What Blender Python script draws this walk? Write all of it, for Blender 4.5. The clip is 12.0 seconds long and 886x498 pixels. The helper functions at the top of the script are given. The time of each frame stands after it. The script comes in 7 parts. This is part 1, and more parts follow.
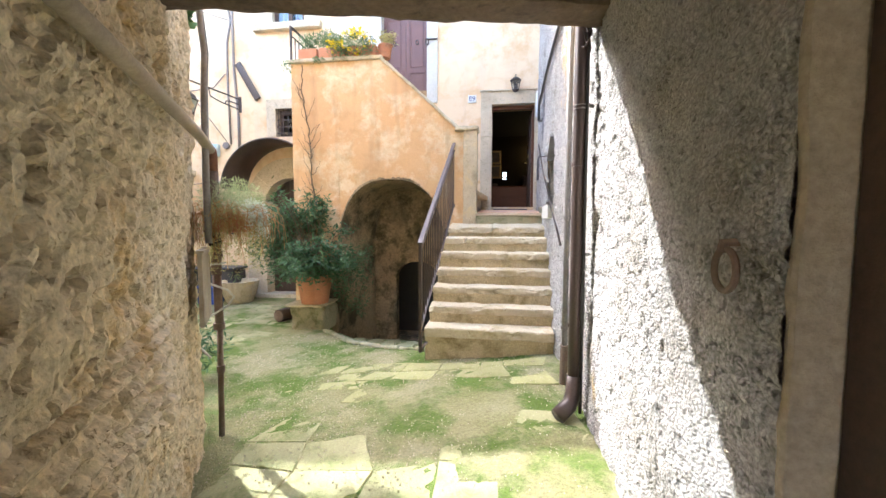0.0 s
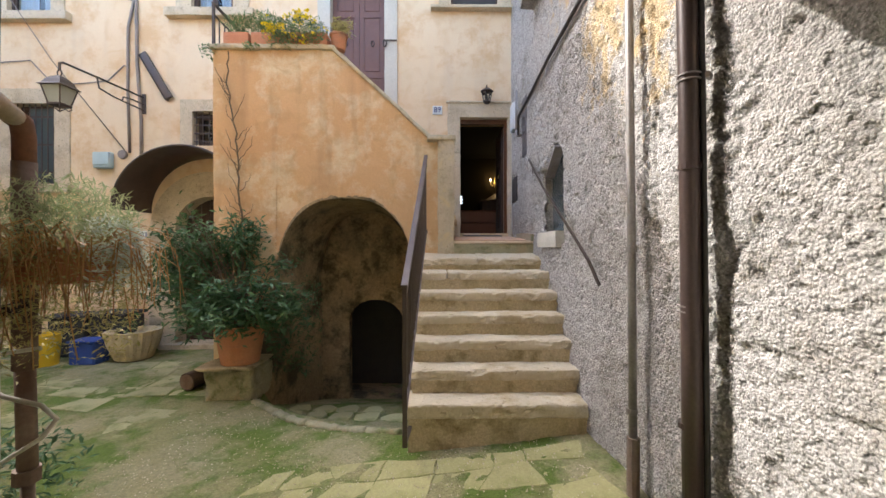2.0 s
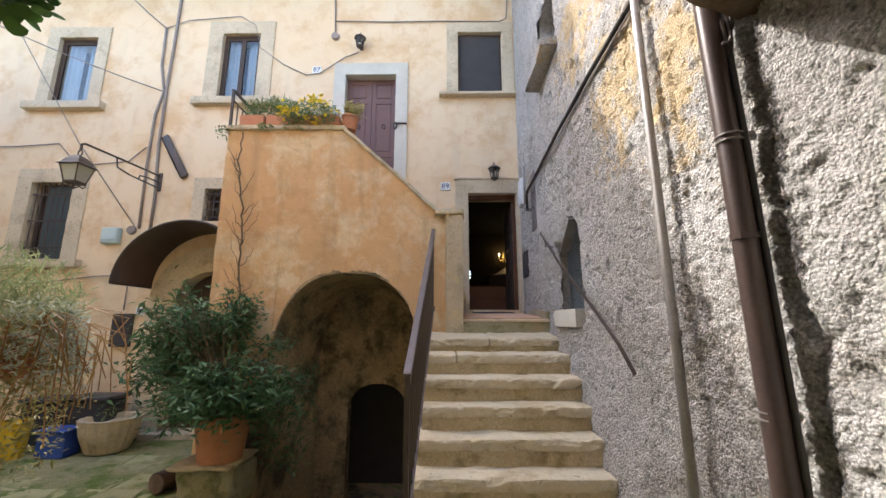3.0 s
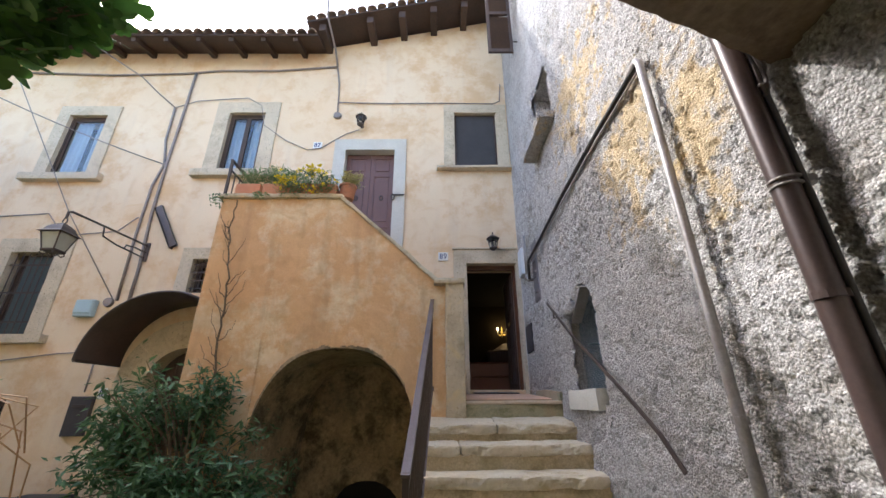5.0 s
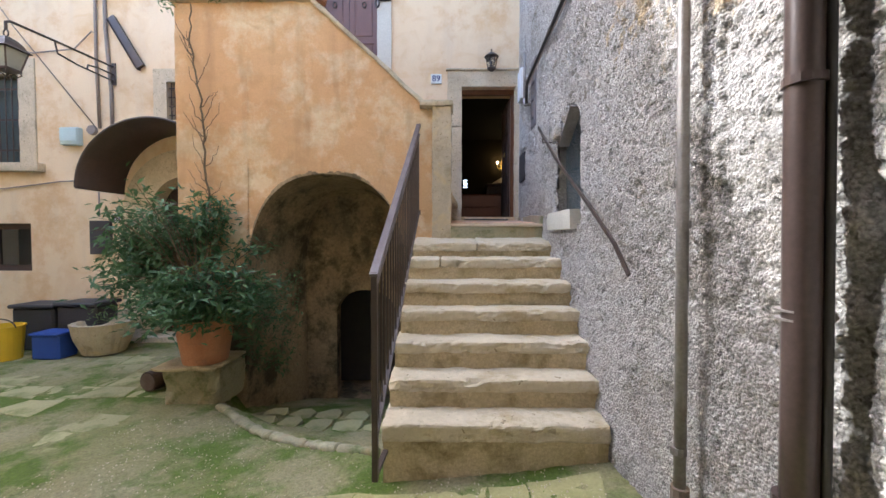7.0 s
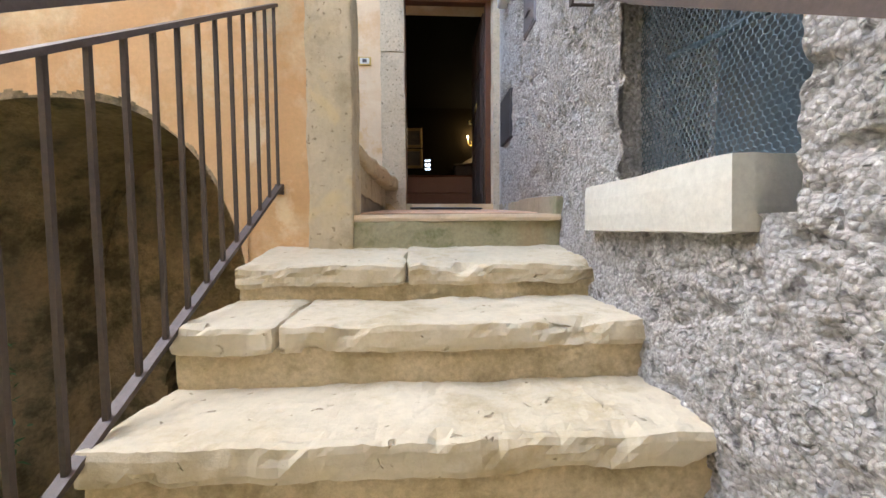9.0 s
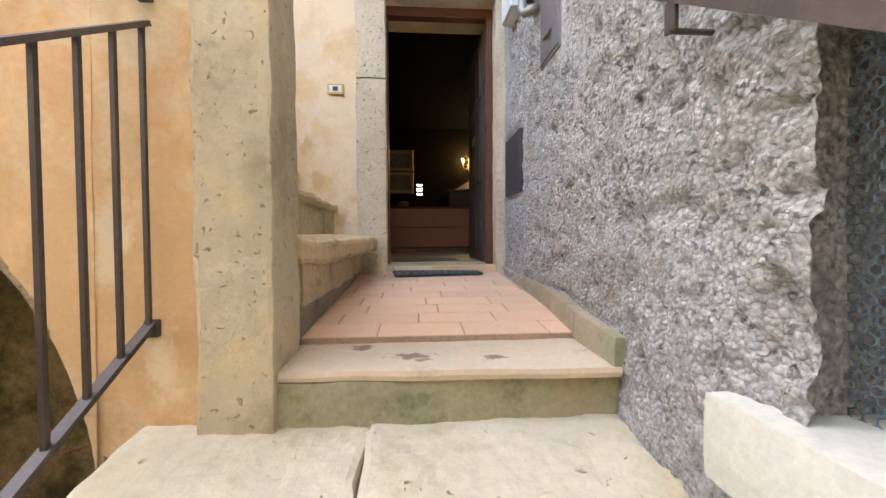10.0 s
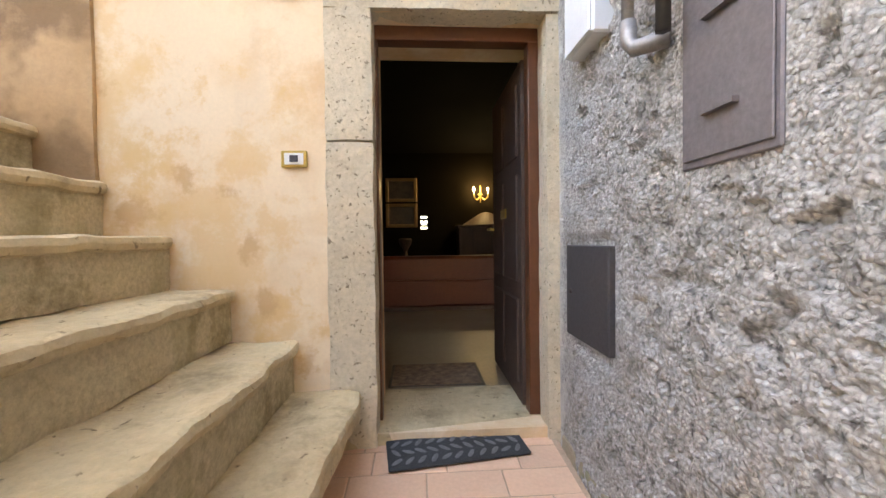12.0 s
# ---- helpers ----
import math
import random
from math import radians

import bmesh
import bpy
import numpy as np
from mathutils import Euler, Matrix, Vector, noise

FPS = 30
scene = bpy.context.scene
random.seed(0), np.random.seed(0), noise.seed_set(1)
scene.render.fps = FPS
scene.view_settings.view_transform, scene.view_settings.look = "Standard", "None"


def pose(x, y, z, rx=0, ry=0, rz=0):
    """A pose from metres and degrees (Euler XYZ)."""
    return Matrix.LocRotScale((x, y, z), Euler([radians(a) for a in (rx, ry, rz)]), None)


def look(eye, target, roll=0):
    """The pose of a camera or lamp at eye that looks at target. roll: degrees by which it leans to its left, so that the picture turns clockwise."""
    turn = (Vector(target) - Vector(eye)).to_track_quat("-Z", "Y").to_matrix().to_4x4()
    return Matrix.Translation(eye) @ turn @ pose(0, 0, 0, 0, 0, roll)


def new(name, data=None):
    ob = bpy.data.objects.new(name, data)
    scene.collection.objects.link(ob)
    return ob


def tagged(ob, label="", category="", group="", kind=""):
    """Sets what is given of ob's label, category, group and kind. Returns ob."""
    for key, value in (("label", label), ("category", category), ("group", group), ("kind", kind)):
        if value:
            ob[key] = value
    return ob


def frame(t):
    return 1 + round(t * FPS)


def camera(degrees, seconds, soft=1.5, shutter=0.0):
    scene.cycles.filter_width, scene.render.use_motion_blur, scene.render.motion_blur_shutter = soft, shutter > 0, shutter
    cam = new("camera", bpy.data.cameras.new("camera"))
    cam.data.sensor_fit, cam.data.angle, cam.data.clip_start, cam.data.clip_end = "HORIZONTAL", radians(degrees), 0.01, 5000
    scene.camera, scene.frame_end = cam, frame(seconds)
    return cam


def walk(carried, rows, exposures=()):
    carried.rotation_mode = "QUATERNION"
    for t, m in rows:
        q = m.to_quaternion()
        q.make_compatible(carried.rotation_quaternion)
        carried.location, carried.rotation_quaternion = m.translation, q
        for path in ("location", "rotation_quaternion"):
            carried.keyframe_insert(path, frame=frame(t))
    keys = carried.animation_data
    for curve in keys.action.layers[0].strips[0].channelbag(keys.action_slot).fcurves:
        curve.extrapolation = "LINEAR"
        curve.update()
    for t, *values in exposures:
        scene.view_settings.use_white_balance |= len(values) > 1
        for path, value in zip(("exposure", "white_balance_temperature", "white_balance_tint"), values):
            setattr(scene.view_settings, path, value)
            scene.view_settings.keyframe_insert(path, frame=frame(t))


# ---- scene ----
cam = camera(98.0, 12.0)
PATH = [
    (0, (0.02, 0.039, 1.345), (-0.275, 2.013, 1.209), 0.2),
    (0.5, (-0.185, 0.518, 1.305), (-0.416, 2.501, 1.179), 0.2),
    (1, (-0.383, 0.869, 1.304), (-0.581, 2.855, 1.177), 0.2),
    (1.5, (-0.542, 1.111, 1.326), (-0.567, 3.108, 1.215), 0.1),
    (2, (-0.546, 1.181, 1.395), (-0.527, 3.181, 1.393), -0.1),
    (2.5, (-0.522, 1.253, 1.442), (-0.511, 3.238, 1.688), -0.1),
    (3, (-0.549, 1.458, 1.434), (-0.57, 3.422, 1.816), 0.0),
    (3.5, (-0.579, 1.669, 1.475), (-0.594, 3.591, 2.029), 0.1),
    (3.7, (-0.581, 1.686, 1.491), (-0.588, 3.587, 2.114), 0.1),
    (5.3, (-0.621, 1.744, 1.417), (-0.607, 3.597, 2.17), -0.3),
    (5.5, (-0.605, 1.737, 1.388), (-0.595, 3.656, 1.951), -0.1),
    (6, (-0.535, 1.639, 1.349), (-0.565, 3.627, 1.562), -0.1),
    (6.5, (-0.449, 1.58, 1.344), (-0.517, 3.579, 1.387), 0.1),
    (6.7, (-0.428, 1.645, 1.338), (-0.487, 3.645, 1.334), 0.1),
    (8.3, (-0.183, 3.195, 1.334), (-0.052, 5.184, 1.168), -0.6),
    (8.5, (-0.151, 3.522, 1.333), (-0.029, 5.511, 1.164), -0.6),
    (9, (-0.036, 4.187, 1.418), (0.074, 6.182, 1.316), -0.4),
    (9.5, (-0.027, 4.65, 1.673), (0.083, 6.647, 1.641), -0.3),
    (10, (0.037, 4.94, 1.867), (0.177, 6.935, 1.813), -0.3),
    (10.5, (0.07, 5.267, 2.067), (0.188, 7.263, 2.019), -0.4),
    (11, (0.1, 5.498, 2.265), (0.204, 7.495, 2.221), -0.6),
    (11.5, (0.062, 5.76, 2.435), (0.168, 7.757, 2.394), -0.6),
    (12, (0.03, 6.019, 2.588), (0.152, 8.015, 2.542), -0.7),
]
EXPOSURES = [(0.0, 3.85, 5900, 9), (0.5, 3.25, 6050, 9), (1.0, 3.0, 6250, 10), (1.5, 2.95, 6350, 10), (2.5, 2.8, 6500, 10), (3.0, 2.7, 6400, 10), (3.5, 2.6, 6050, 10), (5.3, 2.5, 6000, 10), (6.0, 2.76, 5950, 10), (6.5, 2.92, 5900, 10), (8.5, 3.5, 6150, 7), (9.5, 3.72, 6500, 6), (10.5, 3.83, 7000, 6), (11.0, 3.85, 7150, 6), (12.0, 3.93, 7250, 8)]
walk(cam, [(t, look(eye, target, roll)) for t, eye, target, roll in PATH], EXPOSURES)

# ---- light ----
SUN_TO = Vector((-1.5, 1.0, 1.75)).normalized()
elev = math.asin(SUN_TO.z)
world = bpy.data.worlds.new("world")
scene.world = world
world.use_nodes = True
wn = world.node_tree
sky = wn.nodes.new("ShaderNodeTexSky")
sky.sky_type, sky.sun_disc = "NISHITA", False
sky.sun_elevation, sky.sun_rotation = elev, math.atan2(SUN_TO.x, SUN_TO.y)
sky.dust_density, sky.ozone_density = 2.5, 1.0
wn.nodes["Background"].inputs["Strength"].default_value = 0.15
wn.links.new(sky.outputs[0], wn.nodes["Background"].inputs["Color"])
sun = new("sun", bpy.data.lights.new("sun", "SUN"))
sun.data.energy, sun.data.angle, sun.data.color = 0.85, radians(0.6), (1.0, 0.96, 0.90)
sun.matrix_world = look(SUN_TO * 30, (0, 0, 0))


# ---- small tools ----
def vhash(ix, iy, iz, seed):
    h = (ix.astype(np.int64) * 73856093 ^ iy.astype(np.int64) * 19349663 ^ iz.astype(np.int64) * 83492791 ^ (seed * 40503 + 977)).astype(np.uint64)
    h = (h ^ (h >> np.uint64(30))) * np.uint64(0xBF58476D1CE4E5B9)
    h = (h ^ (h >> np.uint64(27))) * np.uint64(0x94D049BB133111EB)
    h = h ^ (h >> np.uint64(31))
    return (h >> np.uint64(40)).astype(float) / float(1 << 24)


def vnoise(x, y, z, seed=0):
    """Smooth noise from 0 to 1 on arrays."""
    x, y, z = np.broadcast_arrays(np.asarray(x, float), np.asarray(y, float), np.asarray(z, float))
    ix, iy, iz = np.floor(x), np.floor(y), np.floor(z)
    fx, fy, fz = x - ix, y - iy, z - iz
    fx, fy, fz = (f * f * (3 - 2 * f) for f in (fx, fy, fz))
    out = 0
    for a in (0, 1):
        for b in (0, 1):
            for c in (0, 1):
                w = (fx if a else 1 - fx) * (fy if b else 1 - fy) * (fz if c else 1 - fz)
                out = out + w * vhash(ix + a, iy + b, iz + c, seed)
    return out


def fbm(x, y, z, scale, octaves=4, seed=0, gain=0.5):
    out, amp, total = 0, 1.0, 0.0
    for n in range(octaves):
        k = scale * 2.03**n
        out = out + amp * (vnoise(x * k + 17 * n, y * k + 5 * n, z * k + 9 * n, seed + n) - 0.5)
        total += amp
        amp *= gain
    return out / total


def worley(x, y, scale, seed=0):
    """Distance to the nearest of scattered points, in cells."""
    x, y = x * scale, y * scale
    ix, iy = np.floor(x), np.floor(y)
    best = np.full(np.shape(x), 9.0)
    for a in (-1, 0, 1):
        for b in (-1, 0, 1):
            cx, cy = ix + a, iy + b
            px_, py_ = cx + vhash(cx, cy, 0 * cx, seed), cy + vhash(cx, cy, 0 * cx + 1, seed)
            best = np.minimum(best, (x - px_) ** 2 + (y - py_) ** 2)
    return np.sqrt(best)


def mesh_of(name, bm, material, smooth=False):
    me = bpy.data.meshes.new(name)
    bm.to_mesh(me)
    bm.free()
    if material:
        me.materials.append(material)
    if smooth:
        for p in me.polygons:
            p.use_smooth = True
    return me


def part(name, bm, material, parent=None, label="", smooth=False):
    """Links a bmesh as one mesh object under a thing or under a part."""
    ob = new(name, mesh_of(name, bm, material, smooth))
    if parent:
        ob.parent = parent
    return tagged(ob, label)


def thing(name, label, category, group="", at=(0, 0, 0)):
    ob = new(name)
    ob.empty_display_size = 0.1
    ob.location = at
    return tagged(ob, label, category, group)


def box(x0, x1, y0, y1, z0, z1, bevel=0.0, bm=None, seg=1):
    bm = bm or bmesh.new()
    vs = [bm.verts.new((x, y, z)) for z in (z0, z1) for y in (y0, y1) for x in (x0, x1)]
    fs = [bm.faces.new([vs[i] for i in f]) for f in ((0, 2, 3, 1), (4, 5, 7, 6), (0, 1, 5, 4), (2, 6, 7, 3), (0, 4, 6, 2), (1, 3, 7, 5))]
    if bevel:
        edges = {e for f in fs for e in f.edges}
        bmesh.ops.bevel(bm, geom=list(edges), offset=bevel, segments=seg, affect="EDGES", profile=0.6)
    return bm


def tube(points, r, seg=8, bm=None, caps=True):
    """A round bar along points; r: one radius or one for each point."""
    bm = bm or bmesh.new()
    pts = [Vector(p) for p in points]
    radii = [r] * len(pts) if not isinstance(r, (list, tuple)) else r
    rings, side = [], None
    for i, p in enumerate(pts):
        d = (pts[min(i + 1, len(pts) - 1)] - pts[max(i - 1, 0)]).normalized()
        if side is None:
            side = d.cross(Vector((0, 0, 1)) if abs(d.z) < 0.9 else Vector((1, 0, 0))).normalized()
        side = (side - d * side.dot(d)).normalized()
        up = d.cross(side)
        rings.append([bm.verts.new(p + (side * math.cos(a) + up * math.sin(a)) * radii[i]) for a in (2 * math.pi * k / seg for k in range(seg))])
    for a, b in zip(rings, rings[1:]):
        for k in range(seg):
            bm.faces.new((a[k], a[(k + 1) % seg], b[(k + 1) % seg], b[k]))
    if caps:
        bm.faces.new(rings[0][::-1])
        bm.faces.new(rings[-1])
    return bm


def bar(p, q, w, h, bm=None, up=(0, 0, 1)):
    """A flat bar from p to q, w wide across and h high."""
    bm = bm or bmesh.new()
    p, q = Vector(p), Vector(q)
    d = (q - p).normalized()
    side = d.cross(Vector(up)).normalized()
    top = side.cross(d).normalized()
    vs = [bm.verts.new(c + side * w / 2 * a + top * h / 2 * b) for c in (p, q) for a, b in ((-1, -1), (1, -1), (1, 1), (-1, 1))]
    for f in ((0, 1, 2, 3), (7, 6, 5, 4), (0, 4, 5, 1), (1, 5, 6, 2), (2, 6, 7, 3), (3, 7, 4, 0)):
        bm.faces.new([vs[i] for i in f])
    bmesh.ops.recalc_face_normals(bm, faces=bm.faces)
    return bm


def lathe(profile, seg=24, bm=None, at=(0, 0, 0)):
    """Turns (radius, height) pairs round the z axis."""
    bm = bm or bmesh.new()
    rings = [[bm.verts.new((at[0] + r * math.cos(2 * math.pi * k / seg), at[1] + r * math.sin(2 * math.pi * k / seg), at[2] + z)) for k in range(seg)] for r, z in profile]
    for a, b in zip(rings, rings[1:]):
        for k in range(seg):
            bm.faces.new((a[k], a[(k + 1) % seg], b[(k + 1) % seg], b[k]))
    bm.faces.new(rings[0][::-1])
    bm.faces.new(rings[-1])
    return bm


def sheet(name, P, material, closed=False, skip=None, smooth=False):
    """A mesh from a grid of places P[i, j]; skip[i, j] leaves a cell out."""
    n, m = P.shape[:2]
    idx = np.arange(n * m).reshape(n, m)
    f = np.stack([idx[:-1, :-1], idx[1:, :-1], idx[1:, 1:], idx[:-1, 1:]], -1)
    f = f[~skip] if skip is not None else f.reshape(-1, 4)
    me = bpy.data.meshes.new(name)
    me.from_pydata(P.reshape(-1, 3).tolist(), [], f.tolist())
    me.materials.append(material)
    if smooth:
        for p in me.polygons:
            p.use_smooth = True
    return new(name, me)


def rough_block(x0, x1, y0, y1, z0, z1, amp=0.008, cell=0.05, seed=0, round_=0.02, fine=0.0):
    """A worn stone block: a box cut fine, its edges rounded and its faces uneven."""
    bm = bmesh.new()
    nx, ny, nz = (max(2, int(round((b - a) / cell))) for a, b in ((x0, x1), (y0, y1), (z0, z1)))
    cache = {}

    def vert(i, j, k):
        if (i, j, k) not in cache:
            cache[i, j, k] = bm.verts.new((x0 + (x1 - x0) * i / nx, y0 + (y1 - y0) * j / ny, z0 + (z1 - z0) * k / nz))
        return cache[i, j, k]

    for i in range(nx):
        for j in range(ny):
            bm.faces.new((vert(i, j, 0), vert(i, j + 1, 0), vert(i + 1, j + 1, 0), vert(i + 1, j, 0)))
            bm.faces.new((vert(i, j, nz), vert(i + 1, j, nz), vert(i + 1, j + 1, nz), vert(i, j + 1, nz)))
    for i in range(nx):
        for k in range(nz):
            bm.faces.new((vert(i, 0, k), vert(i + 1, 0, k), vert(i + 1, 0, k + 1), vert(i, 0, k + 1)))
            bm.faces.new((vert(i, ny, k), vert(i, ny, k + 1), vert(i + 1, ny, k + 1), vert(i + 1, ny, k)))
    for j in range(ny):
        for k in range(nz):
            bm.faces.new((vert(0, j, k), vert(0, j, k + 1), vert(0, j + 1, k + 1), vert(0, j + 1, k)))
            bm.faces.new((vert(nx, j, k), vert(nx, j + 1, k), vert(nx, j + 1, k + 1), vert(nx, j, k + 1)))
    bm.verts.ensure_lookup_table()
    co = np.array([v.co for v in bm.verts])
    lo, hi = np.array([x0, y0, z0]), np.array([x1, y1, z1])
    if round_:
        inner = np.clip(co, lo + round_, hi - round_)
        d = co - inner
        far = np.linalg.norm(d, axis=1, keepdims=True)
        co = np.where(far > 1e-9, inner + d / np.maximum(far, 1e-9) * round_, co)
    wob = np.stack([fbm(co[:, 0], co[:, 1], co[:, 2], 7.0, 3, seed + 31 * a) for a in range(3)], -1) * amp * 2.5
    co = co + wob
    if fine:
        co = co + np.stack([fbm(co[:, 0], co[:, 1], co[:, 2], 24.0, 3, seed + 7 + 31 * a, 0.7) for a in range(3)], -1) * fine * 2.5
    for v, c in zip(bm.verts, co):
        v.co = c
    return bm


# ---- materials ----
def material(name, base, other=None, scale=3.0, fine=40.0, rough=0.85, metal=0.0, bump=0.3, bump_dist=0.01, third=None, third_at=0.62, third_scale=1.2, speck=0.12, coat=0.0):
    """A worn surface: two colours mixed by a large noise, a third in stains, fine grain in value and relief."""
    m = bpy.data.materials.new(name)
    m.use_nodes = True
    t = m.node_tree
    N, L = t.nodes, t.links
    b = N["Principled BSDF"]
    b.inputs["Roughness"].default_value = rough
    b.inputs["Metallic"].default_value = metal
    if coat:
        b.inputs["Coat Weight"].default_value = coat
    co = N.new("ShaderNodeTexCoord")

    def noise_tex(s, detail=6.0, r=0.6):
        n = N.new("ShaderNodeTexNoise")
        n.inputs["Scale"].default_value, n.inputs["Detail"].default_value, n.inputs["Roughness"].default_value = s, detail, r
        L.new(co.outputs["Object"], n.inputs["Vector"])
        return n

    def ramp(src, a, z):
        r = N.new("ShaderNodeMapRange")
        r.inputs["From Min"].default_value, r.inputs["From Max"].default_value = a, z
        L.new(src, r.inputs["Value"])
        return r.outputs["Result"]

    def mix(fac, a, z, kind="MIX"):
        x = N.new("ShaderNodeMix")
        x.data_type, x.blend_type = "RGBA", kind
        for sock, val in ((x.inputs[0], fac), (x.inputs[6], a), (x.inputs[7], z)):
            if isinstance(val, (tuple, list)):
                sock.default_value = (*val, 1.0) if len(val) == 3 else val
            elif isinstance(val, (int, float)):
                sock.default_value = val
            else:
                L.new(val, sock)
        return x.outputs[2]

    big, grain = noise_tex(scale), noise_tex(fine, 5.0, 0.7)
    col = mix(ramp(big.outputs[0], 0.32, 0.68), base, other or tuple(c * 0.8 for c in base))
    if third:
        st = noise_tex(third_scale, 8.0, 0.68)
        col = mix(ramp(st.outputs[0], third_at - 0.06, third_at + 0.08), col, third)
    g = ramp(grain.outputs[0], 0.25, 0.75)
    dark = mix(g, (1 - speck * 2.2,) * 3, (1 + speck,) * 3)
    col = mix(1.0, col, dark, "MULTIPLY")
    L.new(col, b.inputs["Base Color"])
    rr = N.new("ShaderNodeMapRange")
    rr.inputs["To Min"].default_value, rr.inputs["To Max"].default_value = max(0.03, rough - 0.1), min(1, rough + 0.1)
    L.new(big.outputs[0], rr.inputs["Value"])
    L.new(rr.outputs["Result"], b.inputs["Roughness"])
    if bump:
        bp = N.new("ShaderNodeBump")
        bp.inputs["Strength"].default_value, bp.inputs["Distance"].default_value = bump, bump_dist
        L.new(grain.outputs[0], bp.inputs["Height"])
        L.new(bp.outputs[0], b.inputs["Normal"])
    return m


def streaks(m, colour, amount=0.5, sx=9.0, sz=0.7, lo=0.55, hi=0.72):
    """Adds run-down stains, long in z, over a material's colour."""
    t = m.node_tree
    N, L = t.nodes, t.links
    b = N["Principled BSDF"]
    src = b.inputs["Base Color"].links[0].from_socket
    co, mp, n, r, x = (N.new(k) for k in ("ShaderNodeTexCoord", "ShaderNodeMapping", "ShaderNodeTexNoise", "ShaderNodeMapRange", "ShaderNodeMix"))
    mp.inputs["Scale"].default_value = (sx, sx, sz)
    L.new(co.outputs["Object"], mp.inputs["Vector"])
    L.new(mp.outputs[0], n.inputs["Vector"])
    n.inputs["Scale"].default_value, n.inputs["Detail"].default_value = 1.0, 5.0
    r.inputs["From Min"].default_value, r.inputs["From Max"].default_value, r.inputs["To Max"].default_value = lo, hi, amount
    L.new(n.outputs[0], r.inputs["Value"])
    x.data_type = "RGBA"
    x.inputs[7].default_value = (*colour, 1)
    L.new(r.outputs["Result"], x.inputs[0])
    L.new(src, x.inputs[6])
    L.new(x.outputs[2], b.inputs["Base Color"])
    return m


def relief(m, height, strength, dist):
    """Chains one more bump onto a material's normal."""
    t = m.node_tree
    b = t.nodes["Principled BSDF"]
    bp = t.nodes.new("ShaderNodeBump")
    bp.inputs["Strength"].default_value, bp.inputs["Distance"].default_value = strength, dist
    t.links.new(height, bp.inputs["Height"])
    if b.inputs["Normal"].links:
        t.links.new(b.inputs["Normal"].links[0].from_socket, bp.inputs["Normal"])
    t.links.new(bp.outputs[0], b.inputs["Normal"])


def tinted(m, fac, colour, kind="MIX"):
    """Mixes a colour over a material's base colour by a mask."""
    t = m.node_tree
    b = t.nodes["Principled BSDF"]
    x = t.nodes.new("ShaderNodeMix")
    x.data_type, x.blend_type = "RGBA", kind
    t.links.new(fac, x.inputs[0])
    t.links.new(b.inputs["Base Color"].links[0].from_socket, x.inputs[6])
    x.inputs[7].default_value = (*colour, 1)
    t.links.new(x.outputs[2], b.inputs["Base Color"])


def pitted(m, scale, colour, amount=0.8, lo=0.60, hi=0.68, dist=0.012, stretch=(1, 1, 1)):
    """Small weathered holes: dirt in them and a step down in the relief."""
    t = m.node_tree
    N, L = t.nodes, t.links
    co, mp, n, r, inv = (N.new(k) for k in ("ShaderNodeTexCoord", "ShaderNodeMapping", "ShaderNodeTexNoise", "ShaderNodeMapRange", "ShaderNodeMath"))
    mp.inputs["Scale"].default_value = stretch
    L.new(co.outputs["Object"], mp.inputs["Vector"])
    L.new(mp.outputs[0], n.inputs["Vector"])
    n.inputs["Scale"].default_value, n.inputs["Detail"].default_value, n.inputs["Distortion"].default_value = scale, 3.0, 0.6
    r.inputs["From Min"].default_value, r.inputs["From Max"].default_value, r.inputs["To Max"].default_value = lo, hi, amount
    L.new(n.outputs[0], r.inputs["Value"])
    tinted(m, r.outputs["Result"], colour)
    inv.operation = "SUBTRACT"
    inv.inputs[0].default_value = 1.0
    L.new(r.outputs["Result"], inv.inputs[1])
    relief(m, inv.outputs[0], 0.9, dist)
    return m


def aggregate(m, scale, light, dark, amount=0.6, dist=0.012):
    """Pebbles in a coarse render: each lighter or darker, proud of the mortar."""
    t = m.node_tree
    N, L = t.nodes, t.links
    co, v, n, add, sep, r1, r2, inv = (N.new(k) for k in ("ShaderNodeTexCoord", "ShaderNodeTexVoronoi", "ShaderNodeTexNoise", "ShaderNodeVectorMath", "ShaderNodeSeparateColor", "ShaderNodeMapRange", "ShaderNodeMapRange", "ShaderNodeMath"))
    n.inputs["Scale"].default_value, n.inputs["Detail"].default_value = scale * 0.7, 4.0
    L.new(co.outputs["Object"], n.inputs["Vector"])
    mul = N.new("ShaderNodeVectorMath")
    mul.operation = "SCALE"
    mul.inputs["Scale"].default_value = 0.3 / scale
    L.new(n.outputs["Color"], mul.inputs[0])
    L.new(co.outputs["Object"], add.inputs[0])
    L.new(mul.outputs[0], add.inputs[1])
    L.new(add.outputs[0], v.inputs["Vector"])
    v.inputs["Scale"].default_value = scale
    L.new(v.outputs["Color"], sep.inputs[0])
    r1.inputs["From Min"].default_value, r1.inputs["From Max"].default_value, r1.inputs["To Max"].default_value = 0.55, 0.95, amount
    L.new(sep.outputs[0], r1.inputs["Value"])
    tinted(m, r1.outputs["Result"], light)
    r2.inputs["From Min"].default_value, r2.inputs["From Max"].default_value, r2.inputs["To Max"].default_value = 0.42, 0.75, amount
    L.new(v.outputs["Distance"], r2.inputs["Value"])
    tinted(m, r2.outputs["Result"], dark)
    inv.operation = "SUBTRACT"
    inv.inputs[0].default_value = 1.0
    L.new(v.outputs["Distance"], inv.inputs[1])
    relief(m, inv.outputs[0], 1.0, dist)
    return m


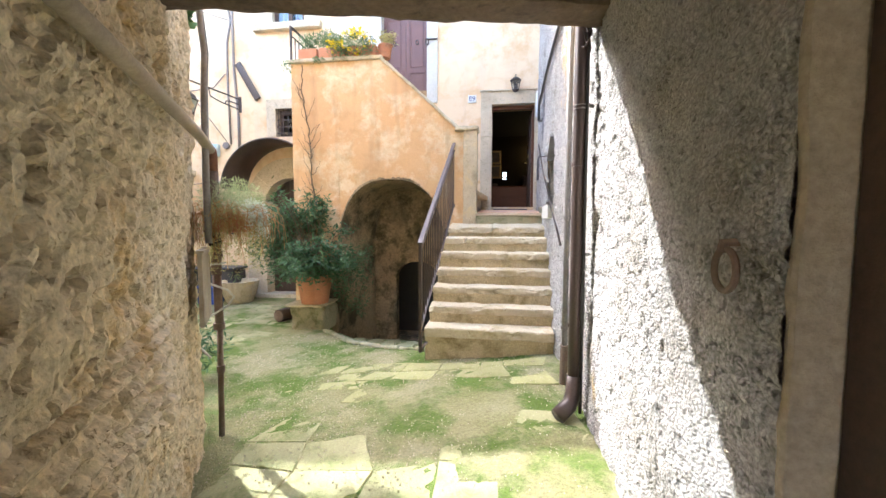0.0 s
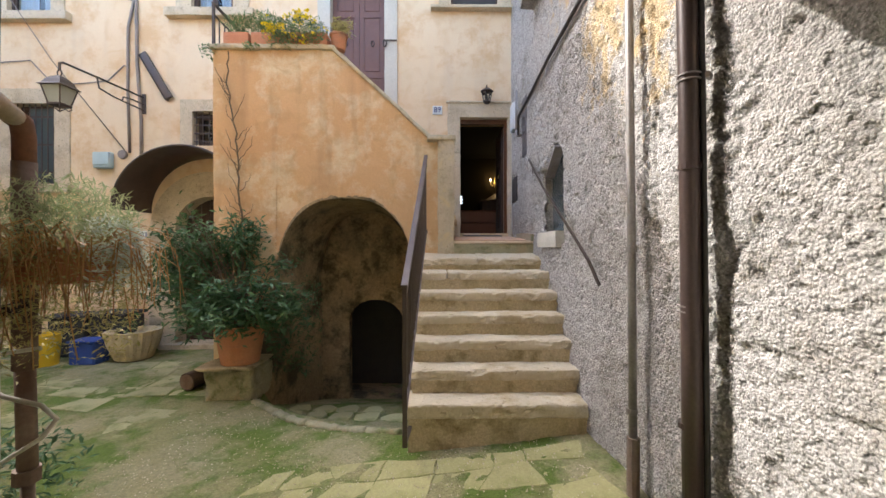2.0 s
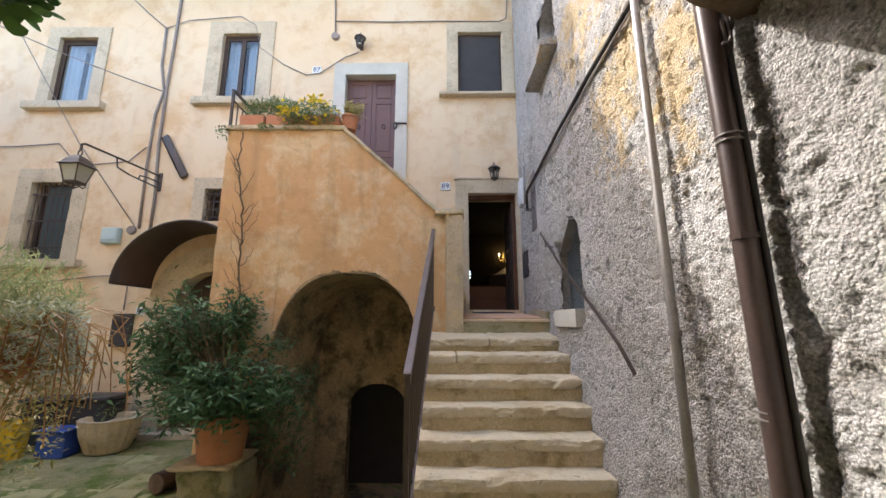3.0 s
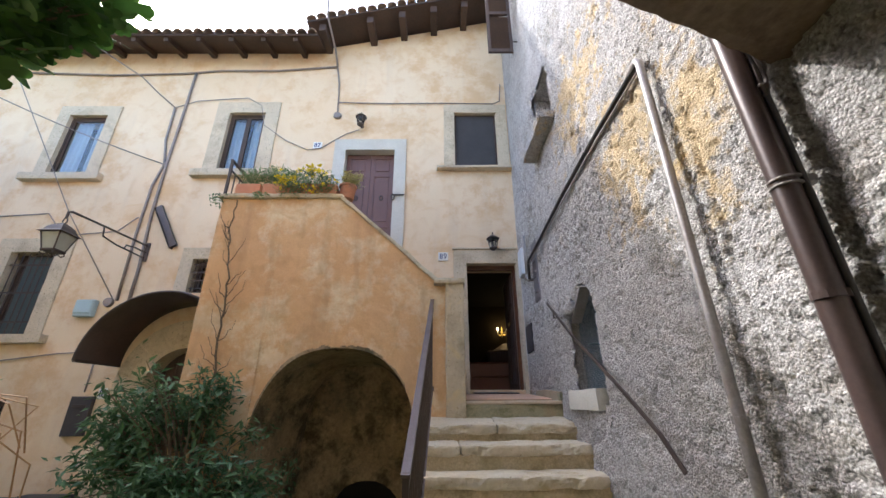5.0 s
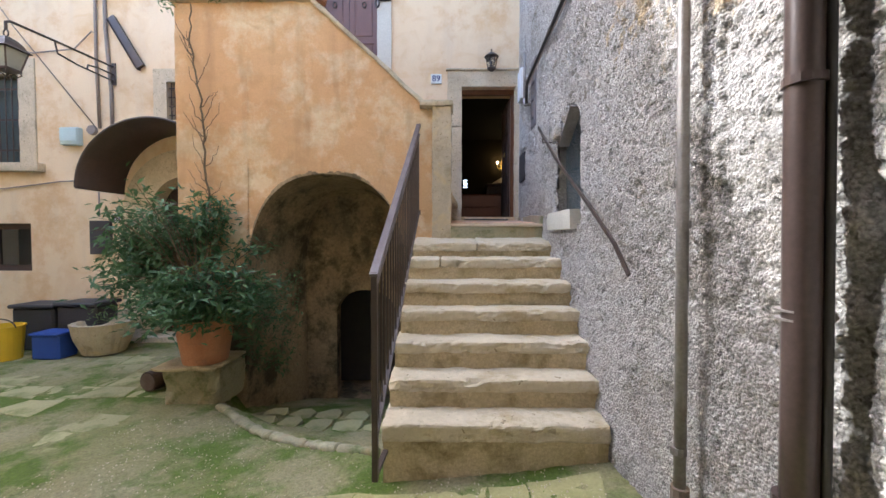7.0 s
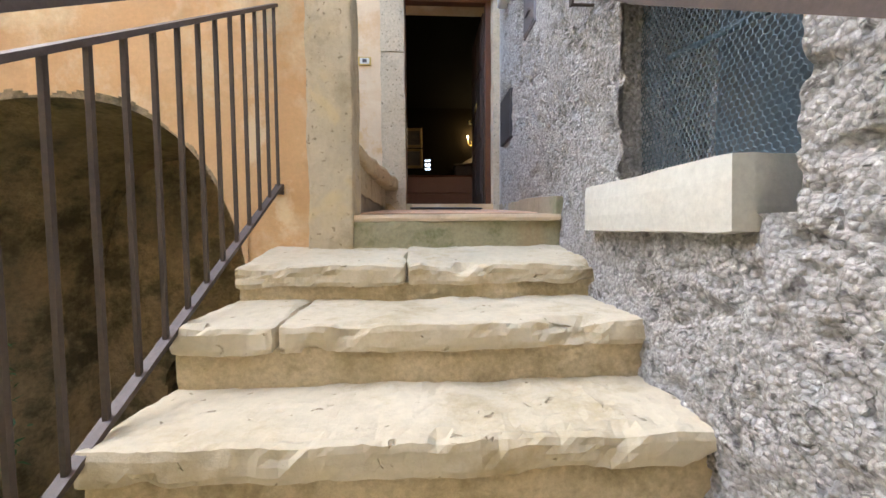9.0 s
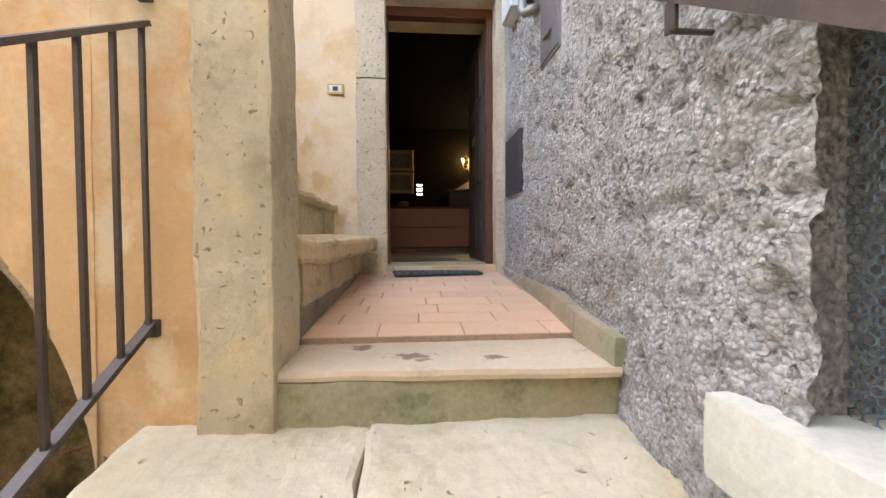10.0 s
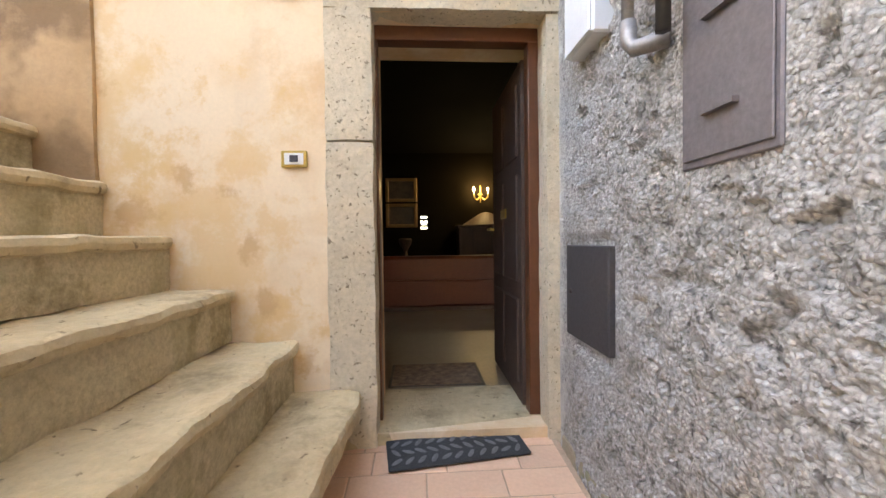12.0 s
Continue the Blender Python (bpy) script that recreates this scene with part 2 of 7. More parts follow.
def blots(m, spots, colour, amount=0.85):
    """Round ragged stains at given places (x, y, radius) on a slab."""
    t = m.node_tree
    N, L = t.nodes, t.links
    co, n = N.new("ShaderNodeTexCoord"), N.new("ShaderNodeTexNoise")
    n.inputs["Scale"].default_value, n.inputs["Detail"].default_value = 26.0, 5.0
    L.new(co.outputs["Object"], n.inputs["Vector"])
    for x, y, rad in spots:
        mp, ln, ad, r = (N.new(k) for k in ("ShaderNodeMapping", "ShaderNodeVectorMath", "ShaderNodeMath", "ShaderNodeMapRange"))
        mp.inputs["Location"].default_value = (-x / rad, -y * 1.5 / rad, 0)
        mp.inputs["Scale"].default_value = (1 / rad, 1.5 / rad, 0)
        ln.operation, ad.operation = "LENGTH", "MULTIPLY_ADD"
        L.new(co.outputs["Object"], mp.inputs["Vector"])
        L.new(mp.outputs[0], ln.inputs[0])
        L.new(n.outputs[0], ad.inputs[0])
        ad.inputs[1].default_value = 2.6
        L.new(ln.outputs["Value"], ad.inputs[2])
        r.inputs["From Min"].default_value, r.inputs["From Max"].default_value = 2.05, 1.75
        r.inputs["To Max"].default_value = amount
        L.new(ad.outputs[0], r.inputs["Value"])
        tinted(m, r.outputs["Result"], colour)
    return m


def bare_patches(m, spots, colour, amount=0.75, axis=1):
    """Ragged patches at given places (along, z, half width, half height); axis 1: a wall along y, 0: along x."""
    t = m.node_tree
    N, L = t.nodes, t.links
    co, n = N.new("ShaderNodeTexCoord"), N.new("ShaderNodeTexNoise")
    n.inputs["Scale"].default_value, n.inputs["Detail"].default_value, n.inputs["Roughness"].default_value = 5.0, 7.0, 0.7
    L.new(co.outputs["Object"], n.inputs["Vector"])
    for y, z, ry, rz in spots:
        mp, ln, ad, r = (N.new(k) for k in ("ShaderNodeMapping", "ShaderNodeVectorMath", "ShaderNodeMath", "ShaderNodeMapRange"))
        mp.inputs["Location"].default_value = (0, -y / ry, -z / rz) if axis else (-y / ry, 0, -z / rz)
        mp.inputs["Scale"].default_value = (0, 1 / ry, 1 / rz) if axis else (1 / ry, 0, 1 / rz)
        ln.operation, ad.operation = "LENGTH", "MULTIPLY_ADD"
        L.new(co.outputs["Object"], mp.inputs["Vector"])
        L.new(mp.outputs[0], ln.inputs[0])
        L.new(n.outputs[0], ad.inputs[0])
        ad.inputs[1].default_value = 4.0
        L.new(ln.outputs["Value"], ad.inputs[2])
        r.inputs["From Min"].default_value, r.inputs["From Max"].default_value, r.inputs["To Max"].default_value = 2.75, 2.25, amount
        L.new(ad.outputs[0], r.inputs["Value"])
        tinted(m, r.outputs["Result"], colour)
    return m


def vary(m, amount=0.25):
    """Each piece of a repeated kind a little lighter or darker."""
    t = m.node_tree
    b = t.nodes["Principled BSDF"]
    src = b.inputs["Base Color"].links[0].from_socket
    info, r, x = (t.nodes.new(k) for k in ("ShaderNodeObjectInfo", "ShaderNodeMapRange", "ShaderNodeMix"))
    r.inputs["To Min"].default_value, r.inputs["To Max"].default_value = 1 - amount, 1 + amount
    t.links.new(info.outputs["Random"], r.inputs["Value"])
    x.data_type, x.blend_type = "RGBA", "MULTIPLY"
    x.inputs[0].default_value = 1.0
    t.links.new(src, x.inputs[6])
    t.links.new(r.outputs["Result"], x.inputs[7])
    t.links.new(x.outputs[2], b.inputs["Base Color"])
    return m


def leaf_material(name, a, b_, rough=0.5):
    m = bpy.data.materials.new(name)
    m.use_nodes = True
    t = m.node_tree
    b = t.nodes["Principled BSDF"]
    b.inputs["Roughness"].default_value = rough
    g, x = t.nodes.new("ShaderNodeNewGeometry"), t.nodes.new("ShaderNodeMix")
    x.data_type = "RGBA"
    x.inputs[6].default_value, x.inputs[7].default_value = (*a, 1), (*b_, 1)
    t.links.new(g.outputs["Random Per Island"], x.inputs[0])
    t.links.new(x.outputs[2], b.inputs["Base Color"])
    tr, ms = t.nodes.new("ShaderNodeBsdfTranslucent"), t.nodes.new("ShaderNodeMixShader")
    t.links.new(x.outputs[2], tr.inputs["Color"])
    ms.inputs[0].default_value = 0.25
    t.links.new(b.outputs[0], ms.inputs[1])
    t.links.new(tr.outputs[0], ms.inputs[2])
    t.links.new(ms.outputs[0], t.nodes["Material Output"].inputs["Surface"])
    return m


def glass_material(name, tint=(0.75, 0.82, 0.85), rough=0.04):
    m = bpy.data.materials.new(name)
    m.use_nodes = True
    b = m.node_tree.nodes["Principled BSDF"]
    b.inputs["Base Color"].default_value = (*tint, 1)
    b.inputs["Roughness"].default_value = rough
    b.inputs["Transmission Weight"].default_value = 1.0
    b.inputs["IOR"].default_value = 1.45
    return m


PLASTER = pitted(streaks(material("peach_plaster", (0.77, 0.59, 0.38), (0.80, 0.655, 0.465), 0.5, 60, 0.9, bump=0.12, bump_dist=0.004, third=(0.68, 0.465, 0.26), third_at=0.56, third_scale=1.7, speck=0.03), (0.50, 0.40, 0.31), 0.22, 4.0, 0.5, 0.58, 0.76), 3.2, (0.66, 0.45, 0.235), 0.42, 0.50, 0.68, 0.001)
ORANGE = pitted(streaks(material("orange_plaster", (0.64, 0.385, 0.19), (0.68, 0.45, 0.24), 0.8, 50, 0.9, bump=0.3, bump_dist=0.008, third=(0.74, 0.60, 0.39), third_at=0.55, third_scale=2.0, speck=0.05), (0.36, 0.22, 0.11), 0.55, 4.0, 0.6, 0.54, 0.74), 4.0, (0.44, 0.27, 0.12), 0.40, 0.52, 0.68, 0.001)
RENDER = pitted(pitted(aggregate(material("grey_roughcast", (0.56, 0.53, 0.495), (0.67, 0.64, 0.605), 1.3, 70, 0.95, bump=1.0, bump_dist=0.014, third=(0.44, 0.40, 0.35), third_at=0.56, third_scale=2.2, speck=0.26), 78, (0.78, 0.76, 0.73), (0.24, 0.225, 0.21), 0.40, 0.010), 9, (0.22, 0.205, 0.19), 0.55, 0.58, 0.72, 0.02), 34, (0.15, 0.14, 0.13), 0.65, 0.59, 0.67, 0.010)
bare_patches(RENDER, ((3.9, 3.05, 0.55, 0.8), (3.25, 2.75, 0.30, 0.7), (4.6, 4.2, 0.9, 0.7), (3.0, 3.7, 0.6, 0.6), (2.6, 0.25, 0.12, 0.12)), (0.62, 0.45, 0.22))
bare_patches(RENDER, ((7.86, 2.75, 0.10, 3.0),), (0.66, 0.63, 0.57), 0.85)
bare_patches(PLASTER, ((-1.65, 3.1, 0.75, 1.1), (-0.95, 2.6, 0.6, 0.8), (-0.6, 2.1, 0.25, 0.35)), (0.68, 0.45, 0.20), 0.6, 0)
bare_patches(PLASTER, ((-1.04, 2.88, 0.07, 0.11), (-0.83, 2.83, 0.10, 0.05), (-1.28, 2.72, 0.12, 0.10), (-0.70, 2.32, 0.06, 0.10), (-0.76, 2.58, 0.07, 0.10), (-1.55, 3.40, 0.20, 0.22), (-0.50, 2.02, 0.08, 0.16)), (0.50, 0.29, 0.14), 0.5, 0)
bare_patches(ORANGE, ((-0.83, 1.95, 0.07, 0.45), (-0.70, 1.50, 0.08, 0.16), (-2.55, 1.95, 0.22, 0.30), (-2.75, 1.45, 0.20, 0.35)), (0.80, 0.68, 0.47), 0.6, 0)
RUBBLE = pitted(pitted(material("tan_rubble", (0.80, 0.64, 0.41), (0.84, 0.72, 0.52), 2.2, 30, 0.95, bump=0.9, bump_dist=0.015, third=(0.70, 0.48, 0.21), third_at=0.60, third_scale=2.6, speck=0.2), 9, (0.36, 0.25, 0.13), 0.5, 0.60, 0.78, 0.03, (1, 1, 1.5)), 34, (0.30, 0.20, 0.10), 0.5, 0.60, 0.70, 0.012)
PIERPLASTER = material("brown_grey_plaster", (0.44, 0.36, 0.26), (0.36, 0.29, 0.21), 2.0, 40, 0.95, bump=0.6, bump_dist=0.015, third=(0.44, 0.36, 0.24), third_at=0.60, third_scale=1.6, speck=0.15)
STONE = pitted(pitted(streaks(material("limestone", (0.62, 0.53, 0.38), (0.53, 0.45, 0.31), 2.0, 26, 0.85, bump=0.7, bump_dist=0.012, third=(0.36, 0.29, 0.18), third_at=0.58, third_scale=2.6, speck=0.07), (0.30, 0.26, 0.18), 0.35, 6, 1.5), 44, (0.24, 0.185, 0.11), 0.7, 0.65, 0.70, 0.012), 5, (0.68, 0.54, 0.29), 0.55, 0.54, 0.68, 0.003)
STEP = pitted(material("worn_step_stone", (0.64, 0.56, 0.41), (0.55, 0.475, 0.33), 2.0, 30, 0.85, bump=0.5, bump_dist=0.010, third=(0.44, 0.35, 0.20), third_at=0.58, third_scale=2.6, speck=0.06), 22, (0.26, 0.20, 0.12), 0.8, 0.68, 0.73, 0.010)
UPSTEP = pitted(material("brown_step_stone", (0.64, 0.505, 0.30), (0.54, 0.41, 0.235), 2.0, 34, 0.85, bump=0.6, bump_dist=0.012, third=(0.36, 0.27, 0.15), third_at=0.56, third_scale=3.0, speck=0.08), 26, (0.22, 0.16, 0.09), 0.8, 0.66, 0.72, 0.010)
PALE = material("pale_marble", (0.62, 0.60, 0.52), (0.56, 0.53, 0.45), 3.0, 50, 0.7, bump=0.25, bump_dist=0.005, speck=0.08)
RISER = streaks(material("stained_step_riser", (0.62, 0.51, 0.33), (0.53, 0.43, 0.26), 2.5, 50, 0.9, bump=0.6, bump_dist=0.01, third=(0.27, 0.21, 0.10), third_at=0.58, third_scale=3.0, speck=0.16), (0.22, 0.18, 0.07), 0.5, 5, 1.2)
STAINED = material("stained_plaster", (0.62, 0.40, 0.20), (0.46, 0.29, 0.14), 3.0, 40, 0.9, bump=0.5, bump_dist=0.008, third=(0.28, 0.17, 0.08), third_at=0.50, third_scale=2.5, speck=0.06)
FRAME = pitted(material("travertine_surround", (0.70, 0.59, 0.42), (0.61, 0.51, 0.36), 2.0, 42, 0.85, bump=0.8, bump_dist=0.012, third=(0.50, 0.41, 0.28), third_at=0.58, third_scale=3.0, speck=0.10), 52, (0.20, 0.15, 0.09), 0.8, 0.635, 0.69, 0.012)
GROUND = material("mossy_ground", (0.24, 0.235, 0.085), (0.38, 0.34, 0.20), 1.6, 45, 0.95, bump=0.9, bump_dist=0.02, third=(0.115, 0.175, 0.022), third_at=0.505, third_scale=1.9, speck=0.2)
FLAG = vary(material("flagstone", (0.42, 0.39, 0.21), (0.34, 0.33, 0.16), 2.5, 45, 0.9, bump=0.5, bump_dist=0.008, third=(0.18, 0.21, 0.07), third_at=0.58, third_scale=2.4, speck=0.12), 0.12)
YELLOWFLAG = vary(material("yellow_lichen_flagstone", (0.42, 0.385, 0.18), (0.35, 0.335, 0.15), 3.0, 45, 0.9, bump=0.5, bump_dist=0.008, third=(0.26, 0.27, 0.09), third_at=0.60, third_scale=3.0, speck=0.12), 0.06)
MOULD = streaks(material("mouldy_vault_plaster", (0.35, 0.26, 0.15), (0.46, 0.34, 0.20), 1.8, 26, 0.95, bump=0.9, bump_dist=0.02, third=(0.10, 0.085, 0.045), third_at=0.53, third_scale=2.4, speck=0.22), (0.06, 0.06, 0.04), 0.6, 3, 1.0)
TILE = vary(material("terracotta_tile", (0.70, 0.43, 0.28), (0.74, 0.51, 0.35), 3.0, 60, 0.7, bump=0.15, bump_dist=0.003, third=(0.60, 0.34, 0.20), third_at=0.60, third_scale=4.0, speck=0.05), 0.07)
MORTAR = material("mortar", (0.52, 0.36, 0.24), (0.44, 0.31, 0.21), 5, 60, 0.95, bump=0.4)
POT = material("terracotta_pot", (0.50, 0.20, 0.10), (0.56, 0.26, 0.14), 4.0, 50, 0.8, bump=0.2, bump_dist=0.004, third=(0.36, 0.20, 0.13), third_at=0.62, third_scale=3, speck=0.08)
IRON = material("dark_iron", (0.075, 0.058, 0.055), (0.10, 0.075, 0.06), 8, 80, 0.55, 0.3, bump=0.15, bump_dist=0.002)
RAILIRON = material("worn_rail_iron", (0.14, 0.115, 0.115), (0.11, 0.085, 0.08), 8, 80, 0.48, 0.35, bump=0.1, bump_dist=0.002)
BROWNPIPE = material("brown_painted_metal", (0.085, 0.058, 0.05), (0.065, 0.045, 0.04), 4, 60, 0.35, 0.2, bump=0.05, bump_dist=0.002)
GREYPIPE = material("galvanised_pipe", (0.36, 0.34, 0.33), (0.27, 0.24, 0.22), 5, 60, 0.5, 0.5, bump=0.1, bump_dist=0.002)
RUST = material("rusty_pipe", (0.17, 0.10, 0.07), (0.25, 0.20, 0.16), 6, 60, 0.8, 0.2, bump=0.3)
CABLE = material("grey_cable", (0.32, 0.27, 0.24), (0.24, 0.20, 0.18), 6, 60, 0.7, bump=0.0)
# colours the cables, and the cellar walls where black stands in for shade
BLACK = material("black_cable_and_cellar_shade", (0.035, 0.032, 0.032), (0.05, 0.045, 0.04), 6, 60, 0.6, bump=0.0)
WHITECABLE = material("white_hose", (0.70, 0.68, 0.60), (0.6, 0.57, 0.5), 6, 60, 0.6, bump=0.0)
DOORWOOD = streaks(material("plum_brown_door_paint", (0.15, 0.070, 0.054), (0.18, 0.088, 0.068), 3, 50, 0.5, bump=0.2, bump_dist=0.003, speck=0.08), (0.08, 0.04, 0.04), 0.4, 20, 1.0)
DARKWOOD = streaks(material("dark_old_wood", (0.06, 0.036, 0.026), (0.085, 0.05, 0.034), 3, 40, 0.7, bump=0.4, bump_dist=0.005, speck=0.15), (0.03, 0.02, 0.015), 0.5, 20, 1.0)
REDWOOD = streaks(material("varnished_brown_wood", (0.14, 0.052, 0.022), (0.11, 0.04, 0.018), 3, 40, 0.35, bump=0.1, bump_dist=0.002, speck=0.08), (0.10, 0.04, 0.02), 0.5, 25, 1.0)
BEAM = streaks(material("weathered_beam", (0.13, 0.085, 0.055), (0.20, 0.14, 0.09), 3, 30, 0.85, bump=0.6, bump_dist=0.008, speck=0.18), (0.05, 0.035, 0.025), 0.6, 14, 14)
METALPANEL = material("grey_metal_door", (0.23, 0.21, 0.22), (0.19, 0.17, 0.18), 4, 60, 0.5, 0.4, bump=0.08, bump_dist=0.002)
DARKPANEL = material("dark_metal_hatch", (0.07, 0.065, 0.07), (0.09, 0.08, 0.08), 4, 60, 0.55, 0.3, bump=0.1, bump_dist=0.002)
ROOFTILE = vary(material("old_roof_tile", (0.30, 0.20, 0.14), (0.40, 0.30, 0.22), 3, 40, 0.9, bump=0.4), 0.15)
PLAINWALL = material("old_house_plaster", (0.50, 0.42, 0.33), (0.58, 0.50, 0.40), 0.7, 40, 0.95, bump=0.3, bump_dist=0.01, third=(0.38, 0.30, 0.22))
# near-black colour and little sheen put the unlit room's shade into its walls
DARKROOM = material("shade_black_room_plaster", (0.013, 0.010, 0.006), (0.010, 0.007, 0.004), 0.8, 40, 0.9, bump=0.1)
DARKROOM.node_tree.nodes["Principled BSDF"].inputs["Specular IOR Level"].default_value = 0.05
# the ceiling's shade is in its colour too, darker still than the walls
SHADECEILING = material("shade_black_ceiling", (0.006, 0.005, 0.004), (0.005, 0.004, 0.003), 1.0, 40, 0.9, bump=0.1)
SHADECEILING.node_tree.nodes["Principled BSDF"].inputs["Specular IOR Level"].default_value = 0.05
GLASSDARK = glass_material("window_glass")
BLUEBOX = material("pale_blue_plastic", (0.50, 0.64, 0.66), (0.45, 0.58, 0.60), 4, 60, 0.5, bump=0.0, speck=0.03)
WHITEBOX = material("white_painted_metal", (0.74, 0.76, 0.77), (0.68, 0.70, 0.72), 4, 60, 0.4, bump=0.0, speck=0.03)
YELLOW = material("yellow_plastic", (0.75, 0.52, 0.03), (0.68, 0.46, 0.03), 4, 60, 0.45, bump=0.0, speck=0.03)
BLUE = material("blue_plastic", (0.03, 0.09, 0.38), (0.03, 0.07, 0.30), 4, 60, 0.45, bump=0.0, speck=0.03)
BLACKPLASTIC = material("black_plastic", (0.035, 0.035, 0.04), (0.05, 0.05, 0.055), 4, 60, 0.5, bump=0.0)
CURTAIN = material("pale_curtain", (0.62, 0.64, 0.68), (0.50, 0.53, 0.58), 6, 50, 0.9, bump=0.2, speck=0.04)
BRASS = material("brass", (0.62, 0.46, 0.14), (0.55, 0.40, 0.12), 6, 60, 0.35, 0.8, bump=0.0)
INK = material("blue_ink", (0.02, 0.03, 0.16), (0.02, 0.03, 0.12), 6, 60, 0.5, bump=0.0)
ENAMEL = material("white_enamel", (0.78, 0.78, 0.74), (0.72, 0.72, 0.68), 6, 60, 0.3, bump=0.0, speck=0.03)
RUBBER = material("rubber_mat", (0.028, 0.029, 0.031), (0.045, 0.046, 0.048), 12, 70, 0.8, bump=0.5)
RUBBERWORN = material("worn_rubber", (0.17, 0.17, 0.17), (0.12, 0.12, 0.12), 14, 70, 0.7, bump=0.4)
NANDINA = leaf_material("dark_green_leaf", (0.04, 0.11, 0.035), (0.13, 0.23, 0.10))
OLIVE = leaf_material("yellow_green_leaf", (0.36, 0.35, 0.12), (0.56, 0.48, 0.22))
SAGE = leaf_material("grey_green_leaf", (0.28, 0.34, 0.16), (0.46, 0.48, 0.27))
SILVER = leaf_material("silver_leaf", (0.50, 0.55, 0.44), (0.70, 0.72, 0.62))
DRYLEAF = leaf_material("dry_stem", (0.38, 0.19, 0.07), (0.50, 0.30, 0.12))
HERB = leaf_material("herb_leaf", (0.12, 0.20, 0.08), (0.22, 0.30, 0.14))
FLOWER = leaf_material("yellow_petal", (0.86, 0.70, 0.03), (0.84, 0.60, 0.02))
FIG = leaf_material("fig_leaf", (0.03, 0.09, 0.015), (0.08, 0.17, 0.03))
TWIG = material("twig", (0.14, 0.10, 0.06), (0.18, 0.13, 0.08), 10, 60, 0.9, bump=0.3)

# ---- the large structure ----
FY = 7.87          # front of the old house
PY = 6.10          # front of the stair block
RX = 0.64          # face of the grey wall


def smooth(a, b, v):
    t = np.clip((v - a) / (b - a), 0, 1)
    return t * t * (3 - 2 * t)


def kerb_y(x):
    return 5.5 - 0.66 * (x + 2.57)


def ground_z(x, y):
    z = -0.03 - 0.27 * np.clip((0.55 - x) / 2.6, 0, 1)
    inside = smooth(0.0, 0.25, y - kerb_y(x)) * smooth(-2.85, -2.55, x) * (1 - smooth(-0.80, -0.70, x))
    low = -0.36 - 0.25 * np.clip((y - 4.9) / 1.2, 0, 1) - 0.30 * np.clip((y - 6.1) / 1.0, 0, 1)
    return z * (1 - inside) + low * inside


def axis_values(near, lo, hi, far, step):
    a = np.arange(near[0], near[1], step)
    return np.unique(np.concatenate([-np.geomspace(1, 1 + far, 14)[::-1] + 1 + lo, a, np.geomspace(1, 1 + far, 14) - 1 + hi]))


gx = axis_values((-8.5, 1.0), -8.5, 1.0, 45, 0.045)
gy = axis_values((0.0, 8.0), 0.0, 8.0, 45, 0.045)
X, Y = np.meshgrid(gx, gy, indexing="ij")
Z = ground_z(X, Y) + 0.05 * fbm(X, Y, 0 * X, 1.3, 5, 3) + 0.018 * fbm(X, Y, 0 * X, 14, 3, 8)
ground = sheet("ground", np.stack([X, Y, Z], -1), GROUND, smooth=True)
tagged(ground, "uneven mossy stone and earth courtyard ground", "ground", kind="structure")


def holes_wall(name, x0, x1, z0, z1, y0, y1, holes, material):
    """A wall along x with rectangular openings (xa, xb, za, zb) right through it."""
    xs = sorted({x0, x1, *[v for h in holes for v in h[:2]]})
    zs = sorted({z0, z1, *[v for h in holes for v in h[2:]]})
    bm, V = bmesh.new(), {}
    solid = {}
    for i in range(len(xs) - 1):
        for k in range(len(zs) - 1):
            cx, cz = (xs[i] + xs[i + 1]) / 2, (zs[k] + zs[k + 1]) / 2
            solid[i, k] = not any(a < cx < b and c < cz < d for a, b, c, d in holes)

    def v(i, k, s):
        if (i, k, s) not in V:
            V[i, k, s] = bm.verts.new((xs[i], y1 if s else y0, zs[k]))
        return V[i, k, s]

    for (i, k), full in solid.items():
        if not full:
            continue
        bm.faces.new((v(i, k, 0), v(i + 1, k, 0), v(i + 1, k + 1, 0), v(i, k + 1, 0)))
        bm.faces.new((v(i, k, 1), v(i, k + 1, 1), v(i + 1, k + 1, 1), v(i + 1, k, 1)))
        for di, dk, a, b in ((-1, 0, (i, k), (i, k + 1)), (1, 0, (i + 1, k + 1), (i + 1, k)), (0, -1, (i + 1, k), (i, k)), (0, 1, (i, k + 1), (i + 1, k + 1))):
            if not solid.get((i + di, k + dk), False):
                bm.faces.new((v(*a, 0), v(*b, 0), v(*b, 1), v(*a, 1)))
    bmesh.ops.recalc_face_normals(bm, faces=bm.faces)
    return part(name, bm, material)


D89 = (-0.19, 0.66, 1.66, 3.67)
D87 = (-2.43, -1.477, 3.75, 5.98)
W4 = (-0.35, 0.49, 5.56, 6.87)
W3 = (-4.81, -4.08, 5.50, 6.88)
W2 = (-7.95, -7.19, 5.43, 6.82)
W1 = (-7.90, -7.13, 2.50, 3.90)
W5 = (-4.80, -4.25, 3.18, 3.77)
W0 = (-7.70, -7.03, 0.80, 1.56)
A81 = (-5.10, -3.90, -0.40, 2.35)
wall_n = holes_wall("wall_north", -11.0, 1.6, -0.6, 8.54, FY, FY + 0.5, [D89, D87, W4, W3, W2, W1, W5, W0, A81], PLASTER)
tagged(wall_n, "peach plastered old house wall with stone window surrounds", "wall", kind="structure")

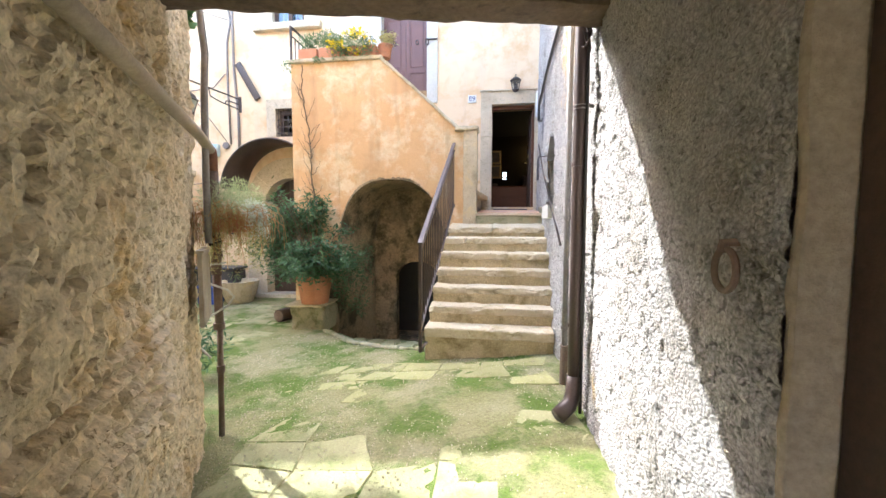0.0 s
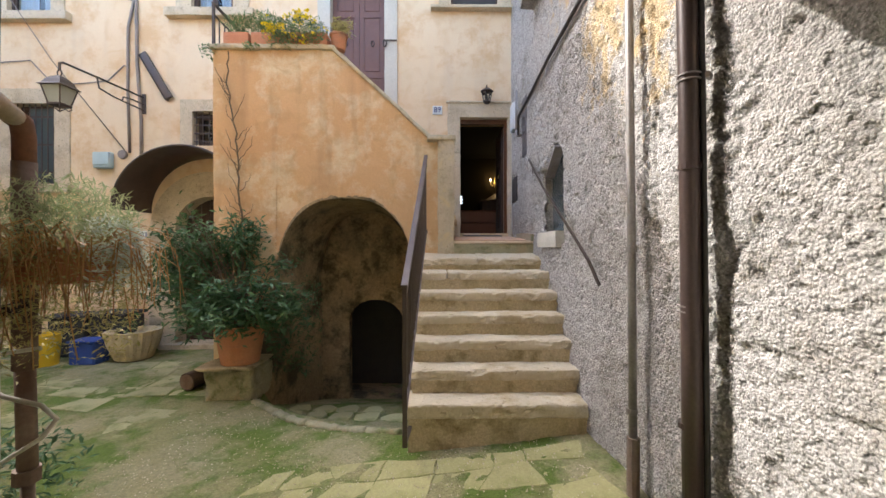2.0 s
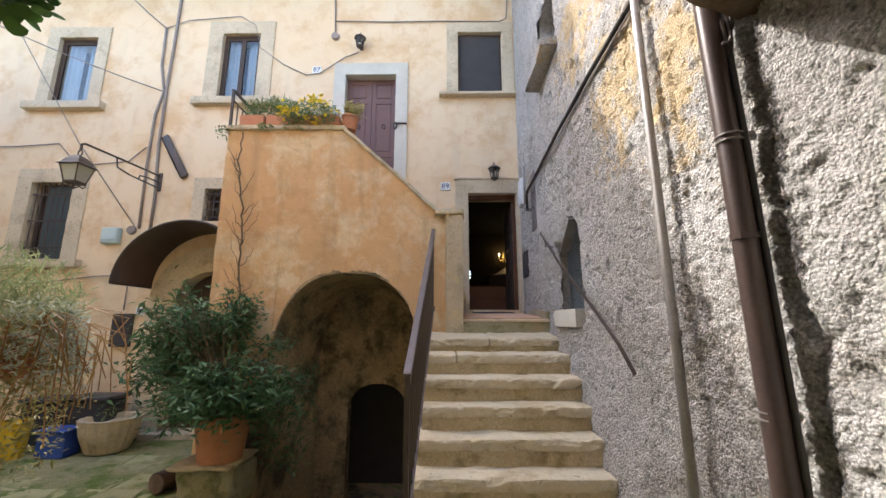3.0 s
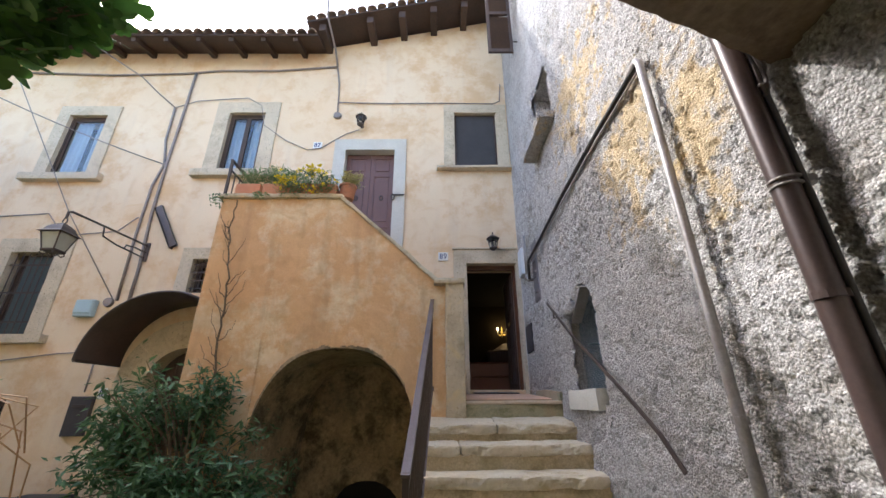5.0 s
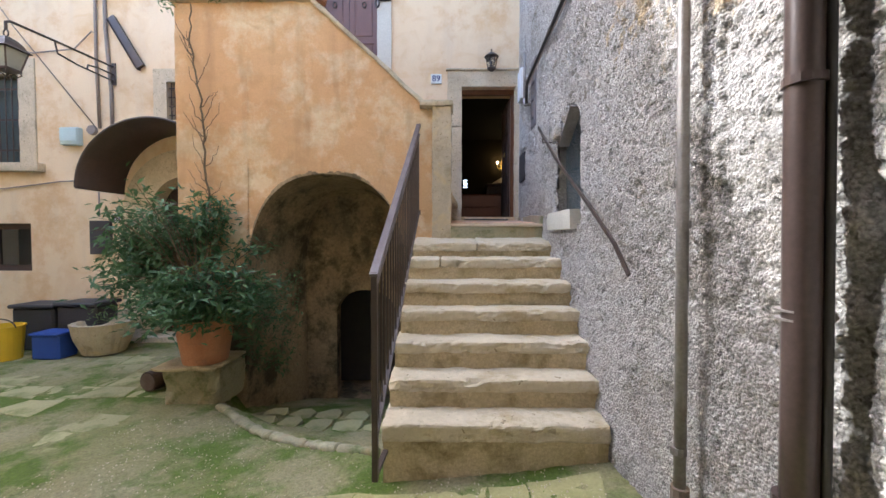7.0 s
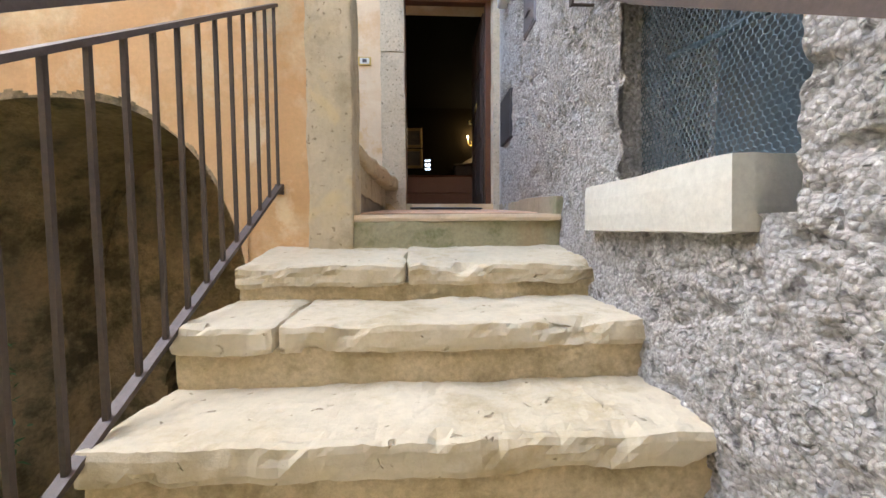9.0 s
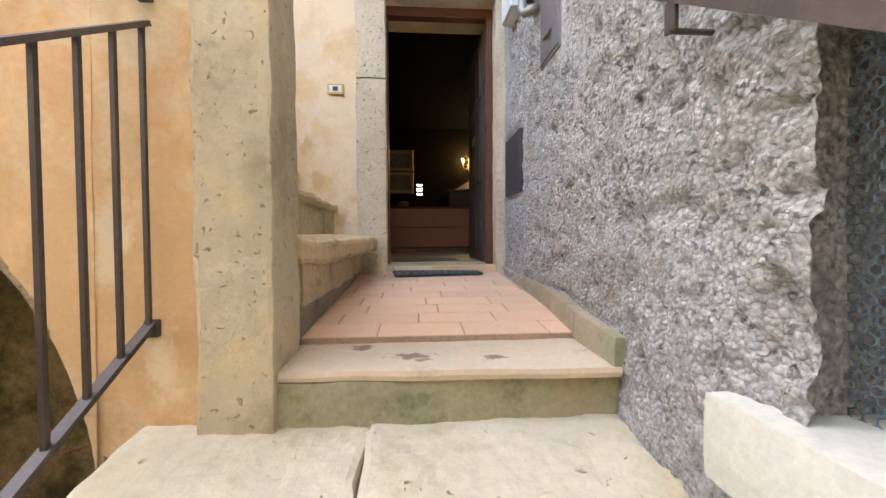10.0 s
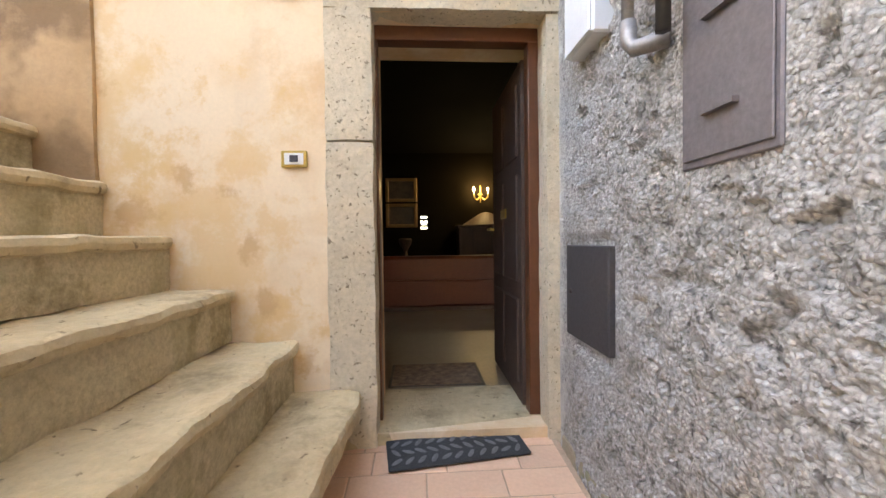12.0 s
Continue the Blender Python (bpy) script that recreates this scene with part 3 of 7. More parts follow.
# raised part of the wall under the sloping roof
bm = bmesh.new()
f = [(-3.15, 8.54), (1.6, 8.54), (1.6, 9.72), (-3.15, 8.62)]
a = [bm.verts.new((x, FY, z)) for x, z in f]
b = [bm.verts.new((x, FY + 0.5, z)) for x, z in f]
bm.faces.new(a), bm.faces.new(b[::-1])
for k in range(4):
    bm.faces.new((a[k], b[k], b[(k + 1) % 4], a[(k + 1) % 4]))
bmesh.ops.recalc_face_normals(bm, faces=bm.faces)
tagged(part("wall_north_gable", bm, PLASTER), "peach plastered upper wall under a sloping eave", "wall", kind="structure")

# grey roughcast wall, with the barred recess
ys = np.concatenate([np.arange(0.97, 1.6, 0.018), np.arange(1.6, 8.0, 0.0105)])
zs = np.concatenate([np.arange(-0.35, 3.6, 0.0105), np.arange(3.6, 5.6, 0.025), np.arange(5.6, 9.8, 0.07)])
Yw, Zw = np.meshgrid(ys, zs, indexing="ij")


def right_x(y, z):
    base = RX + 0.07 * smooth(5.9, 6.7, y) - 0.075 * (1 - smooth(-0.1, 1.0, z)) * smooth(3.6, 4.4, y) * (1 - smooth(5.6, 6.0, y))
    calm = 0.5 + 0.5 * smooth(3.9, 4.9, y)
    wob = 0.012 * fbm(y, z, 0 * y, 24, 2, 55), 0.012 * fbm(y, z, 0 * y, 24, 2, 58)
    pebble = (0.004 + 0.008 * smooth(0.35, 0.6, vnoise(y * 2.1, z * 2.1, 0 * y, 60))) * np.clip(0.62 - worley(y + wob[0], z + wob[1], 43, 56), -0.2, 0.62)
    rough = 0.06 * fbm(y, z, 0 * y, 0.9, 3, 21) + 0.020 * fbm(y, z, 0 * y, 4.6, 3, 22, 0.6) + (0.010 + 0.018 * smooth(5.6, 6.4, y)) * fbm(y, z, 0 * y, 13, 4, 23, 0.7) + pebble
    wy, wz = y + 0.06 * fbm(y, z, 0 * y, 8, 2, 51), z + 0.06 * fbm(y, z, 0 * y, 8, 2, 52)
    pits = -0.022 * calm * smooth(0.74, 0.88, vnoise(wy * 13, wz * 13, 0 * y, 29)) - 0.012 * smooth(0.6, 0.8, vnoise(wy * 31, wz * 31, 0 * y, 30))
    groove = -0.05 * np.exp(-(((y - 2.795 - 0.035 * (vnoise(z * 3, 0 * z, 0 * z, 5) - 0.5) * 2 - 0.02 * (vnoise(z * 14, 0 * z, 0 * z, 6) - 0.5)) / 0.022) ** 4))
    groove = groove - 0.022 * smooth(1.2, 1.6, z) * (1 - smooth(2.6, 3.0, z)) * np.exp(-(((y - 3.30 - 0.05 * (vnoise(z * 4, 0 * z, 0 * z, 15) - 0.5)) / 0.016) ** 4))
    flat = np.clip(1 - np.maximum(np.abs(y - 6.83) / 0.20, np.abs(z - 3.2) / 0.52), 0, 0.1) * 10 + np.clip(1 - np.maximum(np.abs(y - 7.52) / 0.24, np.abs(z - 2.36) / 0.25), 0, 0.1) * 10
    rough = rough * (1 - 0.85 * smooth(7.62, 7.74, y + 0.05 * fbm(y, z, 0 * y, 5, 3, 61)))
    pits = pits * (1 - smooth(7.60, 7.70, y))
    return np.where(flat > 0, base - (rough + pits) * (1 - np.clip(flat, 0, 1)) + 0.003, base - rough - pits - groove)


Xw = right_x(Yw, Zw)
yc, zc = (ys[:-1] + ys[1:])[:, None] / 2, (zs[:-1] + zs[1:])[None] / 2


def arched(y, z, y0, y1, z0, zs_, top):
    c, h = (y0 + y1) / 2, (y1 - y0) / 2
    lim = zs_ + (top - zs_) * np.sqrt(np.clip(1 - ((y - c) / h) ** 2, 0, 1))
    return (y > y0) & (y < y1) & (z > z0) & (z < lim)


skip = arched(yc, zc, 4.86, 5.49, 1.45, 2.2, 2.48) | ((yc > 5.2) & (yc < 5.85) & (zc > 4.55) & (zc < 5.3))
wall_e = sheet("wall_east", np.stack([Xw, Yw, Zw], -1), RENDER, skip=skip, smooth=True)
tagged(wall_e, "rough grey roughcast stone wall along the steps", "wall", kind="structure")
back = part("wall_east_core", box(RX + 0.34, RX + 0.9, 0.97, 7.869, -0.4, 9.8), RENDER)
tagged(back, "solid core of the rough grey wall", "wall", kind="structure")
for y0, y1, z0, z1, nm in ((4.80, 5.55, 1.40, 2.55, "recess_lining"), (5.15, 5.9, 4.5, 5.35, "slit_window_lining")):
    bm = bmesh.new()
    for bx in ((RX + 0.03, RX + 0.33, y0 - 0.05, y0 + 0.03, z0, z1), (RX + 0.03, RX + 0.33, y1 - 0.03, y1 + 0.05, z0, z1), (RX + 0.03, RX + 0.33, y0 + 0.03, y1 - 0.03, z1 - 0.03, z1 + 0.05), (RX + 0.03, RX + 0.33, y0 + 0.03, y1 - 0.03, z0 - 0.05, z0 + 0.03)):
        box(*bx, bm=bm)
    tagged(part(nm, bm, RENDER), "grey plastered lining of a wall recess", "wall recess", kind="structure")

# left rubble wall of the covered passage
LEFT = [(-1.10, -2.2), (-0.66, 0.0), (-1.24, 1.09), (-1.92, 2.20), (-2.12, 2.50), (-2.50, 2.58), (-2.80, 2.96), (-10.0, 2.98)]
seglen = [math.dist(p, q) for p, q in zip(LEFT, LEFT[1:])]
cum = np.concatenate([[0], np.cumsum(seglen)])
ss = np.unique(np.concatenate([np.arange(0, 2.2, 0.15), np.arange(2.2, cum[4] + 0.4, 0.02), np.arange(cum[4] + 0.4, cum[-1], 0.3), cum]))
px, py = np.interp(ss, cum, [p[0] for p in LEFT]), np.interp(ss, cum, [p[1] for p in LEFT])
tx, ty = np.gradient(px), np.gradient(py)
nl = np.hypot(tx, ty)
nx_, ny_ = ty / nl, -tx / nl
zl = np.concatenate([np.arange(-0.6, 2.8, 0.02), np.arange(3.0, 6.6, 0.15)])
S, ZL = np.meshgrid(ss, zl, indexing="ij")
bricks = 0.018 * np.clip(3 * np.sin((ZL + 0.02 * fbm(S, ZL, 0 * S, 4, 2, 78)) * 2 * math.pi / 0.085), -1, 1) * smooth(0.52, 0.66, vnoise(S * 1.3, ZL * 1.6, 0 * S, 77)) * (1 - smooth(cum[3] - 0.7, cum[3] - 0.3, S))
off = 0.07 * fbm(S, ZL, 0 * S, 1.4, 3, 41) + 0.05 * fbm(S, ZL * 1.3, 0 * S, 6.0, 4, 42, 0.6) + 0.028 * fbm(S, ZL, 0 * S, 21, 3, 43, 0.7) - 0.035 * smooth(0.70, 0.84, vnoise(S * 15 + 0.8 * fbm(S, ZL, 0 * S, 9, 2, 46), ZL * 17, 0 * S, 44)) - 0.02 * smooth(0.64, 0.8, vnoise(S * 34, ZL * 36, 0 * S, 45)) + bricks
wall_l = sheet("wall_passage_left", np.stack([px[:, None] + nx_[:, None] * off, py[:, None] + ny_[:, None] * off, ZL], -1), RUBBLE)
tagged(wall_l, "tan rubble stone wall with crumbling mortar", "wall", kind="structure")
bm = bmesh.new()
poly = [(-1.2, -2.2), (-0.74, 0.0), (-1.36, 1.09), (-2.04, 2.20), (-2.24, 2.42), (-2.9, 2.80), (-10.0, 2.86), (-10, -2.2)]
lo_, hi_ = [bm.verts.new((x, y, -0.6)) for x, y in poly], [bm.verts.new((x, y, 6.5)) for x, y in poly]
bm.faces.new(hi_), bm.faces.new(lo_[::-1])
for k in range(len(poly)):
    bm.faces.new((lo_[k], lo_[(k + 1) % len(poly)], hi_[(k + 1) % len(poly)], hi_[k]))
bmesh.ops.recalc_face_normals(bm, faces=bm.faces)
tagged(part("wall_house_south", bm, PLAINWALL), "old plastered house over the passage", "house wall", kind="structure")

# right side behind the pier: return, recess with an old dark door
tagged(part("wall_pier_return", rough_block(RX - 0.005, RX + 0.5, 0.94, 0.975, -0.3, 2.75, 0.012, 0.06, 5, 0.01), PIERPLASTER), "plastered end of the pier beside the old door", "wall", kind="structure")
tagged(part("wall_passage_right", box(RX + 0.09, RX + 0.6, -2.2, 0.93, -0.4, 2.9), DARKWOOD), "dark boarded side of the covered passage", "wall", kind="structure")
# added out of view: catches the sun and throws warm light into the passage
tagged(part("wall_street", box(-14, 12, -8.5, -8.0, -0.5, 5.0), PLAINWALL), "unseen plain wall added behind the passage to bounce sunlight in", "wall", kind="structure")
tagged(part("wall_street_right", box(1.3, 12, -2.2, 0.9, -0.4, 9.8), PLAINWALL), "plain house wall beside the passage", "wall", kind="structure")

# floor and mass over the passage
bm = bmesh.new()
poly = [(1.3, -2.2), (1.3, 2.86), (0.95, 2.76), (-2.50, 1.40), (-2.7, -2.2)]
lo_, hi_ = [bm.verts.new((x, y, 2.76)) for x, y in poly], [bm.verts.new((x, y, 6.4)) for x, y in poly]
bm.faces.new(hi_), bm.faces.new(lo_[::-1])
for k in range(5):
    bm.faces.new((lo_[k], lo_[(k + 1) % 5], hi_[(k + 1) % 5], hi_[k]))
bmesh.ops.recalc_face_normals(bm, faces=bm.faces)
ceiling = part("ceiling_passage", bm, PIERPLASTER)
tagged(ceiling, "dark stone ceiling over the covered passage", "ceiling", kind="structure")

# closing walls round the yard
tagged(part("wall_west", box(-11.0, -10.5, 2.5, 8.4, -0.5, 6.5), PLAINWALL), "old plastered wall closing the yard", "wall", kind="structure")


# the orange stair block
def strip_wall(name, xs, zlo, zhi, y0, thick, nz, amp, mat, bulge=None, seed=0, patch=None):
    xs = np.array(xs)
    u = np.linspace(0, 1, nz)[None]
    Zs = zlo(xs)[:, None] * (1 - u) + zhi(xs)[:, None] * u
    Xs = xs[:, None] + 0 * u
    Yf = y0 + amp * fbm(Xs, Zs, 0 * Xs, 1.5, 4, seed) + 0.4 * amp * fbm(Xs, Zs, 0 * Xs, 9, 3, seed + 1)
    if bulge is not None:
        Yf = Yf + bulge(Xs, Zs)
    Xs = Xs + 0.03 * fbm(Zs, Xs * 0 + 4, 0 * Xs, 1.2, 3, seed + 2) * (Xs < -3.3)
    F, B = np.stack([Xs, Yf, Zs], -1), np.stack([Xs, 0 * Xs + y0 + thick, Zs], -1)
    n, m = Xs.shape
    verts = np.concatenate([F.reshape(-1, 3), B.reshape(-1, 3)]).tolist()
    idx = np.arange(n * m).reshape(n, m)
    faces = [(idx[i, j], idx[i + 1, j], idx[i + 1, j + 1], idx[i, j + 1]) for i in range(n - 1) for j in range(m - 1)]
    k = n * m
    faces += [(idx[i, j] + k, idx[i, j + 1] + k, idx[i + 1, j + 1] + k, idx[i + 1, j] + k) for i in range(n - 1) for j in range(m - 1)]
    ring = [idx[i, 0] for i in range(n)] + [idx[-1, j] for j in range(1, m)] + [idx[i, -1] for i in range(n - 2, -1, -1)] + [idx[0, j] for j in range(m - 2, 0, -1)]
    faces += [(a_, a_ + k, b_ + k, b_) for a_, b_ in zip(ring, ring[1:] + ring[:1])]
    me = bpy.data.meshes.new(name)
    me.from_pydata(verts, [], [[int(q) for q in f_] for f_ in faces])
    me.materials.append(mat)
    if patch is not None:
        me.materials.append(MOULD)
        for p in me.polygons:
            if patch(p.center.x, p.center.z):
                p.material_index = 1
    return new(name, me)


AC, AH, AS, AT = -1.745, 0.875, 0.95, 2.04    # arch: middle, half width, springing, crown


def arch_z(x):
    t = np.abs(x - AC) / AH
    return np.where(t < 1, AS + (AT - AS) * np.clip(1 - t**2.5, 0, 1) ** (1 / 2.2), -0.75)


def block_top(x):
    return np.where(x < -1.88, 3.93, 3.93 - (x + 1.88) * 0.905)




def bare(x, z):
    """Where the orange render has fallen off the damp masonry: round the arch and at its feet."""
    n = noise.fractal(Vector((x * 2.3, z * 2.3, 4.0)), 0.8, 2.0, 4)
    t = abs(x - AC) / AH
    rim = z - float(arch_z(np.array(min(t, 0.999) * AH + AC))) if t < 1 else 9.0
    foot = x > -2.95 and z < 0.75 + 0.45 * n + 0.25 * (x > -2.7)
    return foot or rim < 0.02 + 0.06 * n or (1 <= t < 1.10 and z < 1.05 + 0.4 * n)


xs_ = np.unique(np.concatenate([np.linspace(-3.42, -2.63, 44), AC - AH * np.cos(np.linspace(0, math.pi, 130)) * 0.9999, [AC - AH - 0.001, AC + AH + 0.001], np.linspace(-0.86, -0.55, 8)]))
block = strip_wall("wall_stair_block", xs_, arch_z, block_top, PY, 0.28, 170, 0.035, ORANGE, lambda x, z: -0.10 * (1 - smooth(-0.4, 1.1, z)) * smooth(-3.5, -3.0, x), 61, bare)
tagged(block, "orange plastered stair wall with a rounded arch", "wall", kind="structure")

# coping stones on the block
bm = rough_block(-3.46, -1.87, PY - 0.04, PY + 0.31, 3.925, 3.99, 0.012, 0.04, 620, 0.015, 0.004)
tagged(part("trim_coping_flat", bm, STONE), "grey stone coping of the stair wall", "coping", kind="structure")
bm = rough_block(-1.90, -0.60, PY - 0.035, PY + 0.31, 3.922, 3.985, 0.012, 0.04, 621, 0.012, 0.004)
for v in bm.verts:
    v.co.z -= 0.92 * (v.co.x + 1.90)
tagged(part("trim_coping_slope", bm, STONE), "sloping grey stone coping of the stair wall", "coping", kind="structure")
tagged(part("wall_stair_block_side", box(-3.40, -3.15, PY + 0.28, FY - 0.004, -0.6, 3.93), ORANGE), "orange plastered side of the stair block", "wall", kind="structure")

# vault under the stairs
BY = 7.10
us = np.linspace(0, math.pi, 70)
ax_ = AC - (AH + 0.0) * np.cos(us)
az_ = arch_z(np.clip(ax_, AC - AH * 0.99999, AC + AH * 0.99999))
pz = np.concatenate([np.linspace(-0.95, az_[0], 24)[:-1], az_, np.linspace(az_[-1], -0.95, 24)[1:]])
pxs = np.concatenate([np.full(23, ax_[0]), ax_, np.full(23, ax_[-1])])
vy = np.linspace(PY + 0.01, BY + 0.05, 28)
VX = pxs[:, None] + 0.28 * smooth(PY, BY, vy)[None] * (pxs < AC)[:, None] * np.clip((AC - pxs) / AH, 0, 1)[:, None]
VZ = pz[:, None] - 0.10 * smooth(PY, BY, vy)[None] * (pz > AS)[:, None]
VY = 0 * VX + vy[None]
jit = 0.06
VX = VX + jit * fbm(VY, VZ, VX * 0, 3.5, 4, 71) * smooth(PY, PY + 0.1, VY)
VZ = VZ + jit * fbm(VX, VY, VX * 0, 3.5, 4, 72) * smooth(PY, PY + 0.1, VY)
vault = sheet("wall_vault", np.stack([VX, VY, VZ], -1), MOULD)
tagged(vault, "mouldy damp plaster vault under the stairs", "vault", kind="structure")
holes = [(-1.93, -1.10, -1.2, 0.61)]
vb = holes_wall("wall_vault_back", -2.75, -0.80, -1.2, 2.1, BY, BY + 0.2, holes, MOULD)
tagged(vb, "damp stone back wall of the vault with a cellar opening", "wall", kind="structure")
bm = bmesh.new()
for k in range(12):
    a0, a1 = math.pi * k / 12, math.pi * (k + 1) / 12
    c, r0, r1 = -1.515, 0.415, 0.64
    q = [(c - r * math.cos(t_), 0.28 + r * 0.82 * math.sin(t_)) for r, t_ in ((r0, a0), (r1, a0), (r1, a1), (r0, a1))]
    lo_, hi_ = [bm.verts.new((x, BY - 0.03, z)) for x, z in q], [bm.verts.new((x, BY + 0.15, z)) for x, z in q]
    bm.faces.new(lo_), bm.faces.new(hi_[::-1])
    for n in range(4):
        bm.faces.new((lo_[n], hi_[n], hi_[(n + 1) % 4], lo_[(n + 1) % 4]))
bmesh.ops.recalc_face_normals(bm, faces=bm.faces)
tagged(part("trim_cellar_arch", bm, MOULD), "brick arch over the cellar opening", "arch", kind="structure")
# walls closing the cellar; its darkness is put into their black colour
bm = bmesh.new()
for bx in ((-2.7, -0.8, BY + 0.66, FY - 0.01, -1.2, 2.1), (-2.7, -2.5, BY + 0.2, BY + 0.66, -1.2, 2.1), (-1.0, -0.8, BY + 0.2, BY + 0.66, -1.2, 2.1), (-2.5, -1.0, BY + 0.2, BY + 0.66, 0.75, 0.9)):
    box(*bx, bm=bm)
tagged(part("wall_cellar", bm, BLACK), "cellar walls beyond the opening, black in place of its shade", "wall", kind="structure")
tagged(part("floor_cellar", box(-2.7, -0.75, BY - 0.02, BY + 0.7, -1.2, -0.9), MOULD), "dark cellar floor", "floor", kind="structure")

# inner filling of the stair block above the vault and under the platform
tagged(part("wall_stair_core", box(-0.56, 0.60, 6.12, FY - 0.004, -0.6, 1.40), ORANGE), "masonry under the tiled landing", "wall", kind="structure")
tagged(part("floor_upper_landing", box(-3.15, -2.2, PY + 0.28, FY - 0.004, 2.2, 3.62), STONE), "upper stair landing behind the parapet", "landing", kind="structure")

# house interior seen through the open door
tagged(part("floor_room", box(-3.0, 3.2, FY + 0.5, 13.2, 1.5, 1.66), material("room_floor_tiles", (0.26, 0.18, 0.10), (0.22, 0.15, 0.085), 1.5, 40, 0.4, bump=0.05)), "worn beige floor of the dim room", "floor", kind="structure")
# ceiling and walls get their darkness from near-black colours
tagged(part("ceiling_room", box(-3.0, 3.2, FY + 0.5, 13.2, 4.2, 4.4), SHADECEILING), "room ceiling, coloured near black for its shade", "ceiling", kind="structure")
tagged(part("wall_room_left", box(-3.2, -3.0, FY + 0.5, 13.2, 1.5, 4.4), DARKROOM), "plastered room wall, coloured near black for its shade", "wall", kind="structure")
tagged(part("wall_room_right", box(3.2, 3.4, FY + 0.5, 13.2, 1.5, 4.4), DARKROOM), "plastered room wall, coloured near black for its shade", "wall", kind="structure")
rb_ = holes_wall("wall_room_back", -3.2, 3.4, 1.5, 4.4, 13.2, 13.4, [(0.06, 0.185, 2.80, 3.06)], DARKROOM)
tagged(rb_, "plastered back wall of the room, coloured near black for shade", "wall", kind="structure")

# yard, roofs
def tiled_roof(name, p0, p1, depth, rise, label):
    """A roof deck from the eave line p0-p1 back and up, with rows of round tiles as parts along the eave."""
    p0, p1 = Vector(p0), Vector(p1)
    back_ = Vector((0, depth, rise))
    roof = thing(name, label, "roof")
    roof["kind"] = "structure"
    bm = bmesh.new()
    q = [p0, p1, p1 + back_, p0 + back_]
    lo_, hi_ = [bm.verts.new(v - Vector((0, 0, 0.05))) for v in q], [bm.verts.new(v) for v in q]
    bm.faces.new(hi_), bm.faces.new(lo_[::-1])
    for k in range(4):
        bm.faces.new((lo_[k], lo_[(k + 1) % 4], hi_[(k + 1) % 4], hi_[k]))
    bmesh.ops.recalc_face_normals(bm, faces=bm.faces)
    part("deck", bm, DARKWOOD, roof)
    run = (p1 - p0).length
    n = int(run / 0.20)
    bm = bmesh.new()
    length = 1.0
    d = back_.normalized()
    side = (p1 - p0).normalized()
    up = side.cross(d)
    rows_ = []
    for e in (0, 1):
        rows_.append([bm.verts.new(d * length * e + side * (0.095 - 0.02 * e) * math.cos(a_) * -1 + up * (0.075 * math.sin(a_))) for a_ in (math.pi * k / 6 for k in range(7))])
        rows_.append([bm.verts.new(d * length * e + side * (0.075 - 0.02 * e) * math.cos(a_) * -1 + up * (0.055 * math.sin(a_))) for a_ in (math.pi * k / 6 for k in range(7))])
    for k in range(6):
        bm.faces.new((rows_[0][k], rows_[0][k + 1], rows_[2][k + 1], rows_[2][k]))
        bm.faces.new((rows_[1][k + 1], rows_[1][k], rows_[3][k], rows_[3][k + 1]))
        bm.faces.new((rows_[0][k + 1], rows_[0][k], rows_[1][k], rows_[1][k + 1]))
    me = mesh_of("roof_tile", bm, ROOFTILE)
    for k in range(n):
        t_ = new("roof_tile", me)
        t_.parent = roof
        t_.location = p0 + side * (0.1 + k * run / n) - d * (0.05 + 0.02 * random.random()) + up * 0.002
    return roof


tiled_roof("roof_left", (-11.2, 7.25, 8.33), (-3.05, 7.25, 8.33), 4.0, 1.4, "old rounded clay tile roof with dark eaves")
tiled_roof("roof_right", (-3.30, 7.22, 8.66), (1.9, 7.22, 9.90), 4.0, 0.3, "higher clay tile roof with dark timber eave")
for k, x in enumerate(np.linspace(-10.6, -3.5, 12)):
    tagged(part("rafter", bar((x, 7.30, 8.26), (x, 8.2, 8.50), 0.09, 0.11), DARKWOOD), "dark timber rafter end under the eave", "rafter", "eave rafters")
for x in (-3.0, -2.05, -1.40, -0.75, -0.10, 0.5):
    z = 8.66 + (x + 3.3) * 0.2385
    tagged(part("purlin", box(x - 0.07, x + 0.07, 7.30, 8.2, z - 0.24, z - 0.06, 0.01), DARKWOOD), "dark timber beam end under the higher eave", "beam", "eave beams")

# beam across the mouth of the passage
lb = thing("lintel_beam", "weathered brown timber beam over the passage mouth", "beam")
bm = rough_block(-1.62, 1.62, -0.15, 0.15, -0.13, 0.13, 0.012, 0.06, 640, 0.035, 0.006)
turn_b = math.atan2(1.17, 2.95)
for v in bm.verts:
    x, y, z = v.co
    v.co = (-0.775 + x * math.cos(turn_b) - y * math.sin(turn_b), 2.115 + x * math.sin(turn_b) + y * math.cos(turn_b), 2.645 + 0.075 * x + z)
part("timber", bm, BEAM, lb)


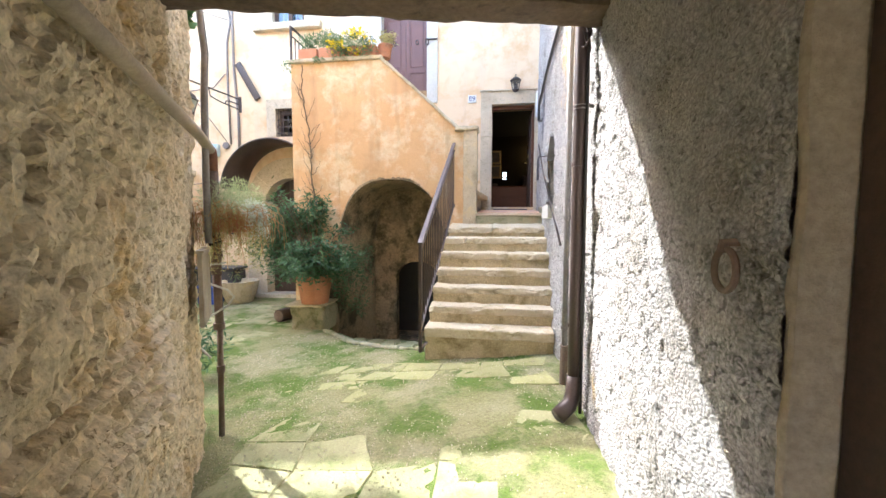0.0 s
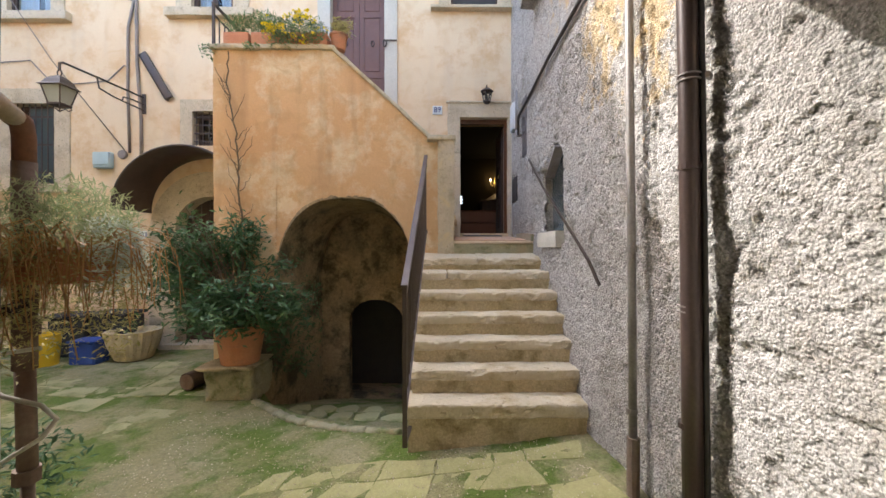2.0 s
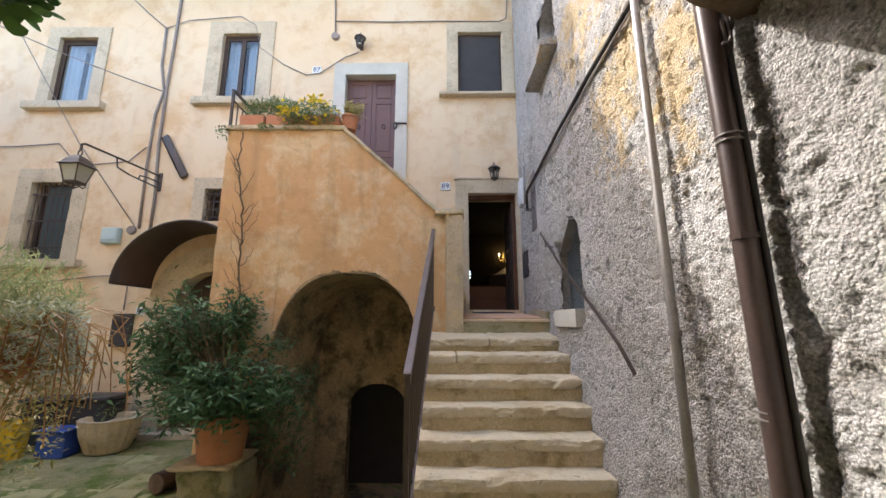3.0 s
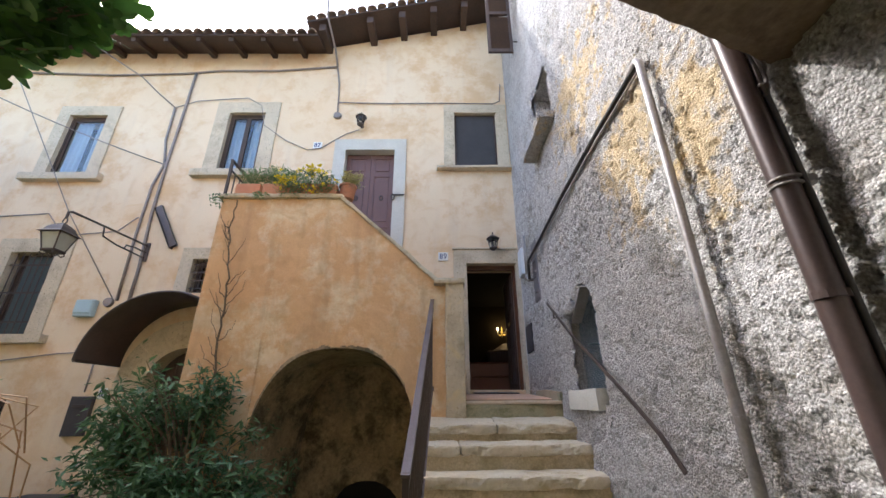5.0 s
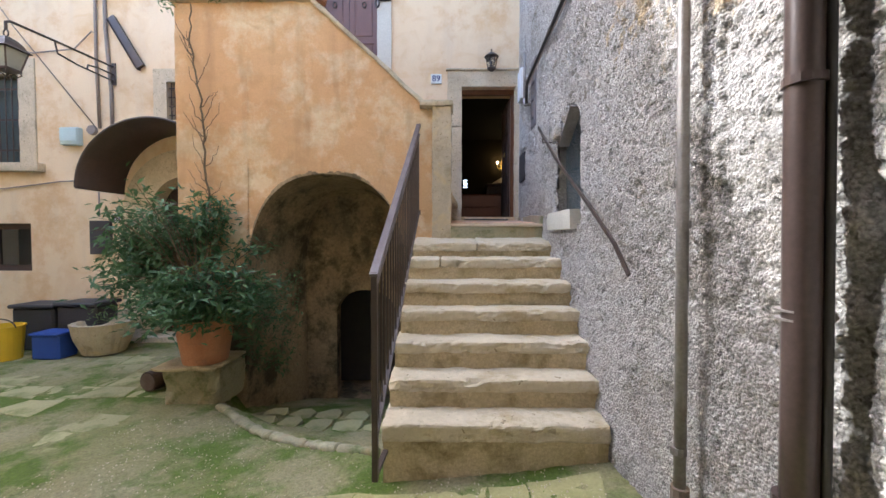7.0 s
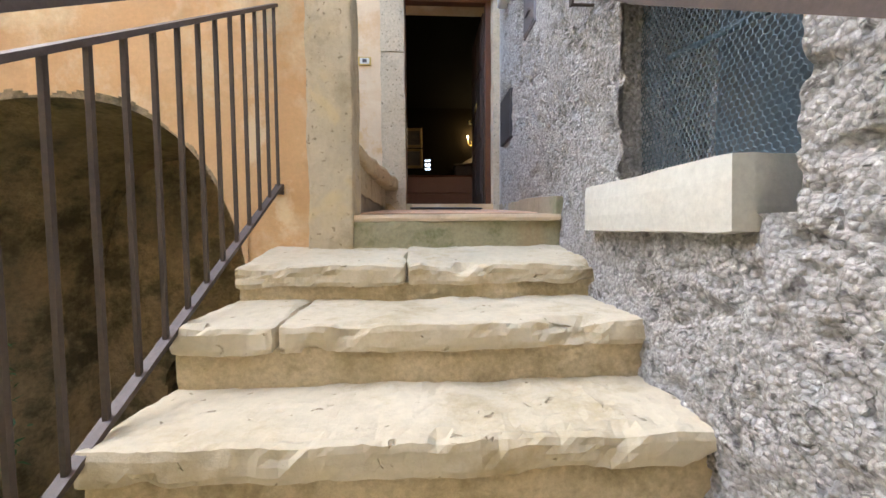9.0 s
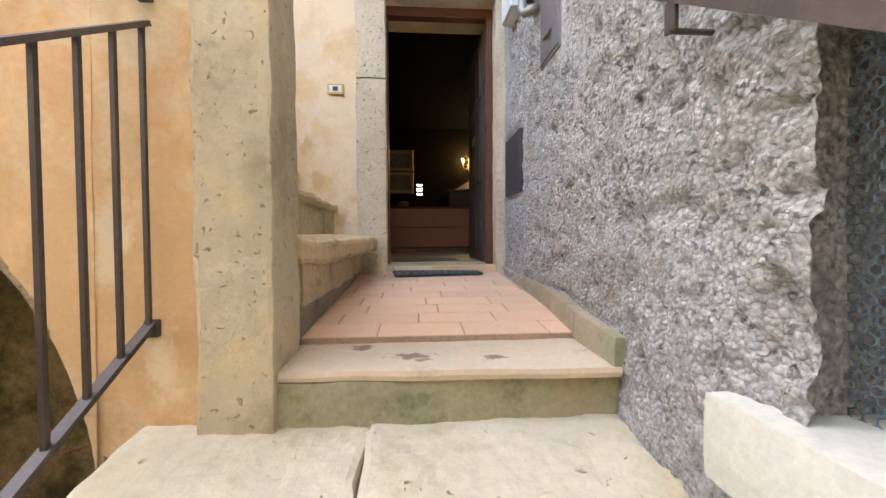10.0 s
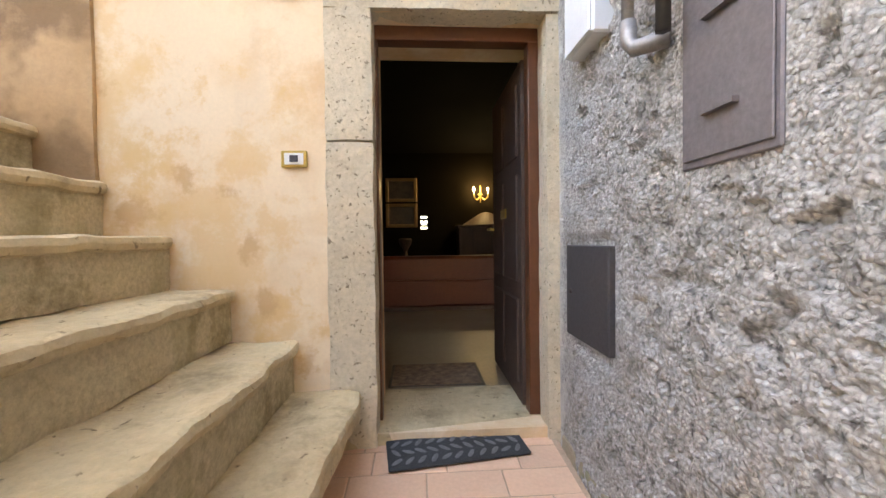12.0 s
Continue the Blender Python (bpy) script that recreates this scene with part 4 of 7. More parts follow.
# ---- steps ----
STEPS = [(4.10, 0.205), (4.33, 0.395), (4.55, 0.585), (4.78, 0.77), (5.00, 0.96), (5.30, 1.145), (5.68, 1.28)]
for n, (y, z) in enumerate(STEPS):
    y1 = STEPS[n + 1][0] + 0.10 if n < 6 else 6.08
    left, right = -0.80 + 0.008 * n, 0.60 + 0.014 * n
    z0 = -0.35 if n == 0 else STEPS[n - 1][1] - 0.02
    st = thing("stone_step", "worn cream limestone step with a rounded chipped edge", "step", "steps up to the landing")
    cuts = {6: [left, -0.10, right], 5: [left, -0.46, right]}.get(n, [left, right])
    for a0, a1 in zip(cuts, cuts[1:]):
        bm = rough_block(a0 + 0.003, a1 - 0.003, y, y1, z - (0.085 if n else 0.11), z, 0.010, 0.020, 100 + n * 7 + int(a0 * 10), 0.015, 0.005)
        for v in bm.verts:
            chip = max(0.0, noise.fractal(Vector((v.co.x * 5, n * 3.7, v.co.z * 9)), 0.7, 2.0, 3) - 0.12)
            if v.co.y < y + 0.03:
                v.co.y += 0.045 * chip
            if v.co.y < y + 0.05 and v.co.z > z - 0.03:
                v.co.z -= 0.035 * chip
            v.co.z += (0.15 if n == 6 else 0.0) * (v.co.y - y)
        part("tread", bm, STEP, st)
    part("riser", rough_block(left + 0.012, right - 0.01, y + 0.022, y1, z0, z - 0.07, 0.012, 0.035, 150 + n, 0.010), RISER, st)

# ---- tiled landing ----
SL = 0.062


def land_z(y):
    return 1.49 + SL * (y - 6.0)


MOSSY = streaks(material("mossy_plaster", (0.40, 0.36, 0.22), (0.33, 0.31, 0.20), 2.5, 50, 0.9, bump=0.5, bump_dist=0.01, third=(0.16, 0.18, 0.07), third_at=0.56, third_scale=4, speck=0.12), (0.42, 0.28, 0.16), 0.5, 8, 1.0)
slab = rough_block(-0.39, 0.64, 6.01, 6.35, 1.455, 1.492, 0.003, 0.05, 9, 0.012)
for v in slab.verts:
    v.co.y += 0.045 * (0.64 - v.co.x) * (v.co.y < 6.15)
tagged(part("landing_edge_slab", slab, blots(material("cream_slab", (0.68, 0.55, 0.39), (0.64, 0.50, 0.35), 3, 50, 0.75, bump=0.2, third=(0.50, 0.38, 0.26), third_at=0.62, third_scale=7, speck=0.05), [(-0.154, 6.276, 0.06), (0.015, 6.16, 0.10), (0.285, 6.13, 0.05)], (0.20, 0.13, 0.08))), "cream stone edge slab of the tiled landing", "slab")
tagged(part("landing_riser", rough_block(-0.385, 0.65, 6.045, 6.13, 1.22, 1.458, 0.006, 0.03, 12, 0.006, 0.004), MOSSY), "mossy plastered riser under the landing slab", "riser")
bm = bmesh.new()
q = [(-0.56, 6.35), (0.66, 6.35), (0.70, 8.05), (-0.56, 8.05)]
lo_, hi_ = [bm.verts.new((x, y, 1.3)) for x, y in q], [bm.verts.new((x, y, land_z(y) - 0.004)) for x, y in q]
bm.faces.new(hi_), bm.faces.new(lo_[::-1])
for k in range(4):
    bm.faces.new((lo_[k], lo_[(k + 1) % 4], hi_[(k + 1) % 4], hi_[k]))
bmesh.ops.recalc_face_normals(bm, faces=bm.faces)
floor = part("floor_landing", bm, MORTAR)
tagged(floor, "terracotta tiled landing before the open door", "floor", kind="structure")
TL, TW = 0.325, 0.162
meshes = {}
for r in range(11):
    y0 = 6.356 + r * TW
    y1 = y0 + TW - 0.006
    x = -0.40 - (0.16 if r % 2 else 0.03) - 0.04 * (r % 3)
    while x < 0.66:
        a0, a1 = max(x, -0.40), min(x + TL - 0.006, 0.665)
        if a1 - a0 > 0.03:
            key = (round(a1 - a0, 3), round(y1 - y0, 3))
            if key not in meshes:
                meshes[key] = mesh_of("tile", box(0, key[0], 0, key[1], -0.012, 0.0, 0.003), TILE)
            t_ = new("tile", meshes[key])
            t_.parent = floor
            t_.location = (a0, y0, land_z(y0) + random.uniform(-0.001, 0.001))
            t_.rotation_euler = (math.atan(SL) + random.uniform(-0.004, 0.004), random.uniform(-0.003, 0.003), 0)
        x += TL

# threshold stones
ds = rough_block(-0.42, 0.70, 7.82, 8.42, 1.50, 1.665, 0.003, 0.05, 14, 0.012)
for v in ds.verts:
    v.co.y += 0.16 * (v.co.x + 0.42) * (1 if v.co.y < 8.1 else 0)
tagged(part("doorstep", ds, UPSTEP), "pale worn stone doorstep under the house door", "doorstep")
# skirting along the grey wall
sk = bmesh.new()
for n_, (y0, y1, xa, xb, h0, h1) in enumerate(((6.02, 6.33, 0.612, 0.620, 0.085, 0.085), (6.336, 6.66, 0.622, 0.648, 0.085, 0.085), (6.666, 7.0, 0.650, 0.676, 0.085, 0.08), (7.006, 7.4, 0.678, 0.690, 0.07, 0.06), (7.406, 7.80, 0.691, 0.695, 0.055, 0.05))):
    vs_ = [sk.verts.new(c) for y, x, h in ((y0, xa, h0), (y1, xb, h1)) for c in ((x, y, land_z(y) - 0.02), (x + 0.09, y, land_z(y) - 0.02), (x + 0.09, y, land_z(y) + h), (x + 0.004, y, land_z(y) + h))]
    for f_ in ((0, 1, 2, 3), (7, 6, 5, 4), (0, 4, 5, 1), (1, 5, 6, 2), (2, 6, 7, 3), (3, 7, 4, 0)):
        sk.faces.new([vs_[i] for i in f_])
bmesh.ops.bevel(sk, geom=sk.edges[:], offset=0.003, segments=1, affect="EDGES")
bmesh.ops.recalc_face_normals(sk, faces=sk.faces)
tagged(part("baseboard_landing", sk, material("pale_pink_skirting", (0.44, 0.35, 0.25), (0.34, 0.29, 0.20), 3, 50, 0.8, bump=0.2, third=(0.26, 0.26, 0.15), third_at=0.57, third_scale=4, speck=0.1)), "pinkish tile skirting at the foot of the grey wall", "skirting", kind="structure")

PLINTH = material("grey_brown_plinth", (0.30, 0.25, 0.18), (0.24, 0.20, 0.14), 3, 40, 0.8, bump=0.3, third=(0.16, 0.14, 0.09), third_at=0.58, third_scale=3, speck=0.1)
# upper flight rising towards the upper door
for n in range(8):
    x0, z = -0.265 - 0.2765 * n, 1.88 + 0.2465 * n
    st = thing("stone_step", "worn grey stone step of the steep upper flight", "step", "upper flight steps")
    bm = rough_block(x0 - 0.42, x0, PY + 0.16 if n == 0 else PY + 0.26, FY - 0.006, z - (0.10 if n == 0 else 0.06), z, 0.016 if n < 2 else 0.010, 0.025, 300 + n, 0.024, 0.006 if n < 3 else 0.0)
    for v in bm.verts:
        v.co.x += (0.06 * (v.co.y - 7.0) - 0.03 if n == 0 else 0) * (v.co.x > x0 - 0.2)
        v.co.z -= 0.018 * math.exp(-(((v.co.y - 6.75) / 0.4) ** 2)) * (v.co.x > x0 - 0.1) * (n == 0)
    part("tread", bm, UPSTEP, st)
    part("riser", rough_block(x0 - 0.42, x0 - (0.105 if n == 0 else 0.03), PY + 0.26, FY - 0.006, z - 0.245 if n else 1.62, z - (0.08 if n == 0 else 0.05), 0.010, 0.04, 330 + n, 0.006, 0.004), RISER, st)
    if n == 0:
        part("plinth", rough_block(x0 - 0.42, x0 - 0.112, PY + 0.22, FY - 0.006, 1.42, 1.63, 0.003, 0.05, 351, 0.006), PLINTH, st, "dark grey stone strip")

tagged(part("plaster_patch", rough_block(-2.70, -1.42, FY - 0.022, FY + 0.01, 2.70, 4.0, 0.006, 0.06, 67, 0.008), STAINED), "darker stained plaster patch below the upper door", "wall patch", kind="structure")
# stone pier at the foot of the parapet
pier = thing("stone_pier", "weathered limestone pier at the parapet end", "pier")
part("shaft", rough_block(-0.565, -0.355, PY - 0.075, PY + 0.17, 1.27, 2.76, 0.008, 0.014, 44, 0.010, 0.0018), STONE, pier)
part("cap", rough_block(-0.70, -0.335, PY - 0.10, PY + 0.20, 2.755, 2.82, 0.008, 0.04, 45, 0.015), STONE, pier)


# ---- openings of the house ----
def surround(name, o, w, label, sill=0.0, proud=0.03, lintel=None, mat=None):
    """Stone jambs, lintel and sill round an opening (xa, xb, za, zb)."""
    xa, xb, za, zb = o
    mat = mat or FRAME
    t = thing(name, label, "surround")
    t["kind"] = "structure"
    y0, y1 = FY - proud, FY + 0.16
    lw = lintel or w
    seed = int(abs(xa) * 97)
    part("jamb", rough_block(xa - w, xa + 0.012, y0, y1, za, zb, 0.004, 0.07, seed, 0.008), mat, t)
    part("jamb", rough_block(xb - 0.012, xb + w, y0, y1, za, zb, 0.004, 0.07, seed + 1, 0.008), mat, t)
    part("lintel", rough_block(xa - w, xb + w, y0, y1, zb - 0.004, zb + lw, 0.004, 0.07, seed + 2, 0.008), mat, t)
    if sill:
        part("sill", rough_block(xa - w - 0.14, xb + w + 0.12, FY - 0.13, y1, za - sill, za + 0.004, 0.005, 0.06, seed + 3, 0.012), mat, t)
    return t


def window(name, o, label, curtain=False, y=FY + 0.16, leaves=2, frame_mat=None):
    xa, xb, za, zb = o
    fm = frame_mat or DARKWOOD
    t = thing(name, label, "window")
    t["kind"] = "structure"
    f = 0.045
    bm = bmesh.new()
    for b in ((xa, xa + f, za, zb), (xb - f, xb, za, zb), (xa + f, xb - f, za, za + f), (xa + f, xb - f, zb - f, zb)):
        box(b[0], b[1], y, y + 0.06, b[2], b[3], bm=bm)
    part("window_frame", bm, fm, t)
    step = (xb - xa - 2 * f) / leaves
    for k in range(leaves):
        a, b = xa + f + k * step, xa + f + (k + 1) * step
        bm = bmesh.new()
        for q in ((a + 0.002, a + 0.04, za + f, zb - f), (b - 0.04, b - 0.002, za + f, zb - f), (a + 0.04, b - 0.04, za + f, za + f + 0.05), (a + 0.04, b - 0.04, zb - f - 0.05, zb - f)):
            box(q[0], q[1], y + 0.015, y + 0.05, q[2], q[3], bm=bm)
        sash = part("sash", bm, fm, t)
        g = part("pane", box(a + 0.035, b - 0.035, y + 0.03, y + 0.036, za + f + 0.04, zb - f - 0.04), GLASSDARK, sash)
        g.visible_shadow = False
    if curtain:
        xs = np.linspace(xa + 0.05, xb - 0.05, 40)
        zz = np.linspace(za + 0.04, zb - 0.06, 6)
        A, B = np.meshgrid(xs, zz, indexing="ij")
        gap = np.abs(A - (xa + xb) / 2) < 0.05
        c = sheet("curtain", np.stack([A, y + 0.13 + 0.02 * np.sin(A * 60), B], -1), CURTAIN, skip=gap[:-1, :-1], smooth=True)
        c.parent = t
    # near-black board behind the panes stands in for an unlit room
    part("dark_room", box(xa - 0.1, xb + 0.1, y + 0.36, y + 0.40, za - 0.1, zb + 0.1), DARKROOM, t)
    return t


surround("trim_window_upper_right", W4, 0.20, "pale stone surround of an upper window", 0.05)
window("window_1", W4, "dark glazed upper window in a stone surround", leaves=1, y=FY + 0.06)
part("insect_screen", box(W4[0] + 0.05, W4[1] - 0.05, FY + 0.045, FY + 0.055, W4[2] + 0.05, W4[3] - 0.05), material("insect_screen_gauze", (0.045, 0.042, 0.042), (0.06, 0.055, 0.055), 5, 90, 0.8, bump=0.1), bpy.data.objects["window_1"], "dark gauze insect screen")
surround("trim_window_upper_middle", W3, 0.26, "pale stone surround of an upper window", 0.14)
window("window_2", W3, "upper window with pale curtains", True, y=FY + 0.05)
surround("trim_window_upper_left", W2, 0.22, "pale stone surround of an upper window", 0.14)
window("window_3", W2, "upper window with grey drawn curtain", True, leaves=1, y=FY + 0.05)
surround("trim_window_barred", W1, 0.25, "pale stone surround of a barred window", 0.13)
w = window("window_4", W1, "barred ground floor window with dark shutters", leaves=2)
part("shutter_board", box(W1[0] + 0.2, W1[1] - 0.02, FY + 0.10, FY + 0.125, W1[2] + 0.05, W1[3] - 0.05), material("teal_shutter", (0.05, 0.075, 0.08), (0.07, 0.09, 0.09), 3, 40, 0.5, bump=0.05), w)
grille = thing("window_grille", "dark iron bars before a window", "grille")
for k in range(7):
    x = W1[0] + 0.08 + k * 0.103
    part("bar", tube([(x, FY + 0.03, W1[2]), (x, FY + 0.03, W1[3])], 0.009, 6), IRON, grille)
for z in (2.72, 3.2, 3.68):
    part("crossbar", bar((W1[0], FY + 0.03, z), (W1[1], FY + 0.03, z), 0.008, 0.03), IRON, grille)
surround("trim_window_small", W5, 0.2, "pale stone surround of a small grated window", 0.0)
window("window_5", W5, "small dark grated window", leaves=1)
grille = thing("window_grille", "small square iron grating before a window", "grille")
for k in range(5):
    x = W5[0] + 0.05 + k * 0.11
    part("bar", tube([(x, FY + 0.03, W5[2]), (x, FY + 0.03, W5[3])], 0.008, 6), IRON, grille)
for k in range(4):
    z = W5[2] + 0.08 + k * 0.14
    part("crossbar", bar((W5[0], FY + 0.03, z), (W5[1], FY + 0.03, z), 0.008, 0.02), IRON, grille)
window("window_6", W0, "low dark window beside the plants", leaves=1, y=FY + 0.05)


def panel_leaf(x0, x1, y, z0, z1, mat, parent, rows=((0.08, 0.30), (0.36, 0.72), (0.78, 0.94)), thick=0.05):
    """One door leaf of stiles and rails with sunk panels."""
    h, w = z1 - z0, x1 - x0
    bm = box(x0, x1, y + 0.015, y + thick, z0, z1)
    leaf = part("leaf", bm, mat, parent)
    bm = bmesh.new()
    s = min(0.075, w * 0.18)
    box(x0, x0 + s, y, y + 0.016, z0, z1, bm=bm)
    box(x1 - s, x1, y, y + 0.016, z0, z1, bm=bm)
    cuts = [0.0] + [v for r in rows for v in r] + [1.0]
    for a, b in zip(cuts[::2], cuts[1::2]):
        box(x0 + s, x1 - s, y, y + 0.016, z0 + a * h, z0 + b * h, bm=bm)
    part("moulding", bm, mat, leaf)
    for a, b in rows:
        part("panel", box(x0 + s + 0.03, x1 - s - 0.03, y + 0.004, y + 0.02, z0 + a * h + 0.03, z0 + b * h - 0.03, 0.006), mat, leaf)
    return leaf


surround("trim_door_upper", (D87[0], D87[1], 3.75, D87[3]), 0.21, "pale marble surround of the upper door", 0.0, 0.035, 0.24, PALE)
d = thing("door_1", "plum-brown panelled double door, closed", "door")
d["kind"] = "structure"
mid = (D87[0] + D87[1]) / 2
for a, b in ((D87[0] + 0.012, mid - 0.003), (mid + 0.003, D87[1] - 0.012)):
    lf = panel_leaf(a, b, FY + 0.14, 3.75, D87[3] - 0.01, DOORWOOD, d, ((0.06, 0.30), (0.34, 0.78), (0.82, 0.96)))
    part("knocker", tube([((a + b) / 2 + 0.03 * math.sin(t), FY + 0.135, 5.02 + 0.045 * math.cos(t)) for t in np.linspace(0, 6.2, 12)], 0.010, 6), IRON, lf, "small dark iron knocker")
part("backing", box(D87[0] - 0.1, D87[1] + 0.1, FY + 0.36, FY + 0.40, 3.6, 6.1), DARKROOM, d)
hold = thing("iron_hook", "small iron hook at the upper door jamb", "hook")
part("arm", tube([(-1.46, FY - 0.05, 4.98), (-1.27, FY - 0.05, 4.98)], 0.014, 6), IRON, hold)
part("ring", tube([(-1.48 + 0.03 * math.sin(t), FY - 0.055, 4.93 + 0.06 * math.cos(t)) for t in np.linspace(0, 6.2, 10)], 0.013, 6), IRON, hold)

# main door: travertine surround of several stones, wooden frame, leaf standing open inward
t = thing("trim_door_main", "pitted travertine surround of the house door", "surround")
t["kind"] = "structure"
for n, (z0, z1) in enumerate(((1.50, 3.05), (3.055, 3.67))):
    part("jamb", rough_block(-0.40, D89[0] + 0.012, FY - 0.03, FY + 0.12, z0, z1, 0.006, 0.04, 500 + n, 0.01), FRAME, t)
part("jamb", rough_block(D89[1] - 0.012, 0.78, FY - 0.025, FY + 0.12, 1.50, 3.67, 0.006, 0.05, 503, 0.01), FRAME, t)
part("lintel", rough_block(-0.40, 0.80, FY - 0.03, FY + 0.12, 3.668, 3.92, 0.006, 0.05, 505, 0.01), FRAME, t)
part("cornice", rough_block(-0.42, 0.70, FY - 0.05, FY + 0.02, 3.915, 3.945, 0.004, 0.06, 506, 0.006), FRAME, t)
d = thing("door_2", "varnished brown wooden house door standing open inward", "door")
d["kind"] = "structure"
fy0, fy1 = FY + 0.125, FY + 0.205
part("door_frame", box(D89[0] - 0.02, D89[0] + 0.02, fy0, fy1, 1.66, 3.64, 0.004), REDWOOD, d)
part("door_frame", box(D89[1] - 0.06, D89[1] + 0.03, fy0, fy1, 1.66, 3.64, 0.004), REDWOOD, d)
part("door_frame", box(D89[0] - 0.02, D89[1] + 0.03, fy0 - 0.004, fy1, 3.60, 3.68, 0.004), REDWOOD, d)
# the leaf is built along y
bm = box(0.585, 0.632, fy1 + 0.01, fy1 + 0.80, 1.675, 3.555, 0.004)
leaf = part("leaf", bm, DARKWOOD, d)
for z0, z1 in ((1.78, 2.25), (2.35, 2.95), (3.05, 3.45)):
    for y0 in (fy1 + 0.08, fy1 + 0.44):
        part("panel", box(0.574, 0.59, y0, y0 + 0.29, z0, z1, 0.005), DARKWOOD, leaf)
part("door_handle", tube([(0.58, fy1 + 0.72, 2.66), (0.53, fy1 + 0.72, 2.66), (0.53, fy1 + 0.60, 2.66)], 0.010, 6), BRASS, leaf, "small brass lever handle")
part("knocker", box(0.565, 0.582, fy1 + 0.32, fy1 + 0.46, 2.72, 2.78, 0.006), BRASS, leaf, "worn brass plate")

# arched side door under the canopy
t = thing("trim_door_arched", "pale stone arched surround of the side door", "surround")
t["kind"] = "structure"
DC, DR, DZ = -4.50, 0.57, 1.72
for xa, xb in ((-5.52, -5.07), (-3.93, -3.50)):
    part("jamb", rough_block(xa, xb, FY - 0.05, FY + 0.28, -0.35, 1.60, 0.006, 0.08, int(abs(xa) * 50), 0.012), FRAME, t)
    part("impost", rough_block(xa - 0.02, xb + 0.02, FY - 0.07, FY + 0.28, 1.60, 1.72, 0.005, 0.08, int(abs(xa) * 51), 0.012), FRAME, t)
for k in range(9):
    a0, a1 = math.pi * k / 9 + 0.0025, math.pi * (k + 1) / 9 - 0.0025
    bm = bmesh.new()
    rows_ = []
    for t_ in np.linspace(a0, a1, 4):
        rows_.append([bm.verts.new((DC - r * math.cos(t_), y, DZ + r * math.sin(t_))) for r, y in ((DR, FY - 0.05), (1.0, FY - 0.05), (1.0, FY + 0.28), (DR, FY + 0.28))])
    for r0, r1 in zip(rows_, rows_[1:]):
        for n in range(4):
            bm.faces.new((r0[n], r0[(n + 1) % 4], r1[(n + 1) % 4], r1[n]))
    bm.faces.new(rows_[0]), bm.faces.new(rows_[-1])
    bmesh.ops.recalc_face_normals(bm, faces=bm.faces)
    part("voussoir", bm, FRAME, t)
part("doorstep", rough_block(-5.3, -3.7, FY - 0.15, FY + 0.3, -0.40, -0.22, 0.006, 0.08, 88, 0.015), FRAME, t)
d = thing("door_3", "dark brown boarded arched door, closed", "door")
d["kind"] = "structure"
for k in range(8):
    x0 = DC - 0.60 + k * 0.15
    part("plank", box(x0 + 0.003, x0 + 0.147, FY + 0.24, FY + 0.28, -0.25, 2.40, 0.004), DARKWOOD, d)

# curved canopy over the side door
c = thing("door_canopy", "dark brown half-round metal door canopy", "canopy")
CR, CY0 = 1.02, 7.08
bm = bmesh.new()
rings = []
for y in (CY0, FY - 0.003):
    rings.append([[bm.verts.new((DC - r * math.cos(a), y, 2.03 + r * 0.92 * math.sin(a))) for a in np.linspace(0, math.pi, 31)] for r in (CR, CR - 0.015)])
for k in range(30):
    for r in (0, 1):
        q = (rings[0][r][k], rings[0][r][k + 1], rings[1][r][k + 1], rings[1][r][k])
        bm.faces.new(q if r else q[::-1])
    bm.faces.new((rings[0][0][k], rings[0][0][k + 1], rings[0][1][k + 1], rings[0][1][k]))
part("sheet", bm, BROWNPIPE, c, smooth=True)
for y in (CY0, CY0 + 0.4, FY - 0.03):
    part("hoop", tube([(DC - (CR + 0.008) * math.cos(a), y, 2.03 + (CR + 0.008) * 0.92 * math.sin(a)) for a in np.linspace(0, math.pi, 31)], 0.018, 6), IRON, c)
for x in (DC - CR, DC + CR):
    part("rail", bar((x, CY0, 2.03), (x, FY, 2.03), 0.035, 0.035), IRON, c)


def text_mesh(body, size, mat, at, parent, name="number"):
    cu = bpy.data.curves.new(name, "FONT")
    cu.body, cu.size, cu.extrude, cu.align_x, cu.align_y = body, size, 0.002, "CENTER", "CENTER"
    tmp = new("tmp", cu)
    bpy.context.view_layer.update()
    me = bpy.data.meshes.new_from_object(tmp.evaluated_get(bpy.context.evaluated_depsgraph_get()))
    bpy.data.objects.remove(tmp)
    me.materials.clear()
    me.materials.append(mat)
    ob = new(name, me)
    ob.parent = parent
    ob.location = at
    ob.rotation_euler = (math.pi / 2, 0, 0)
    return ob


for body, x, z in (("89", -0.575, 3.795), ("87", -2.975, 6.09), ("81", -5.62, 1.637)):
    p = thing("house_number", f"white enamel house number plate {body} with dark blue digits", "number plate", "house numbers")
    part("plate", box(x - 0.083, x + 0.083, FY - 0.018, FY - 0.002, z - 0.075, z + 0.075, 0.004), ENAMEL, p)
    text_mesh(body, 0.13, INK, (x, FY - 0.020, z), p)

